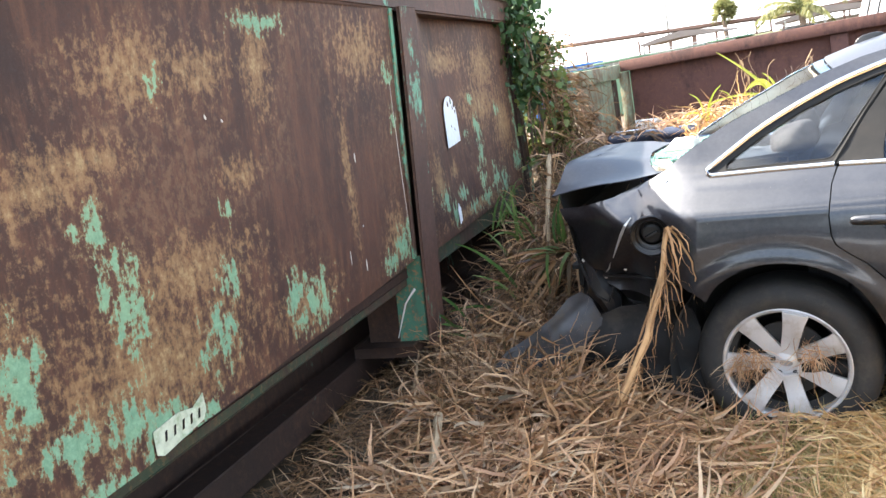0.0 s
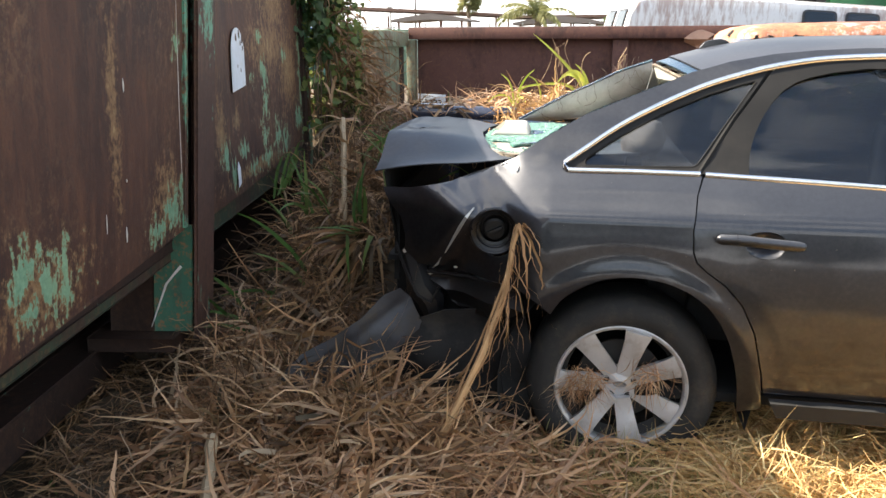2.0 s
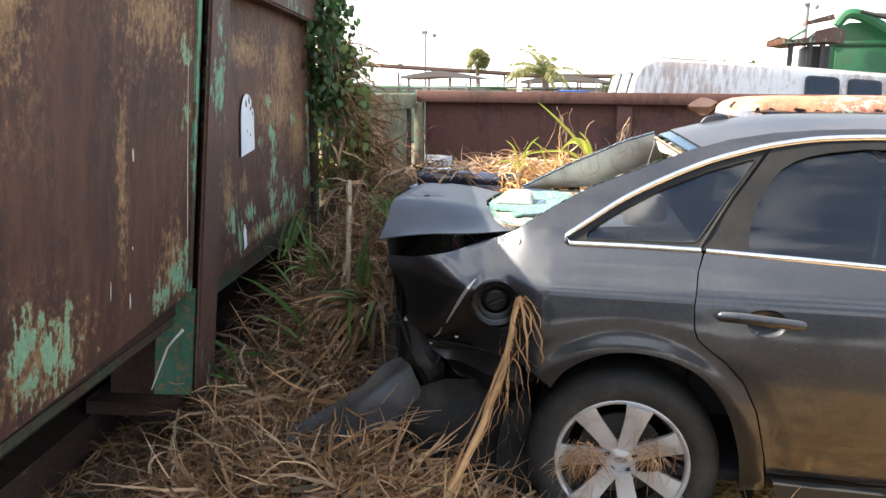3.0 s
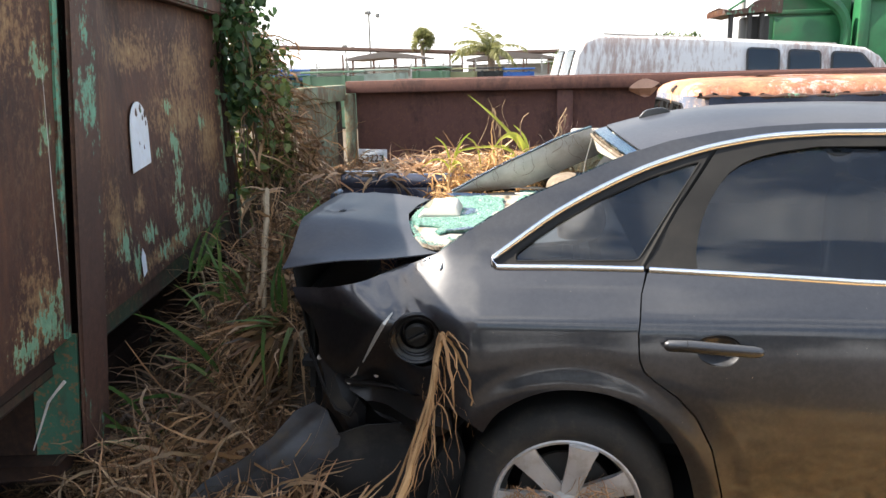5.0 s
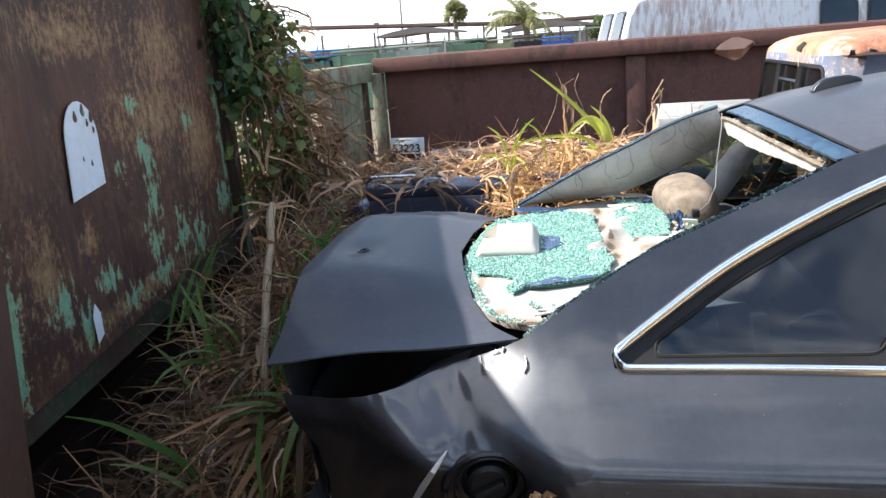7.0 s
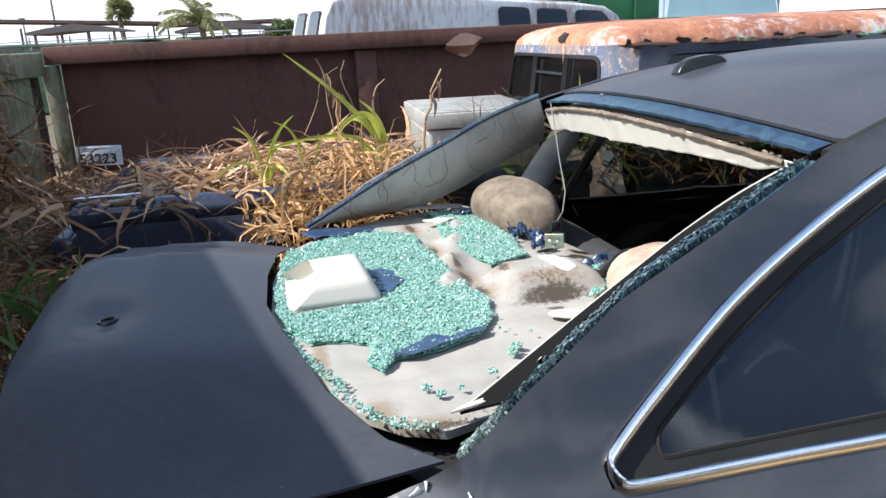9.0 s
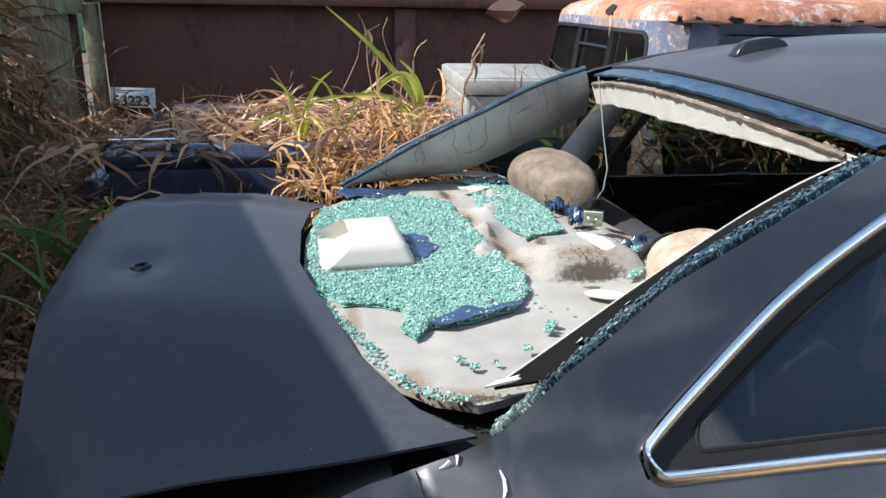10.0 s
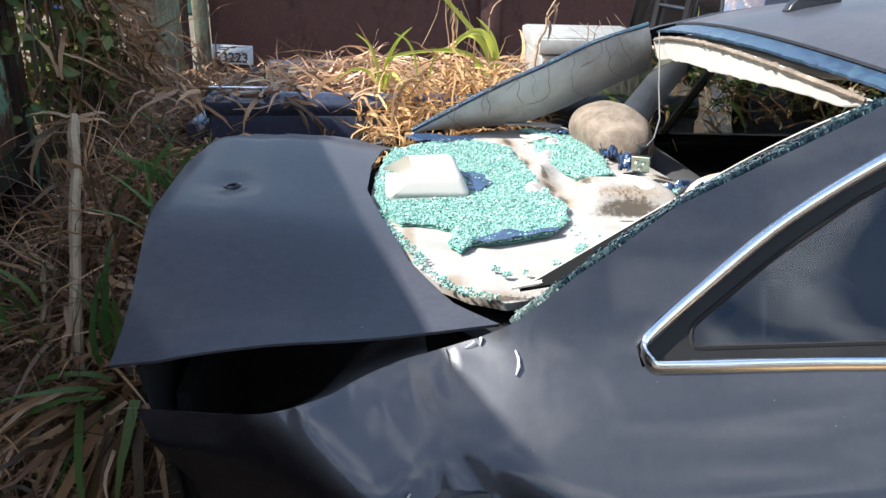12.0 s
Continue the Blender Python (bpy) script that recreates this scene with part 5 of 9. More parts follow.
def sedan():
    car = thing("sedan", "wrecked dark grey sedan with broken rear glass and a missing bumper", "car")
    roof_edge = [(0.19, 1.378), (0.233, 1.389), (0.319, 1.413), (0.461, 1.437), (0.6, 1.449), (0.76, 1.456), (1.2, 1.452), (1.6, 1.43), (1.95, 1.385), (2.25, 1.30)]
    glass_edge = [(-0.388, 1.10), (-0.30, 1.16), (-0.166, 1.236), (-0.031, 1.29), (0.10, 1.341)]
    chrome_top = [(1.95, 1.35), (1.6, 1.405), (1.2, 1.432), (0.854, 1.438), (0.733, 1.436), (0.60, 1.428), (0.46, 1.406), (0.36, 1.382), (0.238, 1.345), (0.099, 1.287), (-0.038, 1.217), (-0.150, 1.144), (-0.204, 1.108)]
    chrome_low = [(-0.233, 1.082), (-0.229, 1.063), (-0.20, 1.057), (0.0, 1.058), (0.222, 1.055)]
    gap_line = [(0.203, 1.0), (0.190, 0.9), (0.194, 0.83), (0.207, 0.797), (0.24, 0.768), (0.30, 0.725), (0.355, 0.665), (0.402, 0.57), (0.44, 0.42), (0.46, 0.29)]
    arch_in = [(0.385, 0.27), (0.368, 0.40), (0.325, 0.545), (0.25, 0.658), (0.139, 0.723), (0.013, 0.743), (-0.097, 0.726), (-0.20, 0.668), (-0.25, 0.60)]
    tail = [(-0.30, 0.64), (-0.36, 0.672), (-0.42, 0.688), (-0.55, 0.682), (-0.67, 0.678), (-0.70, 0.70), (-0.745, 0.70), (-0.80, 0.74), (-0.795, 0.80), (-0.81, 0.872), (-0.845, 0.915), (-0.872, 0.962)]
    shoulder = [(-0.878, 0.974), (-0.778, 0.978), (-0.62, 1.007), (-0.50, 1.049), (-0.43, 1.077), (-0.398, 1.094)]
    quarter = glass_edge + roof_edge + chrome_top + chrome_low + gap_line + flowing(arch_in, 4) + tail + shoulder
    filler = [(-0.450 + 0.082 * math.cos(a), 0.858 + 0.082 * math.sin(a)) for a in np.linspace(0, 2 * math.pi, 25)[:-1]]
    flank = sheet(quarter, near, 0.015, 0, [filler])
    soft = [v for v in flank.verts if -0.78 < v.co.x < -0.28 and 0.72 < v.co.z < 1.06 and not v.is_boundary]
    for _ in range(5):
        bmesh.ops.smooth_vert(flank, verts=soft, factor=0.5, use_axis_x=False, use_axis_y=True, use_axis_z=False)
    part("quarter_panel", thicken(flank, 0.006), PAINT, car)
    # folded-over edge with bare metal along the crease
    crease = [(-0.522, 0.938), (-0.546, 0.908), (-0.571, 0.867), (-0.600, 0.815), (-0.628, 0.765)]
    part("crease_scratch", swept(crease, [0.002, 0.006, 0.007, 0.005, 0.002], 0.5, 0.002, 6), plain("bare_scratched_metal", (0.5, 0.49, 0.47), 0.4, 0.6), car, "bare metal scratch along the fold")
    part("crease_scratch", swept([(-0.645, 0.745), (-0.660, 0.715), (-0.685, 0.69)], [0.001, 0.005, 0.002], 0.5, 0.002, 6), bpy.data.materials["bare_scratched_metal"], car)
    for p in ([(-0.386, 1.073), (-0.383, 1.066), (-0.383, 1.058), (-0.387, 1.050)], [(-0.447, 1.064), (-0.440, 1.067), (-0.434, 1.071)], [(-0.428, 1.070), (-0.427, 1.074), (-0.4265, 1.078)]):
        part("paint_chip", swept(p, [0.0012, 0.0030, 0.0046, 0.0022][:len(p)], 0.5, 0.003, 6), WHITE_PAINT, car)

    # rear door below the glass, and its black frame
    door = [(0.2275, 1.052)] + [(x + 0.0045, z + 0.0025) for x, z in gap_line[:9]] + [(0.458, 0.355), (1.22, 0.345), (1.27, 0.6), (1.27, 1.012), (0.80, 1.030), (0.5, 1.042)]
    pod = [(0.345, 0.872), (0.362, 0.897), (0.40, 0.906), (0.44, 0.904), (0.468, 0.888), (0.474, 0.868), (0.466, 0.838), (0.44, 0.82), (0.40, 0.818), (0.362, 0.835)]
    pod = rounded(pod, 2)
    d = part("rear_door", sheet(door, near, 0.03, 0.006, [pod]), PAINT, car)
    part("handle_cup", sheet(pod, lambda x, z: (x, side(x, z) + 0.001 + 0.026 * max(0.0, 1 - ((x - 0.41) / 0.066) ** 2 - ((z - 0.862) / 0.046) ** 2) ** 0.7, z), 0.008, 0.001), PAINT, d)
    part("handle_joint", swept([(0.318, 0.868), (0.3195, 0.868)], 0.0182, 0.8, 0.0302, 14), DEEP, d)
    part("door_handle", swept([(0.257, 0.868), (0.261, 0.868), (0.270, 0.869), (0.33, 0.868), (0.42, 0.861), (0.50, 0.856), (0.514, 0.8555), (0.521, 0.855), (0.524, 0.855)], [0.004, 0.011, 0.0165, 0.0175, 0.0175, 0.0165, 0.014, 0.009, 0.003], 0.8, 0.03, 14), PAINT, d, "dark grey door handle")
    inner = [(0.75, 1.393), (0.64, 1.38), (0.57, 1.365), (0.525, 1.349), (0.484, 1.323), (0.452, 1.289), (0.425, 1.251), (0.405, 1.215), (0.389, 1.179), (0.378, 1.14), (0.371, 1.10), (0.369, 1.062)]
    black_frame = [(0.222, 1.064), (0.331, 1.226), (0.452, 1.385), (0.53, 1.412), (0.62, 1.426), (0.75, 1.432), (1.2, 1.426), (1.35, 1.41), (1.30, 1.02), (1.24, 1.024), (1.22, 1.39)] + inner
    part("door_seal", swept([(0.212, 1.058), (0.328, 1.232), (0.45, 1.396)], 0.014, 0.6, -0.016, 6), DEEP, car)
    part("window_frame", sheet(black_frame, lambda x, z: tuple(Vector(near(x, z)) + Vector((0, 0.004, -0.003))), 0.04, 0.006), FRAME_GREY, d)
    pane = [(x - 0.004, z + 0.003) for x, z in inner[::-1]] + [(1.225, 1.393), (1.245, 1.02), (0.8, 1.036)]
    part("door_glass", sheet(pane, lambda x, z: tuple(Vector(near(x, z)) + Vector((0, 0.014, -0.009))), 0.05, 0.004), TINT, d, "dark tinted door glass")
    # fixed quarter light
    frame_o = [(-0.229, 1.062), (-0.233, 1.082), (-0.20, 1.117), (-0.147, 1.152), (-0.04, 1.220), (0.099, 1.29), (0.238, 1.348), (0.36, 1.385), (0.452, 1.405), (0.33, 1.237), (0.216, 1.060)]
    light = fillet([(-0.160, 1.079), (-0.155, 1.102), (-0.03, 1.181), (0.099, 1.249), (0.238, 1.308), (0.36, 1.345), (0.405, 1.356), (0.312, 1.23), (0.205, 1.082)], 0.018)
    part("quarter_light_frame", sheet(frame_o, lambda x, z: tuple(Vector(near(x, z)) + Vector((0, 0.005, -0.004))), 0.035, 0.006, [light]), FRAME_GREY, car)
    part("window_seal", swept([(x, z) for x, z in light] + [light[0]], 0.0045, 0.7, -0.008, 6), DEEP, car, "black rubber window seal")
    part("quarter_light", sheet([(x, z) for x, z in light], lambda x, z: tuple(Vector(near(x, z)) + Vector((0, 0.012, -0.008))), 0.05, 0.004), TINT, car, "dark tinted quarter window")
    # chrome surround
    rim = [(x, z - 0.010) for x, z in chrome_top[1:]]
    rim = flowing(rim) + [(-0.2093 + 0.015 * math.cos(a), 1.0763 + 0.015 * math.sin(a)) for a in np.linspace(radians(128), radians(268), 11)] + dense([(-0.20, 1.0612), (-0.15, 1.0612), (0.0, 1.0615), (0.216, 1.059)], 0.05, False)
    part("chrome_strip", swept(rim, 0.0112, 0.5, 0.002, 10), CHROME, car, "polished chrome window strip")
    part("chrome_strip", swept(dense([(0.232, 1.058), (0.512, 1.047), (0.79, 1.034), (1.27, 1.018)], 0.06, False), 0.0108, 0.5, 0.002, 10), CHROME, d)
    # sill
    part("sill", sheet([(0.50, 0.285), (1.5, 0.28), (2.45, 0.27), (2.45, 0.335), (1.5, 0.335), (0.475, 0.34)], lambda x, z: (x, side(x, z) - 0.012, z), 0.06, 0.03), plain("dull_black_sill", (0.012, 0.012, 0.012), 0.75), car, "black sill moulding")
    # wheel housing
    bm = bmesh.new()
    arc = [(0.43 * math.cos(a), 0.31 + 0.435 * math.sin(a)) for a in np.linspace(-0.25, math.pi + 0.25, 22)]
    for y0, y1 in ((-0.045, 0.36),):
        rows = [[bm.verts.new((x, y, z)) for x, z in arc] for y in (y0, y1)]
        for i in range(len(arc) - 1):
            bm.faces.new((rows[0][i], rows[0][i + 1], rows[1][i + 1], rows[1][i]))
        bm.faces.new(rows[1])
    bmesh.ops.recalc_face_normals(bm, faces=bm.faces)
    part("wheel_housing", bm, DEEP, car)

    # roof with antenna fin
    outline = [(0.175 + 0.05 * ((y - CY) / 0.5) ** 2, y) for y in np.linspace(0.31, 1.29, 12)] + [(x, 2 * CY - side_z(z) - 0.012) for x, z in roof_edge[1:8]] + [(1.95, 0.9), (1.95, 0.6)] + [(x, side_z(z) + 0.012) for x, z in roof_edge[7:0:-1]]
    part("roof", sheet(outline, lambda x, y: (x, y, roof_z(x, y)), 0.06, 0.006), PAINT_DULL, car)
    part("roof_ditch", tubed([(x, side_z(z) + 0.01, z - 0.010) for x, z in roof_edge[:9]], 0.009, 6), DEEP, car)
    fin = bmesh.new()
    prof = [(0.290, 0.0), (0.289, 0.008), (0.296, 0.018), (0.306, 0.026), (0.320, 0.029), (0.345, 0.028), (0.370, 0.025), (0.390, 0.017), (0.400, 0.009), (0.402, 0.0)]
    for k, (sy, sx) in enumerate(((-1, 1), (1, 1))):
        for x, z in prof:
            half = 0.028 * (1 - (z / 0.05) ** 1.3) * (0.5 + 0.5 * math.sin(math.pi * min(1, max(0.05, (x - 0.285) / 0.122))))
            fin.verts.new((x, 0.855 + sy * max(0.004, half), roof_z(x, 0.855) - 0.004 + z))
    fin.verts.ensure_lookup_table()
    nf = len(prof)
    fin.faces.new([fin.verts[q] for q in range(nf)])
    fin.faces.new([fin.verts[nf + q] for q in range(nf)][::-1])
    for q in range(nf):
        fin.faces.new((fin.verts[q], fin.verts[nf + q], fin.verts[nf + (q + 1) % nf], fin.verts[(q + 1) % nf]))
    bmesh.ops.recalc_face_normals(fin, faces=fin.faces)
    bmesh.ops.bevel(fin, geom=list(fin.edges), offset=0.003, segments=2, affect="EDGES", profile=0.5)
    part("antenna_fin", fin, DARK_PLASTIC, car, "shark-fin roof antenna")

    # boot lid
    lid = [(-0.40, 0.145), (-0.454, 0.22), (-0.513, 0.359), (-0.556, 0.528), (-0.584, 0.689), (-0.578, 0.878), (-0.560, 1.0), (-0.535, 1.14), (-0.50, 1.27), (-0.62, 1.33), (-0.90, 1.30), (-0.925, 1.10), (-0.952, 0.95), (-0.965, 0.84), (-0.945, 0.56), (-0.92, 0.30), (-0.914, 0.16), (-0.845, 0.145), (-0.71, 0.15), (-0.57, 0.15)]
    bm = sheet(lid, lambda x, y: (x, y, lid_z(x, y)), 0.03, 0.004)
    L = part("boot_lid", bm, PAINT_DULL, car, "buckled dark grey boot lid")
    back = [(0.16, 0.0), (1.28, 0.0), (1.24, 0.30), (0.22, 0.34)]
    edge_x = curve([0.16, 0.3, 0.56, 0.84, 0.95, 1.1, 1.3], [-0.913, -0.921, -0.946, -0.966, -0.953, -0.926, -0.902])
    # lid back coloured near black for the shade in the gap
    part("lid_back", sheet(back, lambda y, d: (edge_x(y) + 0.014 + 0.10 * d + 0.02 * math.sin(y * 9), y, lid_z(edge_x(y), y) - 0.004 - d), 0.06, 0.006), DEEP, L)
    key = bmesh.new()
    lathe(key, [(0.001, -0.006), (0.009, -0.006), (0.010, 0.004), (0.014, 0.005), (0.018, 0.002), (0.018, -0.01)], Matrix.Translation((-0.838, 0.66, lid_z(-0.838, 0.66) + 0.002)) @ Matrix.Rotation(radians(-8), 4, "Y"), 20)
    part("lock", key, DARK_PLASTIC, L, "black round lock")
    # trunk cavity under the lid, its shade put into a near-black colour
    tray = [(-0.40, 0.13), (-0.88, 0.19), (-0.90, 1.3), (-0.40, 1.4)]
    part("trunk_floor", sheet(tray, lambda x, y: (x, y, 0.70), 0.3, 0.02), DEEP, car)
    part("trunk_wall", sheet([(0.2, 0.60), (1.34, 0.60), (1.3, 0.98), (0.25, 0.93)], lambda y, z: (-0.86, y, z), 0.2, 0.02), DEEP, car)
    edge = flowing(shoulder, 4)

    def curl(u, v):
        """The top of the tail, rolled in under the lid."""
        x = -0.878 + 0.478 * u
        s = (0.24 - 0.19 * u) * v
        z = np.interp(x, [q[0] for q in edge], [q[1] for q in edge])
        return Vector(near(x, z)) + Vector((0, s, 0.003 * (1 - math.exp(-s / 0.010)) - (0.02 + 0.7 * (1 - smooth01((u - 0.30) / 0.35))) * s - 0.7 * s * s - 0.01 * u * v))
    part("rain_gutter", sheet([(0, 0), (0.80, 0), (0.80, 1), (0, 1)], curl, 0.03, 0.003), PAINT, car)

    # filler bowl and cap
    fm = Matrix.Translation((-0.450, side(-0.450, 0.858) + 0.014, 0.858)) @ Matrix.Rotation(radians(9), 4, "Z") @ Matrix.Rotation(radians(96), 4, "X")
    f = part("fuel_filler", lathe(bmesh.new(), [(0.001, -0.045), (0.045, -0.045), (0.052, -0.03), (0.062, -0.026), (0.066, -0.008), (0.074, -0.004), (0.081, 0.002), (0.083, -0.006), (0.083, -0.055), (0.001, -0.055)], fm, 36, True), DARK_PLASTIC, car, "black fuel filler with its flap missing")
    cap = lathe(bmesh.new(), [(0.001, -0.014), (0.033, -0.014), (0.040, -0.020), (0.041, -0.044)], fm, 28)
    box(cap, (-0.029, -0.007, -0.014), (0.029, 0.007, 0.002), 0.003, fm @ Matrix.Rotation(radians(25), 4, "Z"))
    part("fuel_cap", cap, plain("worn_black_cap", (0.008, 0.008, 0.008), 0.5), f)
    for rr, zz, tk in ((0.081, 0.002, 0.006), (0.062, -0.012, 0.004)):
        part("bowl_ring", tubed([fm @ Vector((rr * math.cos(a), rr * math.sin(a), zz)) for a in np.linspace(0, 2 * math.pi, 40)], tk, 6), DARK_PLASTIC, f)

    # where the bumper is gone: bracket, liner, hanging strip
    part("bumper_bracket", sheet([(-0.71, 0.675), (-0.36, 0.672), (-0.34, 0.60), (-0.42, 0.545), (-0.60, 0.53), (-0.64, 0.60), (-0.72, 0.63)], lambda x, z: (x, side(x, 0.66) + 0.025 + 0.02 * math.sin(z * 60), z), 0.03, 0.02), DARK_PLASTIC, car)
    part("bracket_rib", swept([(-0.71, 0.672), (-0.55, 0.668), (-0.36, 0.672)], 0.008, 1.0, -0.008, 6), DARK_PLASTIC, car)
    part("bracket_pocket", swept([(-0.58, 0.62), (-0.57, 0.565), (-0.54, 0.555), (-0.44, 0.56), (-0.42, 0.62)], 0.006, 1.0, -0.02, 6), DARK_PLASTIC, car)
    for i, (x, z) in enumerate(((-0.70, 0.66), (-0.735, 0.64), (-0.60, 0.70), (-0.76, 0.60), (-0.80, 0.735))):
        part("bolt", lathe(bmesh.new(), [(0.001, 0.006), (0.007, 0.006), (0.008, 0.0), (0.008, -0.02)], Matrix.Translation((x, side(x, z) + 0.004 - 0.01 * (i == 3), z)) @ Matrix.Rotation(radians(90), 4, "X"), 10), ALLOY, car)
    part("lamp_socket", tubed([(-0.80, 0.17, 0.74), (-0.76, 0.15, 0.68), (-0.74, 0.14, 0.60), (-0.70, 0.13, 0.55), (-0.69, 0.13, 0.46)], [0.02, 0.045, 0.06, 0.055, 0.03], 8), DARK_PLASTIC, car)
    part("loose_wiring", tubed([(-0.84, 0.16, 0.76), (-0.79, 0.11, 0.66), (-0.74, 0.08, 0.58), (-0.69, 0.07, 0.56), (-0.66, 0.08, 0.62)], 0.006, 6), DARK_PLASTIC, car)
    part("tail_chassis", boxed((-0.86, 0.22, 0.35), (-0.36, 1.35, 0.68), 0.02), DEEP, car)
    liner = rounded([(-0.36, 0.56), (-0.72, 0.54), (-0.86, 0.34), (-0.78, 0.14), (-0.42, 0.06), (-0.30, 0.12), (-0.31, 0.40)])
    part("splash_liner", sheet(liner, lambda x, z: (x, 0.06 + 0.02 * math.sin(x * 12) + 0.012 * math.sin(z * 30) + 0.02 * noise.noise((x * 7, z * 7, 5)), z), 0.04, 0.004), plain("dusty_black_liner", (0.011, 0.011, 0.012), 0.85, 0, 0.45, 9, 0.2, (0.035, 0.032, 0.028)), car)
    strip = [(-1.235, 0.285), (-1.195, 0.335), (-1.15, 0.378), (-1.05, 0.43), (-0.93, 0.515), (-0.86, 0.59), (-0.80, 0.615), (-0.765, 0.57), (-0.735, 0.51), (-0.70, 0.43), (-0.85, 0.33), (-1.0, 0.275), (-1.2, 0.235)]

    def hang(x, z):
        v = z - (0.50 + 0.78 * (x + 0.93))  # across the panel, from its upper edge
        y = -0.11 + 0.17 * smooth01((x + 1.22) / 0.5) + 0.45 * (z - 0.3) * smooth01((-0.95 - x) / 0.2)
        y += 0.012 * (smooth01((v + 0.085) / 0.03) - smooth01((v + 0.045) / 0.03)) + 0.014 * noise.noise((x * 6, z * 8, 3))
        return (x, y, z)
    part("hanging_bumper_strip", sheet(strip, hang, 0.012, 0.004), plain("grey_scuffed_plastic", (0.042, 0.045, 0.053), 0.5, 0, 0.5, 14, 0.2, (0.06, 0.05, 0.038)), car, "grey scuffed remnant of the bumper")

    # far flank
    far_quarter = [(x, z) for x, z in glass_edge[1:] + roof_edge] + [(x, z) for x, z in chrome_top] + [(-0.2, 1.05), (0.22, 1.04), (2.3, 1.0), (2.3, 0.3), (0.45, 0.28), (0.38, 0.45), (0.25, 0.66), (0.0, 0.74), (-0.25, 0.62), (-0.35, 0.5), (-0.8, 0.55), (-0.85, 0.95), (-0.45, 1.03)]
    part("far_flank", sheet(far_quarter, far, 0.06, 0.006), PAINT, car)
    far_glass = glass("weedy_side_glass", (0.24, 0.25, 0.21))
    filmed(far_glass, 0.10, (0.22, 0.21, 0.16))
    part("quarter_light", sheet([(-0.2, 1.0), (-0.04, 1.2), (0.24, 1.335), (0.44, 1.40), (0.50, 1.33), (0.38, 1.0)], lambda x, z: (x, far(x, z)[1] - 0.012, z), 0.06, 0.004), far_glass, car)
    part("door_pillar", tubed([far(0.33, 1.04), far(0.44, 1.41)], 0.014, 6), DARK_PLASTIC, car)
    part("front_door_glass", sheet([(1.245, 0.97), (1.245, 1.40), (1.62, 1.375), (2.28, 0.97)], lambda x, z: (x, far(x, z)[1] - 0.012, z), 0.08, 0.004), far_glass, car)
    part("door_glass", sheet([(0.38, 1.0), (0.5, 1.33), (0.75, 1.40), (1.235, 1.395), (1.243, 0.98)], lambda x, z: (x, far(x, z)[1] - 0.012, z), 0.08, 0.004), far_glass, car)

    # inside: shelf, trims, seats
    shelf = [(-0.57, 0.88), (-0.578, 0.69), (-0.55, 0.53), (-0.507, 0.36), (-0.47, 0.275), (-0.43, 0.23), (-0.38, 0.208), (-0.33, 0.222), (-0.20, 0.26), (-0.05, 0.30), (0.04, 0.33), (0.06, 0.55), (0.095, 0.70), (0.105, 0.80), (0.095, 0.92), (0.065, 1.03), (0.03, 1.12), (-0.03, 1.36), (-0.25, 1.33), (-0.42, 1.24), (-0.53, 1.10)]

    def shelf_top(x, y):
        z = 1.088 + 0.004 * noise.noise((x * 9, y * 9, 0)) + 0.041 * math.exp(-(((x + 0.072) / 0.092) ** 10 + ((y - 0.675) / 0.080) ** 10)) * (1 - 0.25 * smooth01((y - 0.68) / 0.1))
        w = x + 0.24 - 0.30 * (y - 0.75)
        return (x, y, z - 0.012 * smooth01((x - 0.05) / 0.06) + 0.016 * math.exp(-(w / 0.026) ** 2) * (1 + 0.35 * math.sin(y * 45)) * smooth01((y - 0.62) / 0.1))
    part("parcel_shelf", sheet(shelf, shelf_top, 0.016, 0.012), SHELF_FELT, car, "stained beige parcel shelf")
    r9 = random.Random(21)
    mv, mf = [], []
    for cx, cy, sx, sy, k, q in ((-0.09, 0.625, 0.04, 0.012, 700, 0.1), (-0.05, 0.66, 0.03, 0.02, 300, 0.5), (-0.175, 0.70, 0.012, 0.03, 350, -0.3), (-0.205, 0.80, 0.010, 0.05, 420, -0.2), (-0.225, 0.95, 0.009, 0.06, 380, -0.1), (-0.235, 1.10, 0.010, 0.06, 260, 0.0), (-0.33, 1.21, 0.06, 0.012, 260, 0.2), (-0.36, 0.228, 0.05, 0.006, 300, 0.25), (-0.46, 0.27, 0.02, 0.03, 120, 0.8), (-0.02, 0.50, 0.02, 0.02, 90, 0.0)):
        for _ in range(k // 4):
            u, w = r9.gauss(0, sx), r9.gauss(0, sy)
            x, y = cx + u * math.cos(q) - w * math.sin(q), cy + u * math.sin(q) + w * math.cos(q)
            if not inside((x, y), shelf):
                continue
            e, t0, b0 = r9.uniform(0.0005, 0.0016), r9.uniform(0, 6.28), len(mv)
            z = shelf_top(x, y)[2] + 0.0008
            mv += [(x + e * r9.uniform(0.6, 1.4) * math.cos(t0 + n5 * 1.257), y + e * r9.uniform(0.6, 1.4) * math.sin(t0 + n5 * 1.257), z + r9.uniform(0, 0.0006)) for n5 in range(5)]
            mf.append(tuple(range(b0, b0 + 5)))
    mesh_from("mould_specks", mv, mf, islands("mould_specks", [(0.10, 0.07, 0.045), (0.20, 0.145, 0.09), (0.05, 0.038, 0.026), (0.28, 0.21, 0.14)], 0.95), car, "brown and black mould specks", "", "stuff")
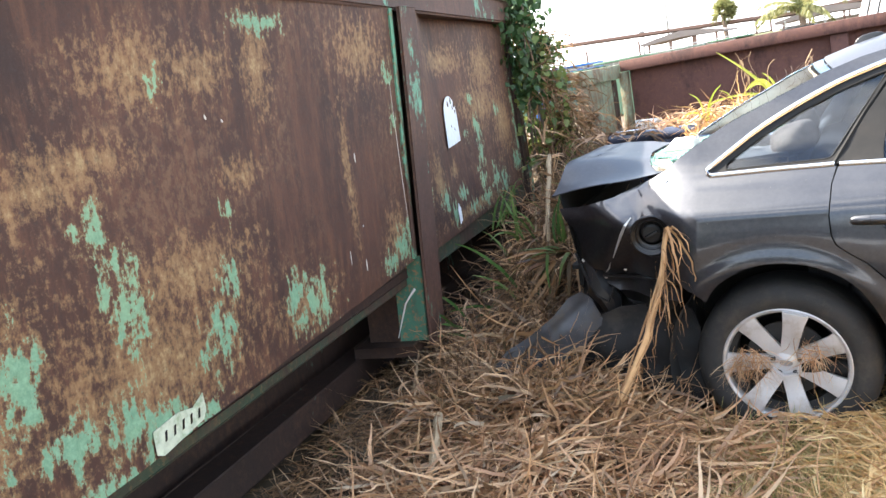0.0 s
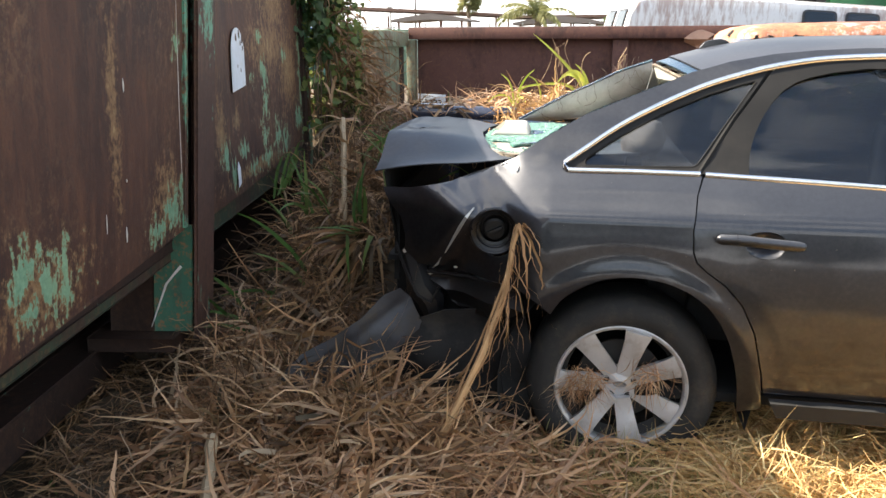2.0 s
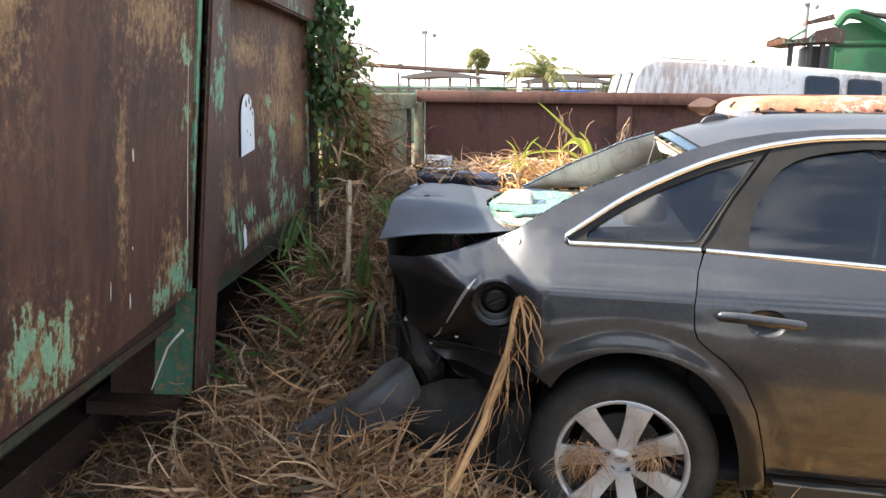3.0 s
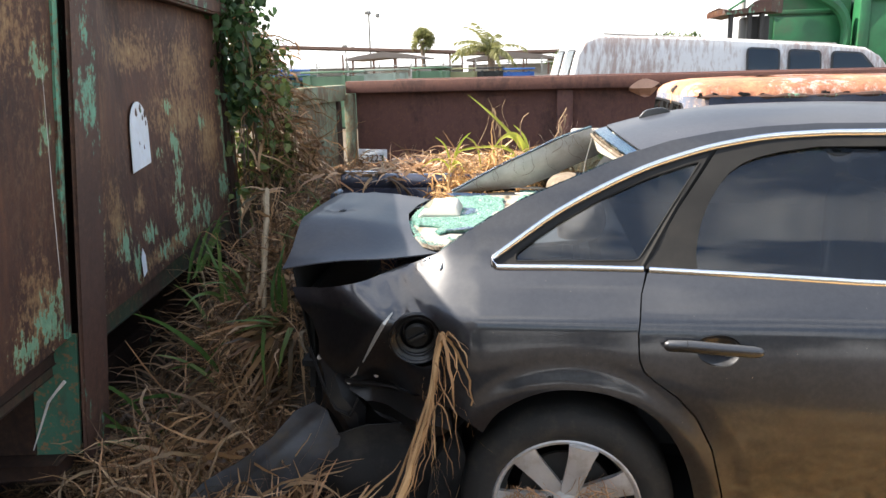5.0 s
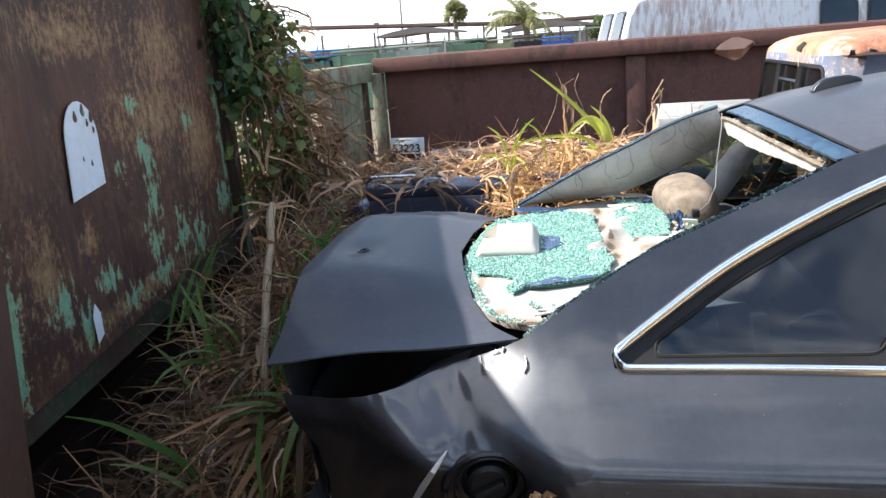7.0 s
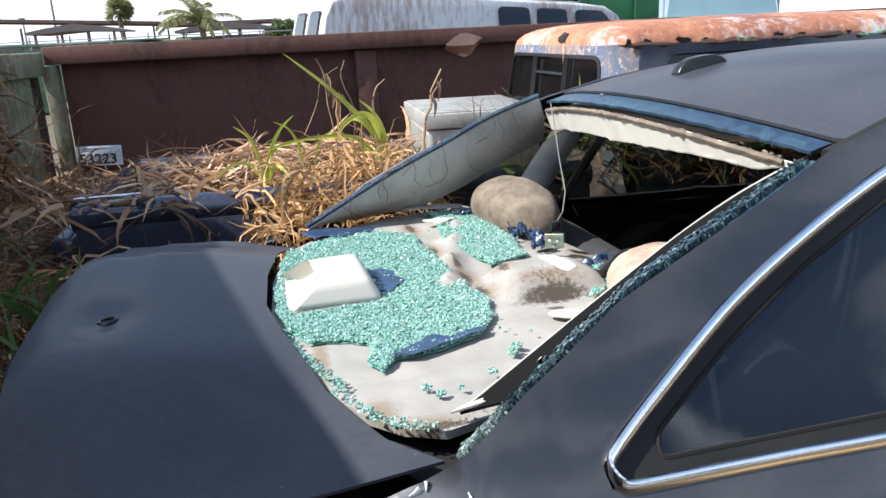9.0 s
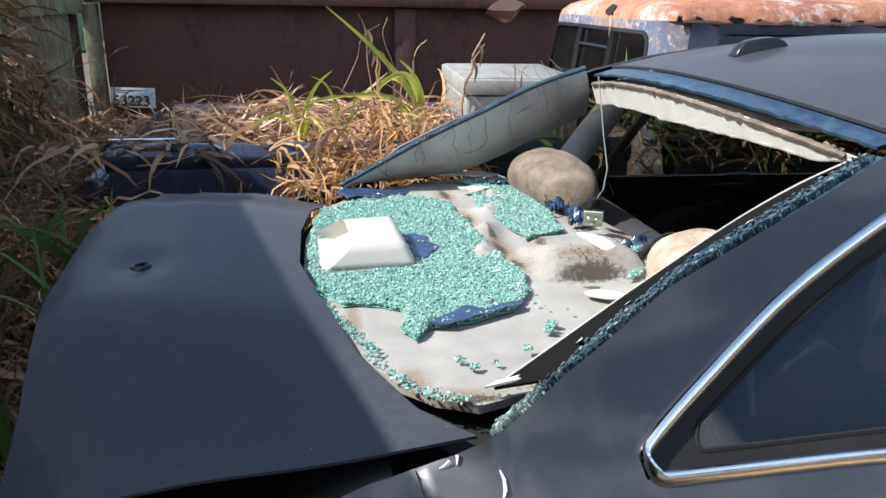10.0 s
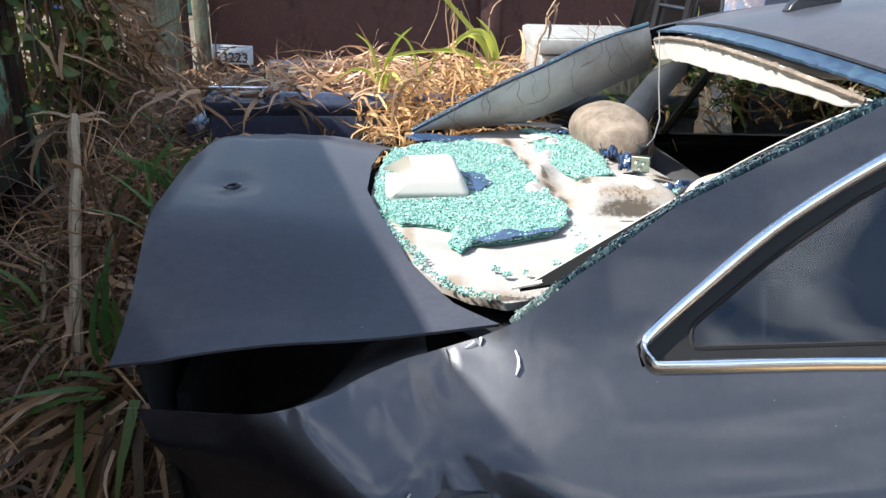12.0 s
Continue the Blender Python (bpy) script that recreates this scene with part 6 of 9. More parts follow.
    part("shelf_gutter", sheet([(-0.59, 1.0), (-0.60, 0.66), (-0.53, 0.33), (-0.42, 0.165), (-0.36, 0.165), (-0.02, 0.26), (0.0, 0.5), (-0.3, 1.3), (-0.52, 1.2)], lambda x, y: (x, y, 1.05), 0.1, 0.01), DEEP, car)
    trim = [(0.0, 0.0), (1.0, 0.0), (1.0, 1.0), (0.0, 1.0)]

    knots = (0.0, 0.2, 0.4, 0.6, 0.8, 1.0)

    def pillar_top(u):
        return Vector((np.interp(u, knots, (-0.478, -0.363, -0.243, -0.122, 0.0, 0.138)), 1.235 + 0.02 * u, np.interp(u, knots, (1.104, 1.165, 1.226, 1.279, 1.336, 1.381))))

    def far_pillar(u, v):
        a = pillar_top(u)
        b = Vector((np.interp(u, knots, (-0.435, -0.31, -0.165, -0.05, 0.05, 0.18)), 1.34, np.interp(u, knots, (1.092, 1.10, 1.112, 1.155, 1.205, 1.262))))
        return a.lerp(b, v) + Vector((0, -0.022, 0.004)) * math.sin(v * math.pi)
    part("pillar_trim", sheet(trim, far_pillar, 0.06, 0.006), TRIM, car, "grey plastic pillar trim")
    part("pillar_trim", sheet(trim, lambda u, v: Vector((0.27 + 0.09 * v, 1.40, 1.32)).lerp(Vector((0.04 + 0.10 * v, 1.415, 1.0)), u) + Vector((0, -0.02 * math.sin(v * math.pi), 0)), 0.1, 0.01), TRIM, car)

    def body_edge(u):
        x = -0.388 + 0.488 * u
        line = glass_edge + [(0.19, 1.378)]
        return Vector(near(x, np.interp(x, [q[0] for q in line], [q[1] for q in line])))

    def near_trim(u, v):
        x = -0.361 + 0.48 * u
        inner = Vector((x, np.interp(x, (-0.361, -0.272, -0.17, 0.006, 0.104, 0.15), (0.222, 0.249, 0.281, 0.330, 0.340, 0.338)), 1.103 + 0.459 * (x + 0.361)))
        return inner.lerp(body_edge(u) + Vector((0.010, 0.022, -0.012)), (1 - v) * smooth01(u / 0.2))
    black_trim = plain("black_pillar_trim", (0.006, 0.006, 0.006), 0.95)
    black_trim.node_tree.nodes["Principled BSDF"].inputs["Specular IOR Level"].default_value = 0.1
    part("pillar_trim", sheet(trim, near_trim, 0.12, 0.004), black_trim, car)
    part("pillar_edge", tubed(flowing([near_trim(u, 1.0) for u in np.linspace(0.0, 0.96, 8)] + [(0.165, 0.336, 1.344), (0.200, 0.338, 1.356), (0.218, 0.352, 1.362), (0.216, 0.375, 1.364), (0.200, 0.41, 1.362)], 4), 0.0014, 6), WHITE_PLASTIC, car, "white pillar trim edge")
    for u in (0.22, 0.36, 0.50, 0.62, 0.74):
        a, o = near_trim(u, 0.55), near_trim(u + 0.012, 0.62)
        part("trim_clip", prism([a + Vector((0, 0, 0.003)), o + Vector((0.002, 0, 0.003)), o.lerp(body_edge(u), 0.45) + Vector((0, 0, 0.012))], (0.0015, 0, 0.0006)), WHITE_PLASTIC, car, "white plastic clip")
    part("trim_tab", prism([near_trim(0.0, 1.0) + Vector(q) for q in ((-0.012, -0.004, 0.001), (0.004, 0.004, 0.003), (0.062, -0.006, 0.022), (0.060, -0.016, 0.020))], (0, 0, 0.003)), WHITE_PLASTIC, car, "white end of the pillar trim")
    part("rear_wall", sheet([(0.2, 0.5), (1.45, 0.5), (1.4, 1.07), (0.3, 1.07)], lambda y, z: (0.075 - 0.1 * (z - 1.07), y, z), 0.2, 0.03), SEAT, car)
    part("seat_back", boxed((0.10, 0.22, 0.5), (0.24, 1.42, 1.06), 0.05, Matrix.Translation((0, 0, 0))), SEAT, car)
    part("seat_base", boxed((0.22, 0.22, 0.40), (0.75, 1.42, 0.60), 0.06), SEAT, car)
    part("cabin_floor", boxed((0.05, 0.02, 0.27), (2.4, 1.58, 0.31), 0.01), DEEP, car)
    for y in (0.28, 0.98):
        part("front_seat", boxed((1.18, y, 0.35), (1.36, y + 0.48, 1.12), 0.07), SEAT, car)
        part("headrest", boxed((1.22, y + 0.12, 1.15), (1.32, y + 0.36, 1.33), 0.05), SEAT, car)
    # rear headrests
    for x, y, rot, sx, col in ((0.03, 1.15, 8, 0.31, FABRIC), (0.06, 0.475, -12, 0.29, FABRIC_PALE)):
        bm = bmesh.new()
        bmesh.ops.create_icosphere(bm, subdivisions=4, radius=1)
        for v in bm.verts:
            c = v.co
            for i in range(3):
                c[i] = math.copysign(abs(c[i]) ** 0.72, c[i])
            c.z = c.z if c.z > 0 else c.z * 0.9
            v.co = Vector((c.x * 0.078, c.y * sx * 0.53 * (1.0 - 0.2 * max(0, c.z)), c.z * (0.076 if y > 1 else 0.068)))
            v.co += Vector((noise.noise(v.co * 18), noise.noise(v.co * 18 + Vector((3, 0, 0))), noise.noise(v.co * 18 + Vector((0, 5, 0))))) * 0.006
        bmesh.ops.transform(bm, matrix=Matrix.Translation((x, y, 1.118)) @ Matrix.Rotation(radians(rot), 4, "Z") @ Matrix.Rotation(radians(-14), 4, "Y"), verts=bm.verts)
        part("headrest", bm, col, car, "mould-stained headrest", smooth=80)
    # remains of the rear glass round the opening
    def ragged(n, a, b, wide, seed):
        """Small crackled pieces left along an edge from a to b; wide: the way they reach into the opening."""
        r = random.Random(seed)
        bm = bmesh.new()
        a, b, wide = Vector(a), Vector(b), Vector(wide)
        k = (b - a).normalized()
        nrm = k.cross(wide).normalized()
        for i in range(n):
            t, s = r.random(), abs(r.gauss(0, 0.5)) ** 1.3
            if s > 1:
                continue
            c = a.lerp(b, t) + wide * s + nrm * r.uniform(-0.002, 0.002)
            q = r.uniform(0, 6.28)
            e = r.uniform(0.0015, 0.0048)
            up = nrm * (1 if nrm.z > 0 else -1)
            c = c + up * abs(r.gauss(0, 0.0016))
            ring = [c + (k * math.cos(q + j * 1.5708) + wide.normalized() * math.sin(q + j * 1.5708)) * e * r.uniform(0.7, 1.3) for j in range(4)]
            top = [bm.verts.new(p + nrm * 0.0025) for p in ring]
            low = [bm.verts.new(p - nrm * 0.0025) for p in ring]
            bm.faces.new(top)
            bm.faces.new(low[::-1])
            for j in range(4):
                bm.faces.new((top[j], low[j], low[(j + 1) % 4], top[(j + 1) % 4]))
        bmesh.ops.recalc_face_normals(bm, faces=bm.faces)
        return bm
    BLUE_GLASS, gn, gl, gb = mat("blue_green_glass_rim", (0.1, 0.2, 0.19), 0.14)
    geo = gn.new("ShaderNodeNewGeometry")
    gl.new(ramp(gn, gl, geo.outputs["Random Per Island"], [(0.0, (0.008, 0.015, 0.026)), (0.55, (0.020, 0.040, 0.056)), (0.85, (0.05, 0.095, 0.105)), (1.0, (0.20, 0.30, 0.30))]), gb.inputs["Base Color"])
    gb.inputs["Transmission Weight"].default_value = 0.25
    top_l, top_r = (0.165, 1.265, 1.392), (0.215, 0.315, 1.388)
    g = part("glass_rim", sheet([(y, w) for y, w in [(1.27, 0.0), (0.31, 0.0)]] + [(y, 0.048 - 0.014 * (1.27 - y) + 0.004 * noise.noise((y * 30, 0, 0)) + 0.003 * noise.noise((y * 90, 0, 0))) for y in np.linspace(0.31, 1.27, 90)], lambda y, w: (0.172 + 0.05 * ((y - CY) / 0.5) ** 2 - w, y, roof_z(0.172 + 0.05 * ((y - CY) / 0.5) ** 2 - w, y) - 0.006), 0.03, 0.005), plain("dark_blue_frit", (0.022, 0.045, 0.085), 0.3, 0, 0.5, 45, 0.5, (0.05, 0.11, 0.13)), car, "ragged dark blue glass left under the roof edge")
    def liner(y, w):
        return Vector((0.118 + (0.045 + 0.04 * (y < CY)) * ((y - CY) / 0.5) ** 2 + 0.35 * w, y, roof_z(0.14, y) - 0.020 - w))

    def hem(y):
        return (0.4 + 0.6 * smooth01((y - 0.36) / 0.5)) * (0.060 - 0.016 * (y - 0.35) + 0.004 * noise.noise((y * 14, 0, 0)) + 0.003 * noise.noise((y * 50, 0, 0))) * smooth01((y - 0.33) / 0.10) + 0.004
    ys = np.linspace(0.345, 1.235, 70)
    part("headliner", sheet([(1.235, 0.0), (0.345, 0.0)] + [(y, hem(y)) for y in ys], liner, 0.02, 0.003), HEADLINER, car, "torn pale headliner edge")
    part("headliner_hem", tubed([liner(y, hem(y)) for y in ys], [0.0035 + 0.002 * noise.noise((y * 40, 1, 0)) for y in ys], 6), WHITE_PLASTIC, car, "white torn lining edge")
    part("foam_edge", tubed([liner(y, 0.004) + Vector((-0.004, 0, 0.002 * noise.noise((y * 60, 2, 0)))) for y in np.linspace(0.36, 1.225, 90)], [0.005 + 0.004 * noise.noise((y * 70, 5, 0)) for y in np.linspace(0.36, 1.225, 90)], 6), FABRIC, car, "crumbling brown foam")
    part("foam_crumbs", ragged(420, liner(1.22, 0.0), liner(0.37, 0.0), (0.003, 0, -0.008), 4), FABRIC, car, kind="stuff")
    part("headliner_panel", sheet([(0.25, 0.41), (0.19, 0.50), (0.17, 0.70), (0.17, 1.25), (1.9, 1.25), (1.9, 0.37)], lambda x, y: (x, y, roof_z(x, y) - 0.035), 0.15, 0.01), HEADLINER, car)
    strip_o = [(0.0, 0.0), (1.14, 0.0), (1.14, 0.9)] + [(u, 1.0 + 0.22 * math.sin(u * 60) + 0.18 * math.sin(u * 143 + 1)) for u in np.linspace(1.12, 0.02, 56)] + [(0.0, 0.9)]

    def side_strip(u, v):
        return body_edge(u) + Vector((0.010, 0.020 + 0.030 * u, -0.001 - 0.010 * u)) * (0.12 + 0.88 * v) + Vector((0, 0, -0.004 + 0.003 * noise.noise((u * 40, v * 3, 0))))
    part("glass_rim", sheet(strip_o, side_strip, 0.03, 0.004), bpy.data.materials["dark_blue_frit"], car)
    PALE_CRUMB, pn, pl, pb = mat("pale_crackled_glass", (0.2, 0.3, 0.28), 0.2)
    pg = pn.new("ShaderNodeNewGeometry")
    pl.new(ramp(pn, pl, pg.outputs["Random Per Island"], [(0.0, (0.03, 0.048, 0.046)), (0.5, (0.09, 0.13, 0.12)), (0.85, (0.20, 0.26, 0.24)), (1.0, (0.42, 0.5, 0.47))]), pb.inputs["Base Color"])
    for k in range(5):
        u0, u1 = (0.0, 0.10, 0.28, 0.52, 0.76)[k], (0.12, 0.28, 0.52, 0.76, 1.12)[k]
        part("glass_fringe", ragged(700 if k < 2 else 1100, side_strip(u0, 0.3) + Vector((0, 0, 0.003)), side_strip(u1, 0.3) + Vector((0, 0, 0.003)), (0.007, 0.016 + 0.004 * k, -0.001 * k), 8 + k), PALE_CRUMB if k < 1 else BLUE_GLASS, car, kind="stuff")
    part("far_seal", tubed(flowing([pillar_top(u) + Vector((0, -0.002, 0.006)) for u in knots], 5), 0.006, 6), bpy.data.materials["dark_blue_frit"], car)

    # front end, out of the clip's sight
    front = [(1.285, 0.345), (1.285, 1.008), (2.25, 0.985), (2.32, 0.9), (2.35, 0.345)]
    part("front_door", sheet(front, near, 0.08, 0.006), PAINT, car)
    part("front_glass", sheet([(1.31, 1.03), (1.31, 1.39), (1.6, 1.365), (2.2, 1.01)], lambda x, z: tuple(Vector(near(x, z)) + Vector((0, 0.012, -0.008))), 0.08, 0.004), TINT, car)
    wing = [(2.36, 0.345), (2.33, 0.9), (2.27, 0.975), (3.4, 0.92), (3.95, 0.80), (3.98, 0.4), (3.36, 0.3)] + [(2.9 + 0.44 * math.cos(a), 0.31 + 0.44 * math.sin(a)) for a in np.linspace(0.1, math.pi - 0.1, 14)] + [(2.45, 0.3)]
    part("front_wing", sheet(wing, near, 0.08, 0.006), PAINT, car)
    part("front_wing", sheet(wing, far, 0.08, 0.006), PAINT, car)
    part("bonnet", sheet([(2.25, 0.03), (3.4, 0.06), (3.95, 0.16), (3.95, 1.44), (3.4, 1.54), (2.25, 1.57)], lambda x, y: (x, y, 0.985 - 0.05 * ((y - CY) / 0.8) ** 2 - 0.16 * smooth01((x - 2.3) / 1.9)), 0.12, 0.006), PAINT, car)
    part("windscreen", sheet([(0.12, 0.0), (1.48, 0.0), (1.22, 1.0), (0.38, 1.0)], lambda y, t: (2.3 - 0.36 * t, y, 0.99 + 0.425 * t), 0.15, 0.005), TINT, car)
    part("front_bumper", boxed((3.86, 0.0, 0.25), (4.02, 1.6, 0.78), 0.05), PAINT, car)
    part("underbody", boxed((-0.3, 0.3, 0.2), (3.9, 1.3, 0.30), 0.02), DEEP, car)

    # wheels
    for wx, wy, flip in ((0.0, 0.0, 0), (2.9, -0.02, 0), (0.0, 1.6, 180), (2.9, 1.62, 180)):
        wm = Matrix.Translation((wx, wy, 0.31)) @ Matrix.Rotation(radians(flip), 4, "Z") @ Matrix.Rotation(radians(90), 4, "X")
        w = part("wheel", lathe(bmesh.new(), [(0.225, -0.01), (0.222, -0.05), (0.19, -0.07), (0.19, -0.18), (0.225, -0.2)], wm, 48, True), DARK_STEEL, car)
        tyre = [(0.222, -0.012), (0.232, 0.004), (0.255, 0.014), (0.285, 0.014), (0.312, 0.0), (0.328, -0.02), (0.333, -0.05), (0.333, -0.17), (0.325, -0.2), (0.29, -0.225), (0.225, -0.205)]
        part("tyre", lathe(bmesh.new(), tyre, wm, 56, True), RUBBER, w)
        rim = part("rim", lathe(bmesh.new(), [(0.212, -0.012), (0.218, 0.003), (0.227, 0.007), (0.2325, 0.002), (0.2325, -0.012), (0.222, -0.05)], wm, 56, True), ALLOY, w, "dusty seven-spoke alloy rim")
        for k in range(7):
            sm = wm @ Matrix.Rotation(radians(25 + k * 360 / 7), 4, "Z")
            o = [(0.045, -0.026), (0.075, -0.029), (0.12, -0.031), (0.18, -0.036), (0.216, -0.043), (0.216, 0.043), (0.18, 0.036), (0.12, 0.031), (0.075, 0.029), (0.045, 0.026)]
            bm = sheet(o, lambda a, b: sm @ Vector((a, b, -0.026 + 0.022 * smooth01((a - 0.06) / 0.16) - 1.5 * b * b)), 0.02, 0.022)
            part("spoke", bm, ALLOY, rim, smooth=30)
        part("hub", lathe(bmesh.new(), [(0.001, -0.022), (0.028, -0.022), (0.034, -0.027), (0.062, -0.031), (0.066, -0.05)], wm, 32), ALLOY, rim)
        em = wm @ Matrix.Translation((0, 0, -0.0215)) @ Matrix.Diagonal((1.5, 0.72, 1, 1))
        part("hub_emblem", lathe(bmesh.new(), [(0.001, 0.001), (0.0125, 0.001), (0.0145, 0.003), (0.016, 0.0), (0.016, -0.006)], em, 24), plain("worn_emblem", (0.3, 0.3, 0.31), 0.4, 0.5) if wx == 0 and flip == 0 else bpy.data.materials["worn_emblem"], rim)
        for k in range(5):
            lm = wm @ Matrix.Rotation(radians(90 + 72 * k), 4, "Z") @ Matrix.Translation((0.053, 0, -0.03))
            part("lug_nut", lathe(bmesh.new(), [(0.001, 0.008), (0.007, 0.008), (0.0075, 0.001), (0.0135, 0.004), (0.0145, -0.006)], lm, 10), DARK_PLASTIC, rim)
        part("brake_disc", lathe(bmesh.new(), [(0.04, -0.075), (0.15, -0.075), (0.15, -0.09), (0.04, -0.09)], wm, 32, True), DARK_STEEL, w)
    return car


sedan()


# ---- things on the parcel shelf ----
def lamp_housing():
    h = thing("brake_lamp_housing", "white plastic brake lamp housing lying on broken glass", "car part")
    # a wedge with a sloping top and a wide recessed mouth facing the boot
    N, R, G, F = Vector((-0.545, 0.65, 1.099)), Vector((-0.377, 0.66, 1.099)), Vector((-0.388, 0.88, 1.099)), Vector((-0.562, 0.874, 1.099))
    T1, T2, T3, T4 = Vector((-0.490, 0.672, 1.142)), Vector((-0.400, 0.690, 1.140)), Vector((-0.405, 0.83, 1.150)), Vector((-0.500, 0.815, 1.150))
    bm = bmesh.new()
    n, r, g, f, t1, t2, t3, t4 = (bm.verts.new(p) for p in (N, R, G, F, T1, T2, T3, T4))
    bm.faces.new((t1, t2, t3, t4))
    bm.faces.new((f, g, r, n))
    bm.faces.new((n, r, t2, t1))
    bm.faces.new((r, g, t3, t2))
    bm.faces.new((g, f, t4, t3))
    mouth = bm.faces.new((f, n, t1, t4))
    bmesh.ops.recalc_face_normals(bm, faces=bm.faces)
    outer = [e for e in bm.edges if mouth not in e.link_faces]
    bmesh.ops.inset_individual(bm, faces=[mouth], thickness=0.006, depth=-0.03)
    bmesh.ops.bevel(bm, geom=[e for e in outer if e.is_valid], offset=0.016, segments=5, affect="EDGES", profile=0.5)
    part("shell", bm, WHITE_PLASTIC, h)
    part("bulb_hole", lathe(bmesh.new(), [(0.001, 0.001), (0.006, 0.001), (0.007, -0.004)], Matrix.Translation((-0.476, 0.72, 1.125)) @ Matrix.Rotation(radians(-45), 4, "Y"), 12), DARK_PLASTIC, h)
    part("base_rim", tubed([(-0.545, 0.657, 1.099), (-0.46, 0.663, 1.099), (-0.376, 0.67, 1.099)], 0.004, 6), BEIGE, h)


lamp_housing()


def broken_glass():
    """Crumbs of safety glass in drifts over the shelf."""
    drifts = [
        [(-0.56, 0.88), (-0.572, 0.70), (-0.545, 0.565), (-0.522, 0.52), (-0.496, 0.523), (-0.43, 0.495), (-0.445, 0.422), (-0.429, 0.387), (-0.405, 0.417), (-0.331, 0.434), (-0.26, 0.466), (-0.226, 0.515), (-0.203, 0.619), (-0.219, 0.691), (-0.238, 0.975), (-0.235, 1.083), (-0.304, 1.153), (-0.40, 1.17), (-0.53, 1.06)],
        [(-0.176, 1.30), (-0.08, 1.30), (-0.038, 1.217), (-0.033, 0.974), (-0.046, 0.851), (-0.132, 0.807), (-0.157, 0.914), (-0.183, 1.048), (-0.147, 1.23)],
        [(0.021, 0.733), (0.066, 0.727), (0.033, 0.636), (-0.010, 0.565), (-0.035, 0.555), (0.005, 0.64)],
        [(-0.56, 0.60), (-0.52, 0.45), (-0.48, 0.33), (-0.50, 0.33), (-0.54, 0.46), (-0.575, 0.60)],
        [(-0.50, 0.36), (-0.44, 0.25), (-0.38, 0.20), (-0.40, 0.19), (-0.45, 0.22), (-0.51, 0.34)],
    ]
    drifts += [[(x + a * math.cos(t), y + a * math.sin(t)) for t in np.linspace(0, 5.6, 8)] for x, y, a in ((-0.236, 0.378, 0.011), (-0.225, 0.40, 0.008), (-0.278, 0.326, 0.007), (-0.375, 0.285, 0.007), (-0.385, 0.308, 0.005), (-0.337, 0.291, 0.005))]
    drifts = [[(x + 0.012 * noise.noise((x * 23, y * 23, 1)), y + 0.012 * noise.noise((x * 23, y * 23, 5))) for x, y in dense(d, 0.015)] for d in drifts]
    shelf = [(-0.575, 0.88), (-0.58, 0.69), (-0.555, 0.53), (-0.51, 0.37), (-0.46, 0.25), (-0.36, 0.20), (-0.20, 0.28), (0.05, 0.36), (0.06, 0.72), (0.03, 1.02), (-0.04, 1.32), (-0.30, 1.28), (-0.53, 1.10)]
    r = random.Random(3)
    vs, fs = [], []
    count = 0
    while count < 46000:
        x, y = r.uniform(-0.58, 0.06), r.uniform(0.18, 1.32)
        hit = any(inside((x, y), d) for d in drifts[:3] + drifts[5:]) or (r.random() < 0.14 and any(inside((x, y), d) for d in drifts[3:5]))
        if -0.55 < x < -0.39 and 0.67 < y < 0.85:
            continue
        if not hit and (r.random() > 0.0012 or not inside((x, y), shelf) or noise.noise((x * 7, y * 7, 9)) < 0.1):
            continue
        count += 1
        e = r.uniform(0.0009, 0.0023)
        rot = Euler((r.gauss(0, 0.38), r.gauss(0, 0.38), r.uniform(0, 6.3))).to_matrix()
        c = Vector((x, y, 1.0955 + (0.0015 + 0.0015 * noise.noise((x * 40, y * 40, 3))) + abs(r.gauss(0, 0.002))))
        k = len(vs)
        for sx, sy, sz in ((-1, -1, -1), (1, -1, -1), (1, 1, -1), (-1, 1, -1), (-1, -1, 1), (1, -1, 1), (1, 1, 1), (-1, 1, 1)):
            vs.append(c + rot @ Vector((sx * e * r.uniform(0.7, 1.2), sy * e * r.uniform(0.7, 1.2), sz * 0.0016)))
        fs += [(k, k + 3, k + 2, k + 1), (k + 4, k + 5, k + 6, k + 7), (k, k + 1, k + 5, k + 4), (k + 1, k + 2, k + 6, k + 5), (k + 2, k + 3, k + 7, k + 6), (k + 3, k, k + 4, k + 7)]
    for d in drifts[:2]:
        part("crazed_glass", sheet(d, lambda x, y: (x, y, 1.0935 + 0.0006 * noise.noise((x * 30, y * 30, 0))), 0.03, 0.0008), plain("crazed_green_sheet", (0.20, 0.50, 0.43), 0.2, 0, 0.5, 60, 0.6), None, "crazed sheet of green safety glass", "stuff")
    m, n, l, b = mat("glass_crumb", (0.28, 0.72, 0.60), 0.12)
    g = n.new("ShaderNodeNewGeometry")
    l.new(ramp(n, l, g.outputs["Random Per Island"], [(0.0, (0.20, 0.43, 0.37)), (0.3, (0.29, 0.54, 0.465)), (0.7, (0.38, 0.63, 0.55)), (0.92, (0.52, 0.75, 0.675)), (1.0, (0.80, 0.92, 0.88))]), b.inputs["Base Color"])
    b.inputs["Transmission Weight"].default_value = 0.4
    mesh_from("broken_glass", np.array(vs), np.array(fs), m, None, "crumbled green safety glass scattered on the shelf", "broken glass", "stuff", False)


broken_glass()


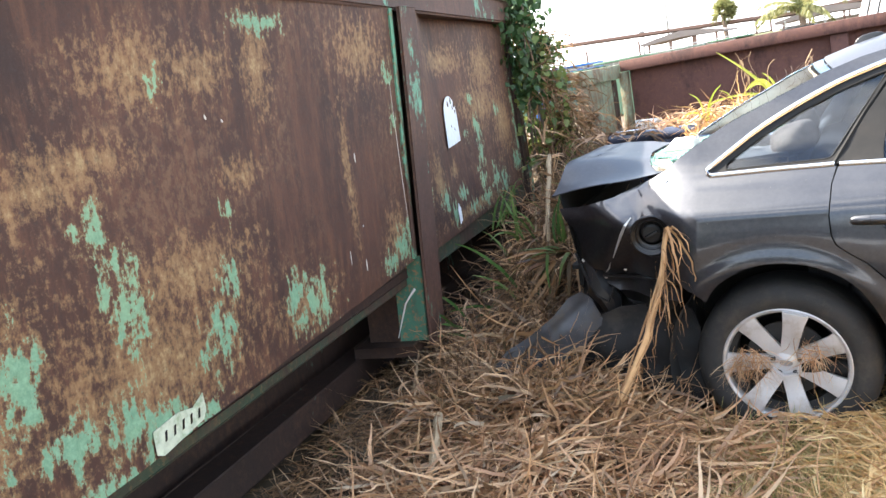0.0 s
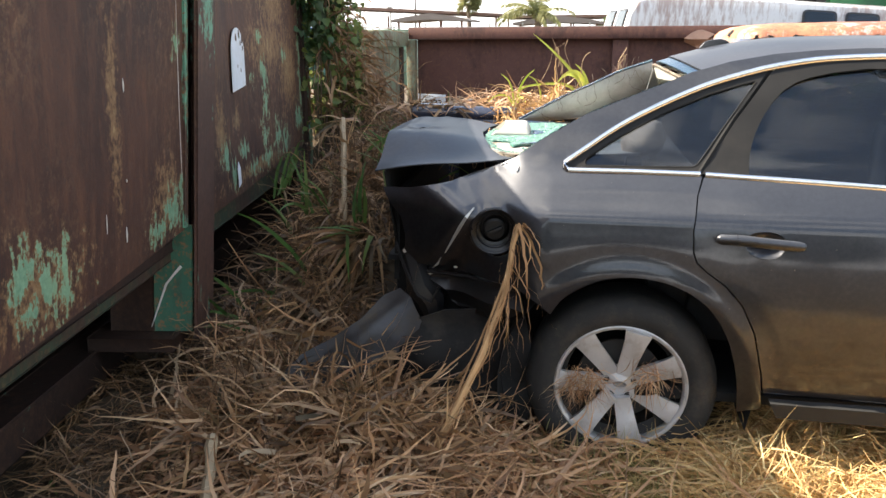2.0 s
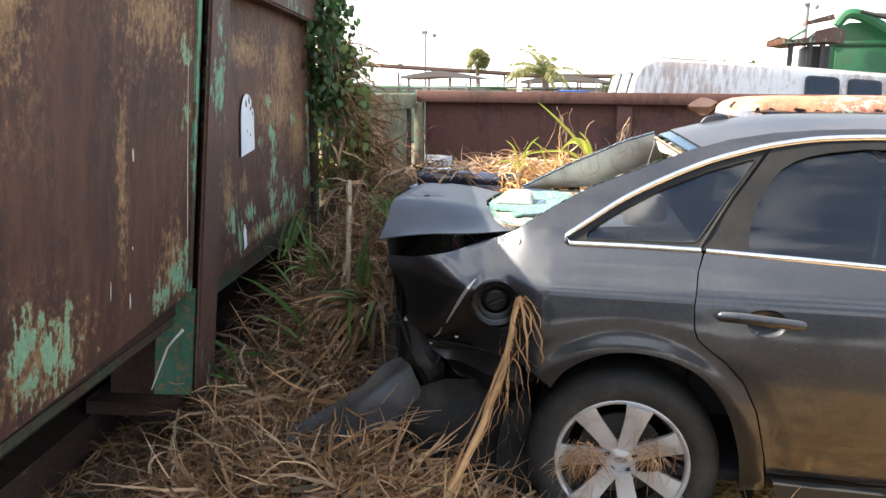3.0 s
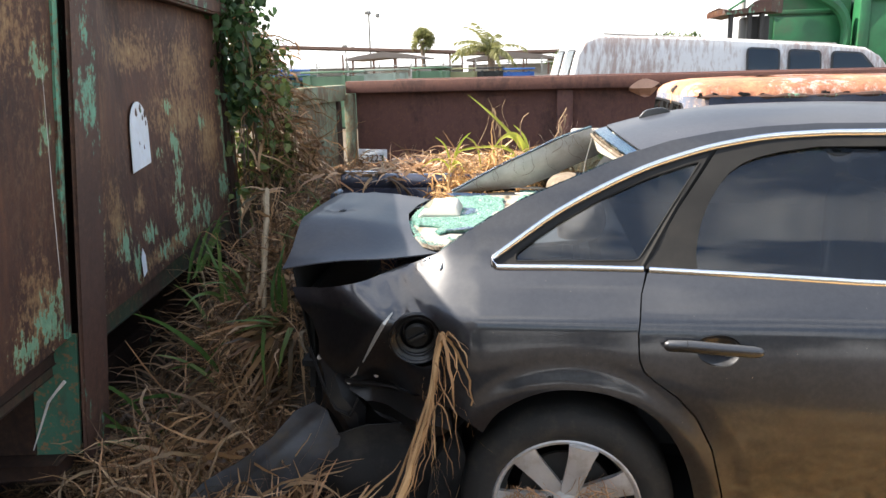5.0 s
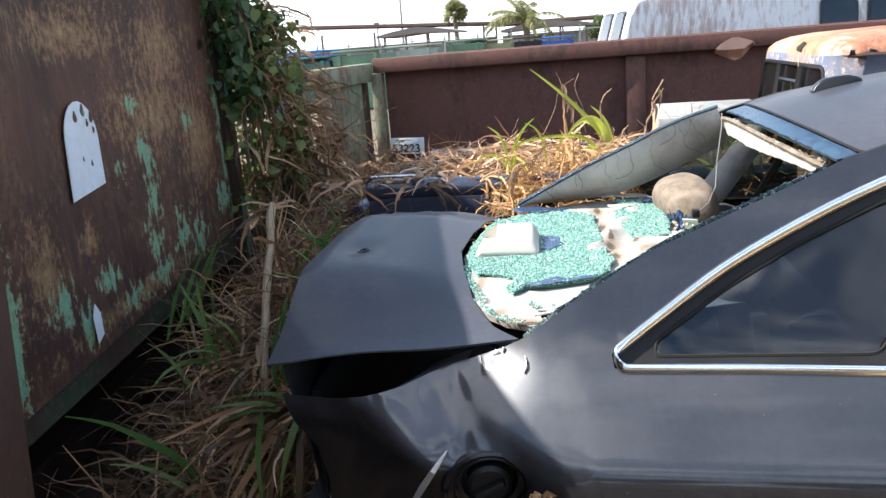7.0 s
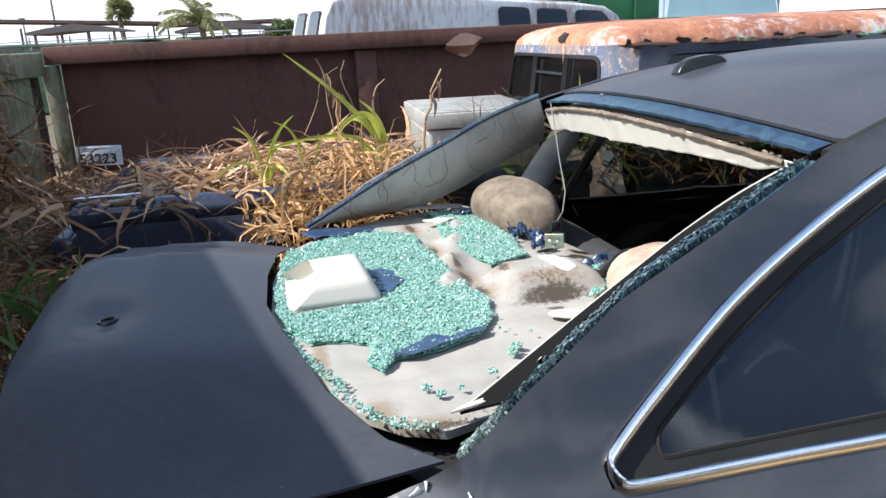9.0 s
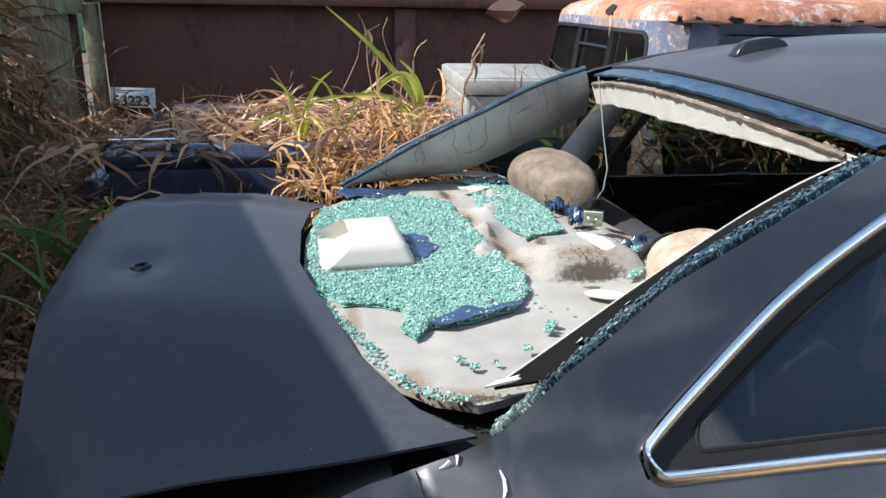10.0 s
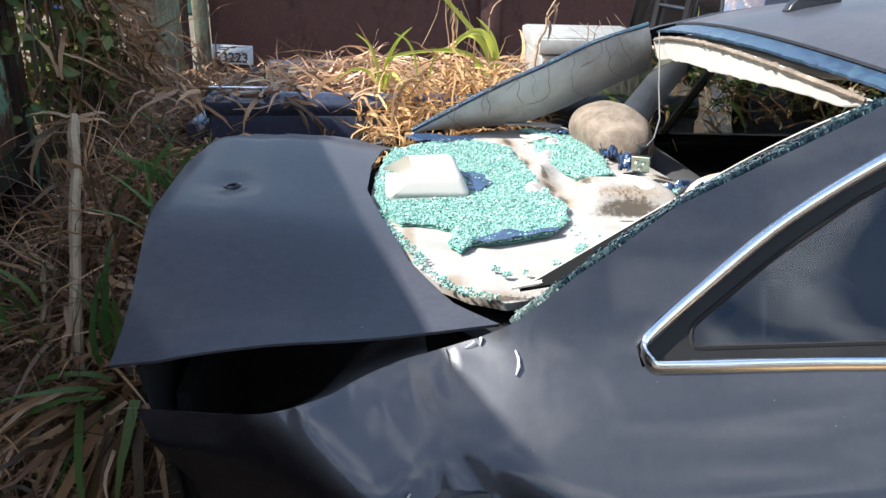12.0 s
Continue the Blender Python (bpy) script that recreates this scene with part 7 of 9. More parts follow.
def lamp_wire():
    w = thing("hanging_wire", "grey wire with a small bulb holder hanging from the roof", "wire")
    part("wire", tubed([(0.135, 1.16, 1.375), (0.13, 1.13, 1.34), (0.10, 1.02, 1.26), (0.085, 0.95, 1.20), (0.06, 0.905, 1.165), (0.02, 0.86, 1.145)], 0.0015, 6), plain('grey_cable', (0.16, 0.16, 0.155), 0.6), w)
    bm4 = Matrix.Translation((0.004, 0.815, 1.128)) @ Matrix.Rotation(radians(-24), 4, "Z") @ Matrix.Rotation(radians(38), 4, "X")
    board = part("bulb_board", boxed((-0.019, -0.0015, -0.024), (0.019, 0.0015, 0.024), 0.001, bm4), plain("pale_circuit_board", (0.42, 0.56, 0.44), 0.3, 0, 0.35, 60, 0.2, (0.55, 0.42, 0.22)), w, "pale green circuit board with amber stains")
    for x, z in ((-0.008, 0.008), (0.007, 0.006), (0.0, -0.010)):
        part("bulb", lathe(bmesh.new(), [(0.001, 0.007), (0.003, 0.006), (0.0045, 0.003), (0.0045, 0.0)], bm4 @ Matrix.Translation((x, -0.0015, z)) @ Matrix.Rotation(radians(90), 4, "X"), 10), WHITE_PLASTIC, board)
    part("plug", boxed((0.010, 0.845, 1.138), (0.030, 0.868, 1.160), 0.004), DARK_PLASTIC, w)
    part("plug_socket", boxed((-0.004, 0.0018, -0.010), (0.022, 0.016, 0.012), 0.002, bm4), DARK_PLASTIC, w)


lamp_wire()


def film_scraps():
    FILM = plain("dark_blue_film", (0.028, 0.052, 0.105), 0.22, 0, 0.4, 25, 0.2)
    lying = [
        [(-0.50, 1.20), (-0.44, 1.235), (-0.38, 1.205), (-0.307, 1.190), (-0.33, 1.15), (-0.36, 1.155), (-0.395, 1.125), (-0.44, 1.15), (-0.47, 1.14)],
        [(-0.358, 0.85), (-0.335, 0.82), (-0.340, 0.79), (-0.322, 0.76), (-0.345, 0.73), (-0.362, 0.70), (-0.384, 0.72), (-0.375, 0.78), (-0.386, 0.84)],
        [(-0.362, 0.455), (-0.338, 0.478), (-0.318, 0.462), (-0.28, 0.474), (-0.246, 0.484), (-0.252, 0.468), (-0.30, 0.448), (-0.335, 0.432), (-0.375, 0.412), (-0.412, 0.420), (-0.395, 0.436)],
    ]
    for o in lying:
        t = thing("film_scrap", "torn flat scrap of dark blue window film", "film scrap", "film scraps on the shelf")
        edge = [(x + 0.004 * noise.noise((x * 140, y * 140, 2)), y + 0.004 * noise.noise((x * 140, y * 140, 7))) for x, y in dense(o, 0.010)]
        part("scrap", sheet(edge, lambda x, y: (x, y, 1.1035 + 0.0025 * noise.noise((x * 35, y * 35, 4))), 0.012, 0.0006), FILM, t, smooth=15)
    r = random.Random(11)
    for x, y, s, k, q, h in ((-0.008, 1.00, 0.050, 0.55, 1.3, 0.026), (0.002, 0.885, 0.045, 0.6, 0.9, 0.020), (0.045, 0.730, 0.060, 0.30, 0.15, 0.012), (0.015, 0.94, 0.030, 0.7, 0.2, 0.022), (-0.06, 1.235, 0.045, 0.5, 0.1, 0.014), (0.012, 0.665, 0.030, 0.5, 1.5, 0.012)):
        o = [(s * r.uniform(0.35, 1.25) * math.cos(a), s * k * r.uniform(0.35, 1.25) * math.sin(a)) for a in np.linspace(0, 6.28, 22)[:-1]]
        t = thing("film_scrap", "crumpled torn scrap of dark blue window film", "film scrap", "film scraps on the shelf")

        def crumple(u, v):
            lift = h * abs(noise.noise((u * 55 + x * 90, v * 55, 0))) + 0.5 * h * abs(noise.noise((u * 120, v * 120 + y * 70, 3)))
            return (x + u * math.cos(q) - v * math.sin(q), y + u * math.sin(q) + v * math.cos(q), 1.099 + 1.6 * lift)
        part("scrap", sheet(o, crumple, 0.006, 0.0006), FILM, t, smooth=12)


film_scraps()


def shelf_litter():
    """Small loose pieces of white trim on the shelf."""
    o = [(0.032 * math.cos(a), 0.020 * math.sin(a) * (1 + 0.25 * math.cos(a))) for a in np.linspace(0, 2 * math.pi, 25)[:-1]]
    m = Matrix.Translation((-0.102, 0.497, 1.0935)) @ Matrix.Rotation(radians(-18), 4, "Z")
    t = thing("trim_cap", "white oval plastic cap lying on the felt", "car part")
    part("cap", sheet(o, lambda u, v: m @ Vector((u, v, 0.007 - 2.2 * (u * u + 2 * v * v))), 0.008, 0.002), WHITE_PLASTIC, t)
    lab = [(-0.076, 0.742), (-0.050, 0.742), (-0.030, 0.640), (-0.056, 0.620), (-0.068, 0.626)]
    t = thing("paper_label", "white paper label stuck on the hump of the shelf", "label")
    part("paper", sheet(rounded(lab), lambda x, y: (x + 0.010, y, 1.1315 - 0.010 * smooth01((y - 0.68) / 0.1) - 0.003 * smooth01((0.645 - y) / 0.03)), 0.01, 0.0015), WHITE_PAINT, t)
    t = thing("foam_scrap", "pale torn foam scrap on the broken glass", "foam scrap")
    o = [(0.035 * (1 + 0.3 * math.sin(3 * a)) * math.cos(a), 0.020 * (1 + 0.3 * math.cos(4 * a)) * math.sin(a)) for a in np.linspace(0, 2 * math.pi, 21)[:-1]]
    part("foam", sheet(o, lambda u, v: (-0.153 + u, 1.185 + v, 1.1045 + 0.006 * abs(noise.noise((u * 60, v * 60, 1)))), 0.008, 0.004), HEADLINER, t)
    t = thing("felt_flap", "light felt flap under the window pillar", "car part")
    part("flap", sheet([(-0.22, 1.31), (-0.16, 1.29), (-0.08, 1.275), (-0.06, 1.30), (-0.10, 1.33), (-0.2, 1.345)], lambda x, y: (x, y, 1.112 + 0.004 * noise.noise((x * 20, y * 20, 0))), 0.015, 0.003), BEIGE, t)


shelf_litter()


def black_lead():
    w = thing("black_lead", "thin black lead with a round plug by the window pillar", "wire")
    part("lead", tubed(flowing([(0.045, 0.645, 1.124), (0.062, 0.648, 1.138), (0.085, 0.645, 1.147), (0.105, 0.625, 1.146), (0.118, 0.59, 1.145)], 4), 0.0026, 6), DARK_PLASTIC, w)
    part("plug", lathe(bmesh.new(), [(0.001, 0.007), (0.016, 0.006), (0.021, 0.002), (0.021, -0.004), (0.001, -0.006)], Matrix.Translation((0.018, 0.650, 1.106)) @ Matrix.Rotation(radians(14), 4, "Y") @ Matrix.Diagonal((1.15, 0.85, 1, 1)), 20), plain("dusty_black_plastic", (0.03, 0.03, 0.03), 0.5, 0, 0.4, 30, 0.1, (0.07, 0.065, 0.06)), w, "dusty black round plug")
    part("plug_neck", tubed([(0.030, 0.647, 1.110), (0.038, 0.646, 1.117), (0.046, 0.645, 1.125)], [0.010, 0.009, 0.006], 8), DARK_PLASTIC, w)



black_lead()

# ---- pickup beside the sedan ----
def pickup():
    p = thing("pickup", "dark blue pickup with a rusted orange cab roof", "pickup")
    # bed
    part("bed_side", boxed((-1.12, 1.70, 0.55), (0.50, 1.78, 1.06), 0.03), BLUE_PAINT, p)
    part("bed_rail", tubed([(-1.12, 1.75, 1.080), (-0.5, 1.75, 1.075), (0.5, 1.75, 1.075)], 0.045, 12), BLUE_PAINT, p)
    part("bed_side", boxed((-1.12, 3.12, 0.55), (0.50, 3.2, 0.99), 0.03), BLUE_PAINT, p)
    part("bed_rail", tubed([(-1.12, 3.16, 1.0), (-0.5, 3.16, 1.0), (0.5, 3.16, 1.0)], 0.045, 12), BLUE_PAINT, p)
    part("tailgate", boxed((-1.2, 1.75, 0.55), (-1.13, 3.15, 1.02), 0.02), BLUE_PAINT, p)
    part("bed_floor", boxed((-1.12, 1.78, 0.55), (0.5, 3.12, 0.6)), DARK_STEEL, p)
    part("rail_trim", boxed((-1.12, 1.78, 1.125), (-0.93, 1.81, 1.131), 0.002), CHROME, p, "bright metal trim strip")
    # cab: flat back with rounded corners, a crowned roof over a rusted gutter
    def ring(inset, z, r=0.11, n=7):
        x0, x1, y0, y1 = 0.655 + inset, 2.15 - inset, 1.90 + inset, 3.0 - inset
        r = max(0.02, r + inset * 0.5)
        out = []
        for cx, cy, a0 in ((x1 - r, y1 - r, 0), (x0 + r, y1 - r, 90), (x0 + r, y0 + r, 180), (x1 - r, y0 + r, 270)):
            out += [(cx + r * math.cos(radians(a0 + 90 * i / n)), cy + r * math.sin(radians(a0 + 90 * i / n)), z) for i in range(n + 1)]
        return out

    bm = bmesh.new()
    rings = [[bm.verts.new(Vector(q) + Vector((0, 0, 0.006 * noise.noise(Vector(q) * 4)))) for q in ring(i, z)] for i, z in ((0.0, 1.478), (0.006, 1.50), (0.03, 1.525), (0.075, 1.545), (0.15, 1.556), (0.28, 1.564), (0.42, 1.567))]
    for r0, r1 in zip(rings, rings[1:]):
        for k in range(len(r0)):
            bm.faces.new((r0[k], r0[(k + 1) % len(r0)], r1[(k + 1) % len(r0)], r1[k]))
    bm.faces.new(rings[-1])
    bmesh.ops.recalc_face_normals(bm, faces=bm.faces)
    part("cab_roof", bm, ROOF_RUST, p, "rusted cab roof with orange and pale bare patches", smooth=60)
    r = random.Random(5)
    gut = [(0.72 + 0.045 * i, 1.897 + r.uniform(-0.006, 0.006), 1.474 + r.uniform(-0.004, 0.004)) for i in range(31)]
    part("drip_rail", tubed(gut, [r.uniform(0.004, 0.017) for _ in gut], 7), RUST_POST, p, "corroded drip rail")
    # near-black patches stand for the shade inside the rusted holes
    for x, w, h in ((0.79, 0.035, 0.014), (0.93, 0.05, 0.02), (1.02, 0.02, 0.01), (1.32, 0.04, 0.018), (1.42, 0.05, 0.010), (1.62, 0.02, 0.01), (0.72, 0.025, 0.02)):
        o = [(x + w * 0.5 * r.uniform(0.5, 1.3) * math.cos(a), 1.487 + h * 0.5 * r.uniform(0.5, 1.3) * math.sin(a)) for a in np.linspace(0, 6.28, 12)[:-1]]
        part("rust_hole", sheet(o, lambda x, z: (x, 1.8955 + 0.2 * max(0, z - 1.49), z), 0.03, 0.002), DEEP, p)
        o2 = [(q[0] + r.uniform(-0.012, 0.012), 1.485 + (q[1] - 1.487) * 1.7) for q in o]
        part("rust_scab", sheet(o2, lambda x, z: (x, 1.898 + 0.2 * max(0, z - 1.49), z), 0.03, 0.001), RUST_POST, p)

    def back_at(y, z):
        """The cab's back: leaning forward, turned round at both sides."""
        lo, hi = 1.80 + 0.10 * smooth01((z - 0.95) / 0.53), 3.10 - 0.10 * smooth01((z - 0.95) / 0.53)
        d = max(0.0, lo + 0.11 - y, y - hi + 0.11) / 0.11
        return Vector((0.60 + 0.055 * max(0.0, z - 1.0) / 0.478 + 0.11 * (1 - math.sqrt(max(0.0, 1 - min(1, d) ** 2))), y, z))

    back = [(1.80, 0.5), (1.80, 0.95), (1.86, 1.25), (1.90, 1.48), (3.0, 1.48), (3.04, 1.25), (3.10, 0.95), (3.10, 0.5)]
    hole = fillet([(1.93, 1.10), (1.975, 1.445), (2.925, 1.445), (2.97, 1.10)], 0.05)
    part("cab_back", sheet(back, back_at, 0.03, 0.01, [hole]), CAB_WORN, p, "faded blue cab back with rust bleeding through")
    inner = fillet([(1.945, 1.115), (1.988, 1.432), (2.912, 1.432), (2.955, 1.115)], 0.04)
    wf = part("rear_window", sheet(hole, lambda y, z: back_at(y, z) + Vector((-0.004, 0, 0)), 0.03, 0.02, [inner]), DARK_PLASTIC, p)
    for y0, y1, k in ((1.96, 2.26, 0.035), (2.30, 2.60, 0.0), (2.64, 2.94, -0.035)):
        o = [(y0, 1.12), (y1, 1.12), (y1 + min(0, k), 1.425), (y0 + max(0, k), 1.425)]
        part("pane", sheet(o, lambda y, z: back_at(y, z) + Vector((0.014, 0, 0)), 0.06, 0.004), TINT, wf)
    for y in (2.28, 2.62):
        part("divider", tubed([back_at(y, 1.12), back_at(y, 1.43)], 0.014, 4), DARK_PLASTIC, wf)
    part("slider_rail", tubed([back_at(y, 1.365) + Vector((0.004, 0, 0)) for y in (2.29, 2.45, 2.61)], 0.008, 4), DARK_PLASTIC, wf)
    hq = [(2.31, 1.492), (2.325, 1.525), (2.38, 1.53), (2.39, 1.508), (2.37, 1.494)]
    part("rust_hole", sheet(hq, lambda y, z: (0.649 + 1.1 * max(0, z - 1.5), y, z), 0.03, 0.003), DEEP, p, "square hole rusted through the roof edge")
    part("hanging_scrap", tubed([(0.645, 2.30, 1.49), (0.64, 2.29, 1.45), (0.643, 2.30, 1.40)], [0.002, 0.004, 0.002], 5), STRAW, p)

    def flank(x, z):
        return (x, 1.80 + 0.10 * smooth01((z - 0.95) / 0.53), z)
    pane_hole = fillet([(0.86, 1.02), (0.86, 1.44), (1.75, 1.44), (2.0, 1.02)], 0.05)
    side_o = [(0.71, 0.5), (0.71, 0.95), (0.745, 1.25), (0.765, 1.475), (2.05, 1.475), (2.1, 0.95), (2.1, 0.5)]
    part("cab_side", sheet(side_o, flank, 0.05, 0.012, [pane_hole]), BLUE_PAINT, p)
    part("side_glass", sheet(pane_hole, lambda x, z: Vector(flank(x, z)) + Vector((0, 0.02, 0)), 0.1, 0.004), TINT_DARK, p)
    part("cab_side", sheet(side_o, lambda x, z: (x, 4.9 - flank(x, z)[1], z), 0.08, 0.012, [pane_hole]), BLUE_PAINT, p)
    part("cab_seat", boxed((0.85, 1.95, 0.6), (1.05, 2.95, 1.25), 0.05), SEAT, p)
    part("bonnet", boxed((2.15, 1.85, 0.5), (3.4, 3.05, 1.02), 0.06), BLUE_PAINT, p)
    for x in (-0.35, 2.75):
        for y in (1.76, 3.14):
            part("wheel", lathe(bmesh.new(), [(0.05, 0), (0.2, 0.02), (0.22, 0.0), (0.33, 0.0), (0.34, 0.05), (0.34, 0.2), (0.1, 0.2)], Matrix.Translation((x, y, 0.34)) @ Matrix.Rotation(radians(-90 if y < 2 else 90), 4, "X"), 24), RUBBER, p)
    return p


pickup()


def tool_chest():
    t = thing("tool_chest", "grey ribbed aluminium chest in the pickup bed", "tool chest")
    alu = plain("dull_aluminium", (0.40, 0.395, 0.37), 0.5, 0.3, 0.15, 12, 0.1, (0.28, 0.26, 0.22))
    m = Matrix.Translation((0.09, 2.36, 0.6)) @ Matrix.Rotation(radians(-4), 4, "Z")
    part("body", boxed((0.0, 0.0, 0.0), (0.46, 0.66, 0.575), 0.006, m), alu, t)
    part("lid", boxed((-0.012, -0.012, 0.580), (0.472, 0.672, 0.640), 0.005, m), alu, t)
    for i in range(22):
        part("rib", boxed((0.0, 0.006 + i * 0.030, 0.6405), (0.46, 0.018 + i * 0.030, 0.6455), 0.0015, m), alu, t)
    for i in range(15):
        part("side_rib", boxed((-0.004, 0.012 + i * 0.044, 0.05), (-0.0005, 0.030 + i * 0.044, 0.56), 0.001, m), alu, t)
        part("side_rib", boxed((0.008 + i * 0.030, -0.004, 0.05), (0.020 + i * 0.030, -0.0005, 0.56), 0.001, m), alu, t)


tool_chest()


def number_card():
    t = thing("number_card", "white card with black stock number on the container wall", "card")
    m = Matrix.Translation((-1.605, 4.112, 0.90)) @ Matrix.Rotation(radians(2), 4, "Y")
    part("card", boxed((0, 0, 0), (0.245, 0.004, 0.115), 0.001, m), SIGN_WHITE, t)
    cu = bpy.data.curves.new("digits", "FONT")
    cu.body, cu.size, cu.extrude, cu.offset = "53223", 0.082, 0.0008, 0.0014
    cu.materials.append(DARK_PLASTIC)
    tmp = bpy.data.objects.new("digits", cu)
    me = bpy.data.meshes.new_from_object(tmp)
    bpy.data.objects.remove(tmp)
    o = new("digits", me)
    o.parent = t
    o.matrix_basis = m @ Matrix.Translation((0.012, -0.002, 0.012)) @ Matrix.Rotation(radians(90), 4, "X")
    for i, w in enumerate((0.06, 0.10)):
        part("print_line", boxed((0.04, -0.0015, 0.084 + i * 0.011), (0.04 + w, 0.0, 0.090 + i * 0.011), 0, m), DARK_PLASTIC, t)


number_card()

# ---- dry reeds, straw, grass ----
def spread(n, x0, x1, y0, y1, keep=None):
    out = []
    while len(out) < n:
        p = RNG.uniform((x0, y0), (x1, y1), (n, 2))
        for q in p:
            if keep is None or keep(*q):
                out.append(q)
                if len(out) == n:
                    break
    return np.array(out)


def dump_face(y):
    return -1.652 - 0.1525 * y


def heap(n, area, keep, length, width, lift, mat_, name, label, dz=(0.0, 0.08), el=(0.0, 0.35), az=None, droop=0.8, crook=0.12, category="dry grass", seg=5, height=None, bundle=6, gaps=None, curl=0.0):
    # bare dark hollows between the tufts
    if gaps is not None:
        whole = keep
        keep = lambda x, y: (whole is None or whole(x, y)) and noise.noise((x * 6.5, y * 6.5, 4.0)) + 0.5 * noise.noise((x * 15, y * 15, 9.0)) > gaps
    # the stalks lie in bundles that share their way and their lift
    k = max(1, n // bundle)
    b = np.minimum(np.arange(n) // bundle, k - 1)
    p = spread(k, *area, keep)[b] + RNG.normal(0, 0.022 if bundle > 1 else 0, (n, 2))
    h = height or lie
    z = np.array([h(x, y) for x, y in p]) + RNG.uniform(*dz, k)[b] + RNG.normal(0, 0.008, n)
    a = (RNG.uniform(0, 2 * math.pi, k) if az is None else RNG.normal(az[0], az[1], k))[b] + RNG.normal(0, 0.28, n)
    v, f = blades(np.c_[p, z], a, RNG.normal(el[0], el[1], k)[b] + RNG.normal(0, 0.12, n), RNG.uniform(*length, n), RNG.uniform(*width, n), RNG.normal(droop, 0.4 + 0.3 * curl, n), seg, None, crook, 0.85, curl)
    return mesh_from(name, v, f, mat_, None, label, category, "stuff")


def open_ground(x, y):
    return x > dump_face(y) - 0.25 and not (x > -0.42 and y > 0.02) and not (x > -0.9 and y > 0.25)


heap(13000, (-2.3, 1.6, -1.7, 0.45), lambda x, y: open_ground(x, y) and RNG.random() < 1.0 - 0.82 * smooth01((x + 0.45) / 0.4), (0.04, 0.24), (0.0018, 0.006), 0, STRAW_DARK, "dry_litter", "dry brown stalks and leaves lying over the ground", (-0.02, 0.03), (0.05, 0.2), None, 0.15, 0.12, seg=6, gaps=-0.3, curl=0.9)
heap(2400, (-1.75, 0.7, -1.6, 0.35), lambda x, y: open_ground(x, y) and x > dump_face(y) + 0.18 and RNG.random() < 1.0 - 0.6 * smooth01((x + 0.4) / 0.5), (0.18, 0.50), (0.004, 0.013), 0, STRAW_PALE, "long_stalks", "long pale stalks lying over the litter", (0.02, 0.09), (0.06, 0.15), None, 0.22, 0.09, seg=9, bundle=2, gaps=-0.1, curl=0.8)
heap(5200, (-2.0, 0.05, -1.6, 0.35), lambda x, y: open_ground(x, y) and x > dump_face(y) + 0.02, (0.08, 0.36), (0.007, 0.020), 0, STRAW, "dry_leaves", "broad dry cane leaves on the ground", (-0.01, 0.07), (0.10, 0.22), None, 0.6, 0.12, seg=8, gaps=-0.05, bundle=2, curl=1.1)
heap(3000, (-1.6, -0.2, -1.3, 0.2), lambda x, y: open_ground(x, y) and x > dump_face(y) + 0.2, (0.05, 0.20), (0.008, 0.024), 0, REED, "shredded_leaves", "shredded grey-brown leaves over the litter", (0.0, 0.08), (0.15, 0.35), None, 0.7, 0.1, seg=6, gaps=-0.05, bundle=2, curl=1.1)
bank = lambda x, y: x > dump_face(y) + (0.10 if y < 0.4 else 0.20 if y < 1.9 else 0.10) and x < -0.62 - 0.25 * (y < 0.5) and not (x > -0.97 and 0.1 < y < 1.5)
heap(6000, (-2.2, -0.6, -0.2, 3.2), bank, (0.06, 0.30), (0.003, 0.012), 0, REED, "dry_reeds", "matted dry brown reeds between dumpster and car", (-0.06, 0.10), (0.15, 0.5), None, 1.0, 0.22, seg=8, bundle=4, gaps=0.08, curl=1.1)
heap(1500, (-2.1, -0.7, -0.2, 2.6), bank, (0.10, 0.34), (0.008, 0.022), 0, REED_BROAD, "broad_reeds", "broad crumpled brown reed leaves drooping over the bank", (-0.02, 0.15), (0.25, 0.5), None, 1.6, 0.3, seg=9, bundle=2, gaps=0.1, curl=1.1)
heap(3200, (-2.0, -0.8, -0.2, 2.6), bank, (0.10, 0.45), (0.0015, 0.005), 0, STRAW_DARK, "reed_stems", "thin broken reed stems in the bank", (-0.02, 0.16), (0.3, 0.6), None, 0.5, 0.10, seg=7, bundle=2, gaps=-0.05, curl=0.5)
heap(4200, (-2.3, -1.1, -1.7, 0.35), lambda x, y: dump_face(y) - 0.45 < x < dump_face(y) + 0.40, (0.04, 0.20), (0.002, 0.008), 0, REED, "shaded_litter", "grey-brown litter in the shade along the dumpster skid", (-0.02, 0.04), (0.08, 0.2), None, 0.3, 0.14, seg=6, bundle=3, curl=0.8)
# the shade at the dumpster's foot is painted into these reeds
heap(900, (-2.2, -1.2, 0.2, 2.6), lambda x, y: dump_face(y) - 0.12 < x < dump_face(y) + 0.32, (0.12, 0.40), (0.004, 0.014), 0, STRAW_DARK, "shaded_reeds", "reeds darkened for the shade along the foot of the dumpster", (-0.03, 0.10), (0.45, 0.4), None, 1.1, 0.14, seg=8, bundle=2, curl=0.8)
heap(700, (-1.75, -0.9, -0.1, 2.2), bank, (0.10, 0.35), (0.004, 0.011), 0, STRAW_PALE, "bleached_reeds", "bleached reed pieces lying on top of the bank", (0.05, 0.17), (0.2, 0.4), None, 0.9, 0.12, seg=8, bundle=2, curl=0.7)
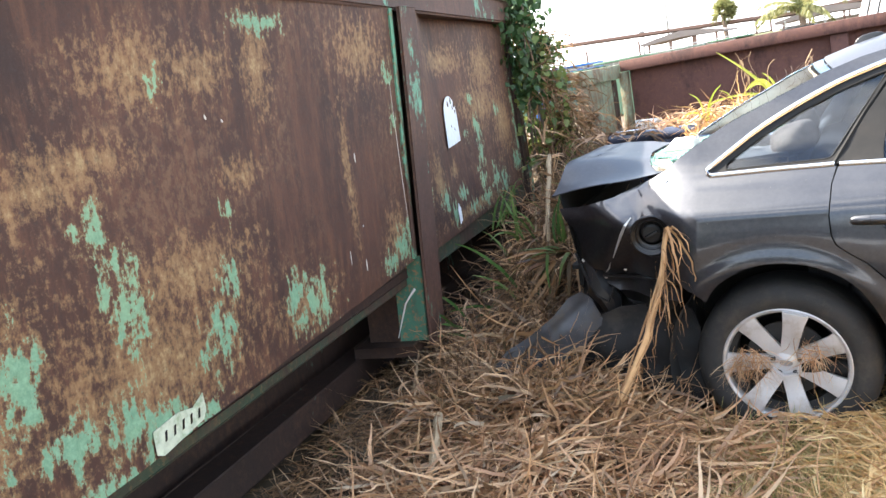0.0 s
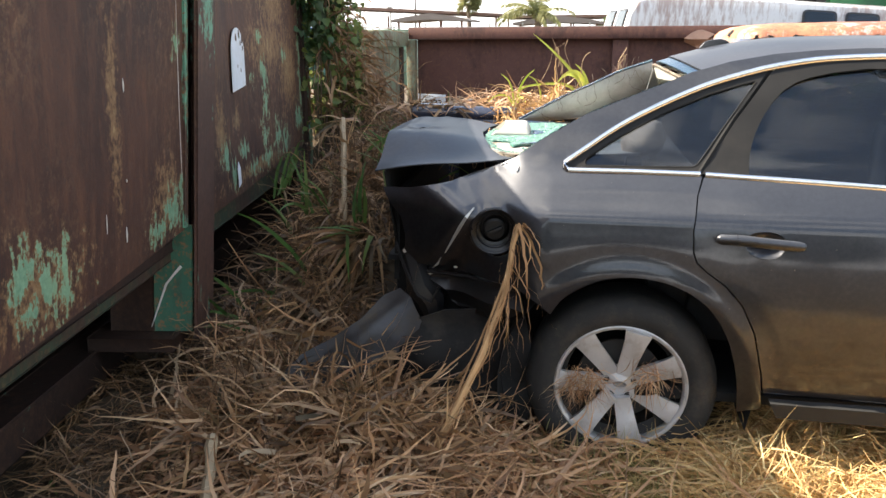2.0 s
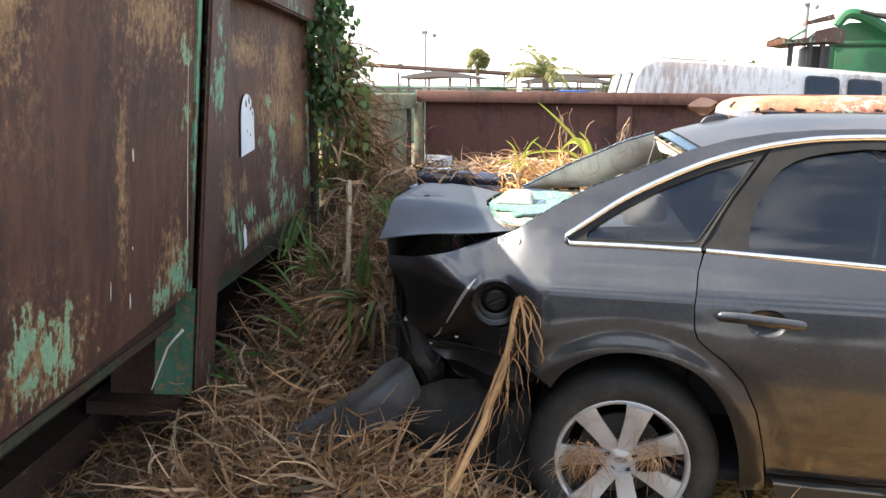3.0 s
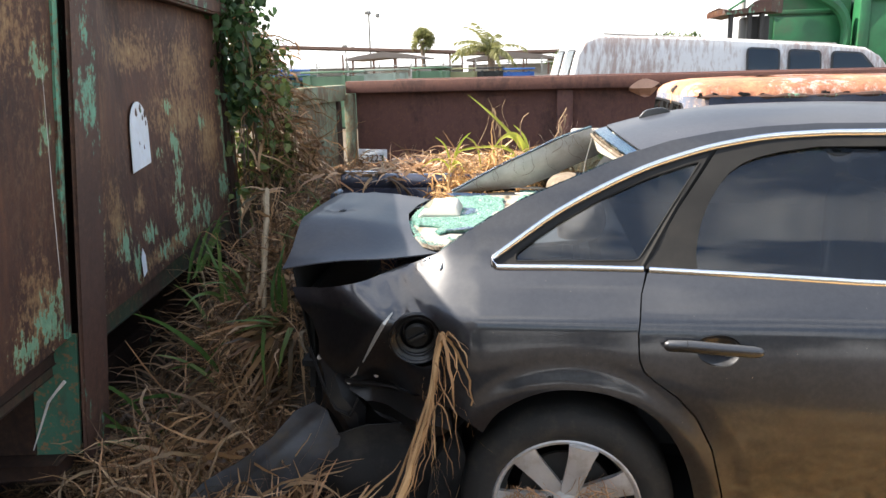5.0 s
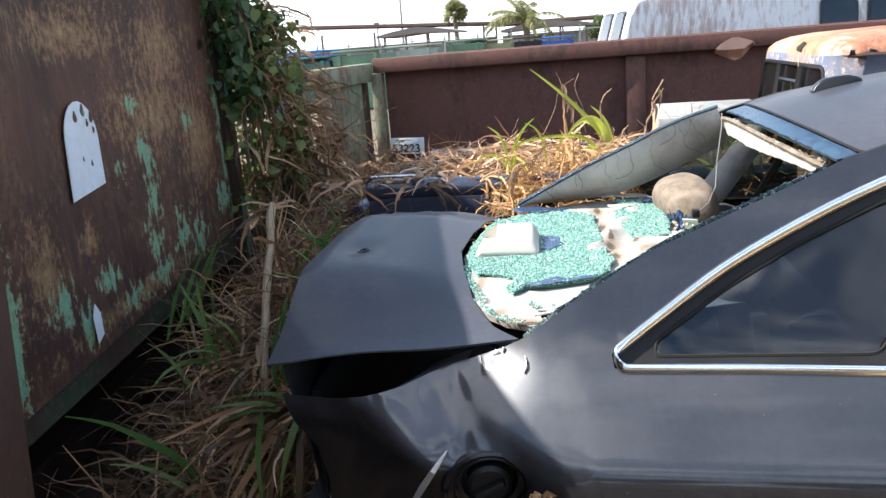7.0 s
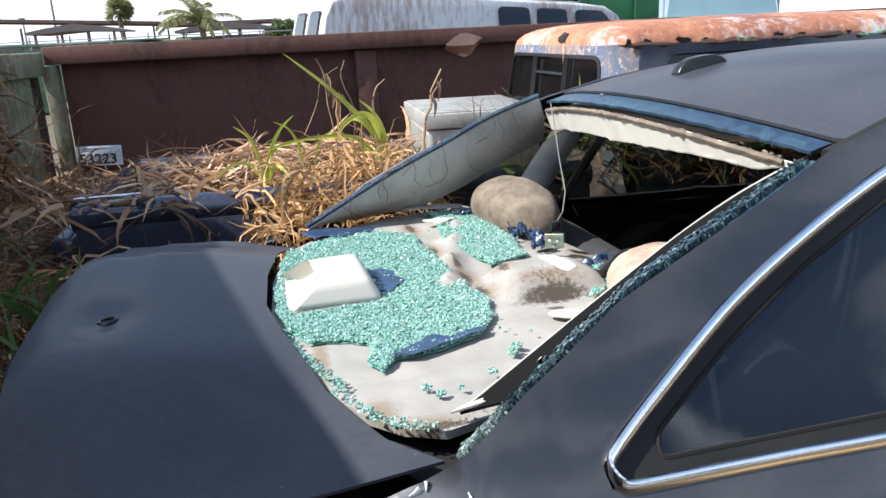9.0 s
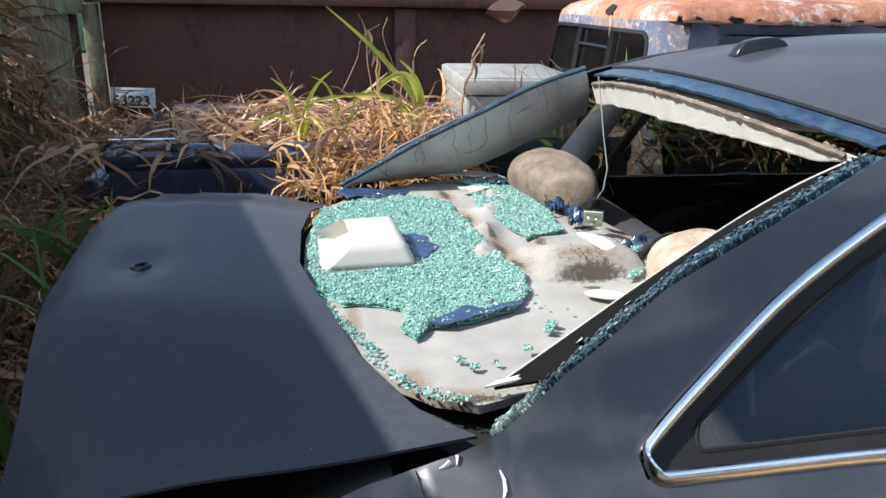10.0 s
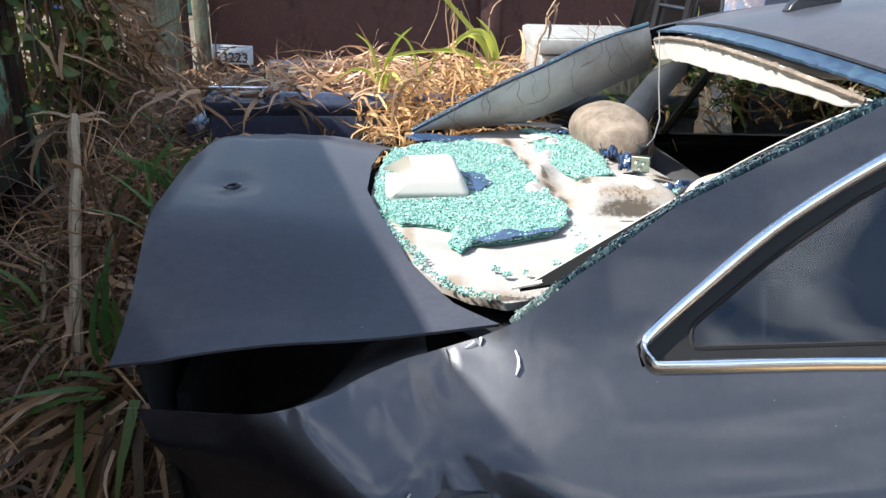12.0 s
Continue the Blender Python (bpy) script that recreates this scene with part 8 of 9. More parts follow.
heap(110, (-2.2, -0.9, 0.4, 2.4), bank, (0.25, 0.5), (0.006, 0.014), 0, REED, "leaning_reeds", "standing and leaning dry reeds beside the dumpster", (-0.08, 0.04), (0.8, 0.35), None, 0.9, 0.05, seg=7, bundle=2, curl=0.3)
heap(60, (-1.75, -0.95, 0.2, 2.3), bank, (0.25, 0.5), (0.012, 0.026), 0, GREEN_BLADE, "green_reed_blades", "fresh green reed blades among the dry ones", (0.0, 0.1), (0.9, 0.4), None, 1.1, 0.04, "reeds", 8, bundle=2, curl=0.4)
heap(720, (-1.42, -0.52, -0.42, -0.03), None, (0.16, 0.44), (0.005, 0.018), 0, REED, "leaning_leaves", "dry reed leaves leaning over the bumper remnant", (-0.03, 0.05), (0.75, 0.35), None, 1.3, 0.14, seg=8, bundle=2, curl=0.6)
heap(900, (-1.35, -0.55, -0.42, 0.12), None, (0.10, 0.32), (0.005, 0.018), 0, REED, "tail_litter", "dry reeds fallen over the bumper remnant", (-0.02, 0.16), (0.0, 0.4), None, 0.5, 0.08, seg=7, curl=0.9)
# tall mound below the vine
mound = lambda x, y: lie(x, y) + 0.50 * math.exp(-(((x + 1.82) / (0.25 if x > -1.82 else 0.7)) ** 2 + ((y - 2.75) / 0.45) ** 2)) + 0.55 * math.exp(-(((x + 1.86) / (0.21 if x > -1.86 else 0.6)) ** 2 + ((y - 2.68) / 0.32) ** 2))
heap(2800, (-2.45, -1.0, 2.1, 3.7), lambda x, y: x > dump_face(y) + 0.05 or y > 2.5, (0.12, 0.42), (0.005, 0.018), 0, VINE_DRY, "dry_vines", "hanging dry vines and stalks over the weed mound", (-0.12, 0.10), (-0.3, 0.5), (-0.6, 0.9), 0.7, 0.22, seg=8, height=mound, bundle=2, gaps=-0.15, curl=1.0)


def cascade(n, name, label, m, width, reach):
    """Dead vines that pour from the top of the dumpster corner down over the mound."""
    t = RNG.uniform(0, 1, n)
    base = np.c_[-2.03 + 0.35 * t + RNG.normal(0, 0.05, n), 2.74 + RNG.normal(0, 0.16, n), 1.94 - 0.96 * t + RNG.normal(0, 0.07, n)]
    az = RNG.normal(-0.35, 0.55, n)
    v, f = blades(base, az, RNG.normal(-0.15, 0.45, n), RNG.uniform(*reach, n), RNG.uniform(*width, n), RNG.normal(0.95, 0.5, n), 12, None, 0.24, 0.5, 1.0)
    return mesh_from(name, v, f, m, None, label, "dry vine", "stuff")


cascade(260, "cascading_vines", "dead brown vines pouring from the dumpster corner", VINE_DRY, (0.004, 0.012), (0.2, 0.6))
cascade(240, "broad_vine_leaves", "broad dead leaves hanging in the vines", VINE_DRY, (0.010, 0.026), (0.10, 0.28))
heap(60, (-1.95, -1.6, 2.3, 2.8), None, (0.08, 0.22), (0.010, 0.024), 0, SHOOT, "green_vine_shoots", "olive green shoots in the weed mound", (-0.2, 0.25), (0.5, 0.6), None, 1.4, 0.1, "weeds", 6, mound, bundle=2, curl=0.6)


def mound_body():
    """Added sheet, coloured with the mound's inner shade, so that no light falls through it."""
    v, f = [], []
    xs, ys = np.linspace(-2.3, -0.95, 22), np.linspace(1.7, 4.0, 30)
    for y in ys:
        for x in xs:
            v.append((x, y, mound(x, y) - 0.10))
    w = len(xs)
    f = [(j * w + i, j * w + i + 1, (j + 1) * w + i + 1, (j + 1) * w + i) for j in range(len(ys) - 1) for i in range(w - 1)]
    mesh_from("weed_mound", v, f, plain("dark_straw_core", (0.07, 0.05, 0.032), 0.95, 0, 0.5, 14, 0.8), None, "dark added inside of the weed mound beside the pickup", "weeds", "stuff")


mound_body()

# weeds grown up between the two cars
heap(520, (0.25, 1.75, 1.67, 1.78), None, (0.06, 0.20), (0.003, 0.012), 0, REED, "tangled_weeds", "tangled olive and brown weeds between sedan and pickup", (0.10, 0.34), (0.1, 0.5), (0.0, 1.6), 0.7, 0.25, "weeds", 6, lambda x, y: 0.93, bundle=2, curl=0.5)
heap(260, (0.25, 1.75, 1.67, 1.76), None, (0.05, 0.14), (0.006, 0.018), 0, GREEN_BLADE, "green_weeds", "green weed leaves between sedan and pickup", (0.16, 0.36), (0.2, 0.6), None, 0.9, 0.2, "weeds", 6, lambda x, y: 0.93, bundle=3, curl=0.6)

# straw over the pickup bed
bed = lambda x, y: 0.985 + 0.07 * math.exp(-(((x + 0.35) / 0.55) ** 2 + ((y - 2.3) / 0.5) ** 2)) - 0.02 * smooth01((-0.7 - x) / 0.4) + 0.035 * smooth01((y - 2.5) / 0.4) * smooth01((x + 0.95) / 0.3)
heap(2600, (-1.35, 0.15, 1.75, 3.1), lambda x, y: not (x < -1.02 and y < 2.98 and y > 2.3), (0.08, 0.28), (0.004, 0.014), 0, STRAW_DARK, "dry_straw_load", "dry straw and weeds heaped in the pickup bed", (-0.08, 0.03), (0.06, 0.22), None, 0.5, 0.14, height=bed, bundle=3, seg=7, gaps=-0.1, curl=0.4)
gold = lambda x, y: 1.00 + 0.13 * math.exp(-(((x + 0.28) / 0.28) ** 2 + ((y - 1.70) / 0.30) ** 2))
heap(650, (-1.2, 0.12, 1.9, 3.1), None, (0.08, 0.26), (0.005, 0.016), 0, STRAW, "pale_straw", "pale straw stalks over the load", (-0.04, 0.05), (0.12, 0.28), None, 0.6, 0.12, height=bed, bundle=2, seg=7, gaps=0.0, curl=0.4)
heap(800, (-1.1, 0.1, 1.8, 3.1), None, (0.10, 0.32), (0.009, 0.022), 0, REED, "broad_dry_leaves", "broad brown leaves over the straw load", (-0.05, 0.04), (0.10, 0.25), None, 0.9, 0.08, height=bed, bundle=2, seg=8, curl=0.3)
heap(120, (-1.3, -0.62, 1.66, 1.86), None, (0.08, 0.24), (0.008, 0.020), 0, REED, "rail_leaves", "broad dry leaves lying over the pickup rail", (0.0, 0.03), (0.0, 0.25), None, 0.7, 0.10, seg=7, height=lambda x, y: 1.10, bundle=2, curl=0.2)
heap(1050, (-0.62, -0.08, 1.40, 2.0), lambda x, y: not (x > -0.1 and y < 1.42), (0.08, 0.28), (0.003, 0.011), 0, HAY, "golden_straw", "sunlit orange-brown hay tangled over the pickup rail", (-0.08, 0.06), (0.3, 0.6), None, 1.7, 0.2, height=gold, bundle=3, seg=10, gaps=-0.2, curl=1.1)
heap(260, (-1.0, -0.55, 2.0, 2.5), None, (0.08, 0.24), (0.004, 0.012), 0, STRAW, "straw_crest", "pale straw crest in the pickup bed", (0.03, 0.13), (0.2, 0.3), None, 0.8, 0.08, height=bed, bundle=3, seg=8, curl=0.5)


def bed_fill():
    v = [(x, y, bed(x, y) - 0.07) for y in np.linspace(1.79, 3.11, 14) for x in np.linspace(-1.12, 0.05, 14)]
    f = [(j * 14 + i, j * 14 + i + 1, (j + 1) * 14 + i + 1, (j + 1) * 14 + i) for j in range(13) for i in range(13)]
    mesh_from("packed_straw", v, f, bpy.data.materials["dark_straw_core"], None, "packed dark straw in the pickup bed", "dry grass", "stuff")


bed_fill()


def tuft(name, label, base, n, length, width, m, el=(1.1, 0.3), droop=1.2, az=None, spread_r=0.05, category="grass tuft", piece="leaf", crook=0.11, curl=0.0):
    b = np.array(base) + np.c_[RNG.normal(0, spread_r, (n, 2)), np.zeros(n)]
    a = RNG.uniform(0, 6.28, n) if az is None else RNG.normal(az[0], az[1], n)
    v, f = blades(b, a, RNG.normal(*el, n), RNG.uniform(*length, n), RNG.uniform(*width, n), RNG.normal(droop, 0.45, n), 8, None, crook, 0.85, curl)
    t = thing(name, label, category)
    per = 18
    for i in range(n):
        mesh_from(piece, v[i * per:(i + 1) * per], f[i * 8:(i + 1) * 8] - i * per, m, t)
    return t


def ribbon(pts, width, flat=(0, -1, 0.25)):
    """A folded leaf blade along a smooth line, widest a third of the way and running to a point."""
    line = flowing(pts, 6)
    n = len(line)
    verts, faces = [], []
    side_way = Vector(flat)
    for i, p in enumerate(line):
        p, t = Vector(p), i / (n - 1)
        d = (Vector(line[min(i + 1, n - 1)]) - Vector(line[max(i - 1, 0)])).normalized()
        a = d.cross(side_way).normalized()
        h = width * 0.5 * min(1.0, 0.45 + 1.8 * t) * (1 - t ** 2.2) + 0.0008
        keel = d.cross(a).normalized() * h * 0.45
        verts += [tuple(p - a * h), tuple(p + keel), tuple(p + a * h)]
    for i in range(n - 1):
        k = i * 3
        faces += [(k, k + 1, k + 4, k + 3), (k + 1, k + 2, k + 5, k + 4)]
    return verts, faces


def grown(name, label, category, piece, material, lines):
    t = thing(name, label, category)
    for w, pts in lines:
        v, f = ribbon(pts, w)
        mesh_from(piece, v, f, material, t)
    return t


grown("grass_tuft", "tall yellow-green grass growing out of the straw", "grass tuft", "leaf", LIME, [
    (0.022, [(-0.150, 1.95, 1.05), (-0.165, 1.95, 1.19), (-0.216, 1.95, 1.275), (-0.34, 1.95, 1.406), (-0.464, 1.96, 1.511)]),
    (0.026, [(-0.145, 1.94, 1.05), (-0.160, 1.93, 1.20), (-0.195, 1.91, 1.285), (-0.240, 1.90, 1.306), (-0.290, 1.89, 1.280), (-0.325, 1.88, 1.235)]),
    (0.022, [(-0.155, 1.96, 1.05), (-0.175, 1.97, 1.20), (-0.215, 1.98, 1.270), (-0.262, 2.00, 1.285), (-0.30, 2.0, 1.262)]),
    (0.018, [(-0.140, 1.97, 1.05), (-0.150, 1.98, 1.22), (-0.180, 1.99, 1.30), (-0.225, 2.0, 1.345)]),
    (0.016, [(-0.160, 1.93, 1.10), (-0.248, 1.92, 1.222), (-0.40, 1.93, 1.236), (-0.55, 1.95, 1.205)]),
    (0.014, [(-0.150, 1.95, 1.10), (-0.19, 1.93, 1.17), (-0.24, 1.90, 1.19), (-0.28, 1.87, 1.17)]),
])
grown("grass_tuft", "low yellow-green grass in the pickup bed", "grass tuft", "leaf", LIME, [
    (0.013, [(-0.555, 1.95, 1.08), (-0.54, 1.95, 1.19), (-0.50, 1.94, 1.27), (-0.452, 1.93, 1.315)]),
    (0.012, [(-0.56, 1.95, 1.08), (-0.545, 1.95, 1.17), (-0.51, 1.95, 1.215), (-0.44, 1.95, 1.235)]),
    (0.012, [(-0.565, 1.96, 1.08), (-0.575, 1.96, 1.18), (-0.60, 1.96, 1.25), (-0.645, 1.95, 1.29)]),
    (0.014, [(-0.55, 1.94, 1.09), (-0.53, 1.90, 1.16), (-0.50, 1.86, 1.15), (-0.47, 1.82, 1.10)]),
    (0.012, [(-0.56, 1.95, 1.09), (-0.60, 1.94, 1.16), (-0.66, 1.93, 1.17), (-0.72, 1.92, 1.13)]),
    (0.010, [(-0.42, 2.2, 1.05), (-0.43, 2.2, 1.17), (-0.46, 2.2, 1.24), (-0.51, 2.2, 1.27)]),
    (0.010, [(-0.38, 2.25, 1.05), (-0.36, 2.25, 1.16), (-0.32, 2.24, 1.21), (-0.26, 2.22, 1.21)]),
])


def dry_stems():
    t = thing("dead_stalks", "bare curling dry weed stalks in the pickup bed", "dry stalks")
    twig = islands("dry_twig", [(0.30, 0.19, 0.11), (0.42, 0.28, 0.17), (0.22, 0.14, 0.085)], 0.8)
    for r0, pts in (
        (0.0040, [(-0.165, 1.93, 1.10), (-0.188, 1.93, 1.28), (-0.180, 1.93, 1.375), (-0.143, 1.93, 1.412)]),
        (0.0060, [(-0.02, 1.95, 1.08), (-0.012, 1.95, 1.25), (0.012, 1.95, 1.31), (0.020, 1.95, 1.37), (0.054, 1.95, 1.434)]),
        (0.0035, [(0.012, 1.96, 1.31), (0.03, 1.96, 1.36), (0.058, 1.96, 1.40)]),
        (0.0030, [(-0.30, 1.97, 1.10), (-0.33, 1.97, 1.32), (-0.335, 1.97, 1.42), (-0.36, 1.97, 1.49)]),
        (0.0022, [(-0.30, 1.97, 1.12), (-0.29, 1.96, 1.36), (-0.26, 1.95, 1.30), (-0.245, 1.95, 1.24)]),
        (0.0018, [(-0.42, 1.98, 1.24), (-0.37, 1.98, 1.34), (-0.345, 1.98, 1.42), (-0.29, 1.98, 1.46)]),
        (0.0018, [(-0.27, 1.95, 1.48), (-0.285, 1.95, 1.42), (-0.255, 1.95, 1.34), (-0.235, 1.95, 1.27)]),
        (0.0035, [(0.16, 1.95, 1.10), (0.165, 1.95, 1.28), (0.16, 1.95, 1.335)]),
        (0.0030, [(0.18, 1.95, 1.10), (0.19, 1.95, 1.30), (0.205, 1.95, 1.325)]),
    ):
        line = flowing(pts, 6)
        part("stalk", tubed([Vector(p) + noise.noise_vector((Vector(p) * 25)) * 0.004 for p in line], [r0 * (1 - 0.6 * i / len(line)) * (1 + 0.3 * noise.noise((i * 0.9, r0 * 900, 0))) for i in range(len(line))], 6), twig, t)
    for x, y, z in ((-0.335, 1.965, 1.44), (-0.325, 1.965, 1.40), (0.035, 1.955, 1.40), (0.018, 1.955, 1.345), (-0.31, 1.96, 1.36)):
        v, f = ribbon([(x, y, z), (x + 0.012, y - 0.005, z - 0.03), (x + 0.004, y - 0.01, z - 0.075)], 0.012)
        mesh_from("withered_leaf", v, f, twig, t)
    return t


dry_stems()
tuft("reed_clump", "clump of long brown reed leaves drooping to the dumpster", (-1.22, 0.80, 0.60), 30, (0.18, 0.44), (0.012, 0.028), REED_BROAD, (0.10, 0.28), 1.0, (3.95, 0.35), 0.05, "reeds", "leaf", 0.13, 0.4)
tuft("reed_clump", "pale reed leaves drooping in the clump", (-1.20, 0.78, 0.62), 9, (0.22, 0.46), (0.010, 0.022), STRAW, (0.15, 0.25), 1.0, (3.95, 0.35), 0.04, "reeds", "leaf", 0.12, 0.3)
tuft("reed_clump", "bundle of brown reed leaves hanging straight down", (-1.10, 0.70, 0.60), 18, (0.25, 0.45), (0.014, 0.030), REED_BROAD, (-0.5, 0.2), 0.8, (4.55, 0.25), 0.03, "reeds", "leaf", 0.05, 0.2)
tuft("reed_clump", "crumpled brown cane leaves low in the bank", (-1.22, 0.25, 0.36), 20, (0.2, 0.45), (0.012, 0.026), REED_BROAD, (0.2, 0.4), 0.9, (4.2, 1.1), 0.09, "reeds", "leaf", 0.2, 0.9)
tuft("green_reed", "fresh green reed leaves drooping in the dry clump", (-1.16, 0.76, 0.63), 7, (0.18, 0.36), (0.014, 0.028), GREEN_BLADE, (0.25, 0.35), 1.2, (4.0, 0.55), 0.03, "reeds", "leaf", 0.05, 0.2)
tuft("green_reed", "fresh green reed blades beside the boot lid", (-1.06, 1.06, 0.74), 8, (0.25, 0.40), (0.014, 0.026), GREEN_BLADE, (1.3, 0.2), 0.9, None, 0.04, "reeds", "leaf", 0.05, 0.2)
tuft("green_reed", "green reed blades standing behind the dry clump", (-1.20, 0.86, 0.66), 7, (0.22, 0.36), (0.014, 0.026), GREEN_BLADE, (1.25, 0.25), 0.9, None, 0.04, "reeds", "leaf", 0.05, 0.2)
tuft("green_reed", "fresh green reed blades near the mound", (-1.15, 1.45, 0.8), 9, (0.22, 0.42), (0.014, 0.026), GREEN_BLADE, (1.3, 0.2), 0.9, None, 0.06, "reeds", "leaf", 0.05, 0.2)
tuft("green_reed", "green reed blades between cane and dumpster", (-1.42, 0.98, 0.66), 6, (0.22, 0.36), (0.012, 0.022), GREEN_BLADE, (1.25, 0.25), 0.9, None, 0.04, "reeds", "leaf", 0.05, 0.2)
grown("green_reed", "long green blades lying along the dumpster's lower edge", "reeds", "leaf", GREEN_BLADE, [
    (0.022, [dump(u0, 0.10, 0.70), dump(u0 + 0.22, 0.07 + o, 0.80 + h), dump(u0 + 0.45, 0.05 + o, 0.85 + h), dump(u0 + 0.65, 0.04 + o, 0.83 + h)])
    for u0, o, h in ((1.10, 0.0, 0.0), (1.22, 0.02, 0.02), (1.34, 0.01, -0.02), (1.18, 0.04, -0.03), (1.45, 0.02, 0.03), (1.30, 0.05, 0.0))
])
tuft("small_weed", "small green broad-leaved weed by the dumpster skid", (-1.78, -0.55, 0.06), 12, (0.06, 0.12), (0.035, 0.055), GREEN_BLADE, (0.8, 0.4), 1.2, None, 0.03, "weed")
tuft("small_weed", "small green weed under the dumpster", (-1.70, -1.05, 0.05), 10, (0.05, 0.1), (0.03, 0.05), GREEN_BLADE, (0.8, 0.4), 1.2, None, 0.03, "weed")


def cane(name, label, pts, r0, r1):
    c = thing(name, label, "dry stalk")
    n = 14
    ts = np.linspace(0, 1, n)
    P = [Vector(p) for p in pts]
    seq = []
    for t in ts:
        q = t * (len(P) - 1)
        i = min(int(q), len(P) - 2)
        seq.append(P[i].lerp(P[i + 1], q - i) + Vector((noise.noise((t * 7, 0, 1)), noise.noise((t * 7, 3, 1)), 0)) * 0.006)
    part("stalk", tubed(seq, [(r0 + (r1 - r0) * t) * (1.18 if i % 4 == 0 else 1.0) for i, t in enumerate(ts)], 7), islands("pale_cane", [(0.38, 0.28, 0.17), (0.46, 0.35, 0.22)], 0.7), c)
    return c


cane("standing_cane", "pale dry cane with a frayed top standing in the reeds", [(-1.25, 0.80, 0.50), (-1.29, 0.94, 0.72), (-1.40, 1.30, 0.875), (-1.533, 1.725, 1.041)], 0.012, 0.016)
tuft("frayed_leaves", "torn dry leaves round the top of the cane", (-1.53, 1.715, 1.036), 12, (0.10, 0.28), (0.010, 0.022), REED, (-0.3, 0.5), 1.2, None, 0.008, "dry leaf")
cane("standing_cane", "broken dry cane stub near the dumpster", [(-1.42, 0.92, 0.35), (-1.40, 0.97, 0.6), (-1.365, 1.0, 0.84)], 0.007, 0.006)
cane("standing_cane", "leaning dry cane against the dumpster", [(-1.62, 1.2, 0.3), (-1.72, 1.3, 0.55), (-1.78, 1.35, 0.76)], 0.008, 0.006)
cane("fallen_cane", "pale fallen cane lying on the litter", [(-1.05, -1.02, 0.06), (-1.22, -0.72, 0.14), (-1.32, -0.45, 0.24)], 0.016, 0.018)
cane("fallen_cane", "dry cane lying across the litter", [(-0.9, -0.95, 0.08), (-0.75, -0.75, 0.10), (-0.62, -0.6, 0.12)], 0.010, 0.012)


def hanging_frond():
    """The withered stalk that hangs from the filler to the ground."""
    h = thing("withered_stalk", "withered brown stalk with shreds hanging against the car", "dry stalk")
    main = [(-0.36, -0.075, 0.905), (-0.38, -0.10, 0.83), (-0.40, -0.15, 0.68), (-0.46, -0.22, 0.5), (-0.54, -0.30, 0.32), (-0.62, -0.36, 0.17), (-0.68, -0.40, 0.08)]
    core = islands("withered_bark", [(0.22, 0.115, 0.05), (0.42, 0.235, 0.11), (0.15, 0.075, 0.034), (0.52, 0.32, 0.155), (0.30, 0.165, 0.075)], 0.8)
    part("stalk", tubed(main, [0.006, 0.010, 0.012, 0.014, 0.015, 0.013, 0.008], 9, 0.6), core, h)
    for s in range(6):
        path = []
        for i in range(19):
            u = i / 18 * (1.0 - 0.05 * (s % 3))
            q = u * (len(main) - 1)
            j = min(int(q), len(main) - 2)
            c = Vector(main[j]).lerp(Vector(main[j + 1]), q - j)
            a, r = s * 0.7 + u * (4 + s % 3), 0.006 + 0.009 * u + 0.006 * (s % 2)
            path.append(c + Vector((math.cos(a) * r, math.sin(a) * r * 0.6, 0)) + noise.noise_vector((u * 7, s * 3.1, 0)) * 0.018)
        part("strand", tubed(path, [0.0035 + 0.004 * abs(noise.noise((i * 0.6, s, 2))) for i in range(19)], 5, 0.45), core, h)
    n = 40
    t = RNG.uniform(0, 0.7, n)
    P = np.array(main)
    q = t * (len(P) - 1)
    i = q.astype(int)
    b = P[i] + (P[i + 1] - P[i]) * (q - i)[:, None] + RNG.normal(0, 0.008, (n, 3))
    v, f = blades(b, RNG.normal(-0.4, 1.0, n), RNG.normal(-1.42, 0.25, n), RNG.uniform(0.08, 0.36, n), RNG.uniform(0.001, 0.006, n), RNG.normal(0.1, 0.5, n), 12, None, 0.28, 0.85, 1.5)
    mesh_from("dry_fringe", v, f, core, h, "hanging dry shreds", "", "stuff")
    v, f = blades(np.repeat([[-0.355, -0.085, 0.90]], 8, 0) + RNG.normal(0, 0.006, (8, 3)), RNG.normal(0.0, 0.6, 8), RNG.normal(-0.9, 0.35, 8), RNG.uniform(0.12, 0.34, 8), RNG.uniform(0.005, 0.015, 8), RNG.normal(0.9, 0.3, 8), 10, None, 0.14, 0.85, 0.5)
    mesh_from("leaf_fringe", v, f, core, h, "", "", "stuff")
    m = 16
    b2 = P[2] + (P[5] - P[2]) * RNG.uniform(0, 1, (m, 1)) + RNG.normal(0, 0.010, (m, 3))
    d = P[2] - P[5]
    v, f = blades(b2, np.full(m, math.atan2(d[1], d[0])) + RNG.normal(0, 0.2, m), np.full(m, 1.05) + RNG.normal(0, 0.15, m), RNG.uniform(0.08, 0.22, m), RNG.uniform(0.004, 0.009, m), RNG.normal(0.1, 0.2, m), 5)
    mesh_from("peeling_bark", v, f, core, h, "", "", "stuff")


hanging_frond()


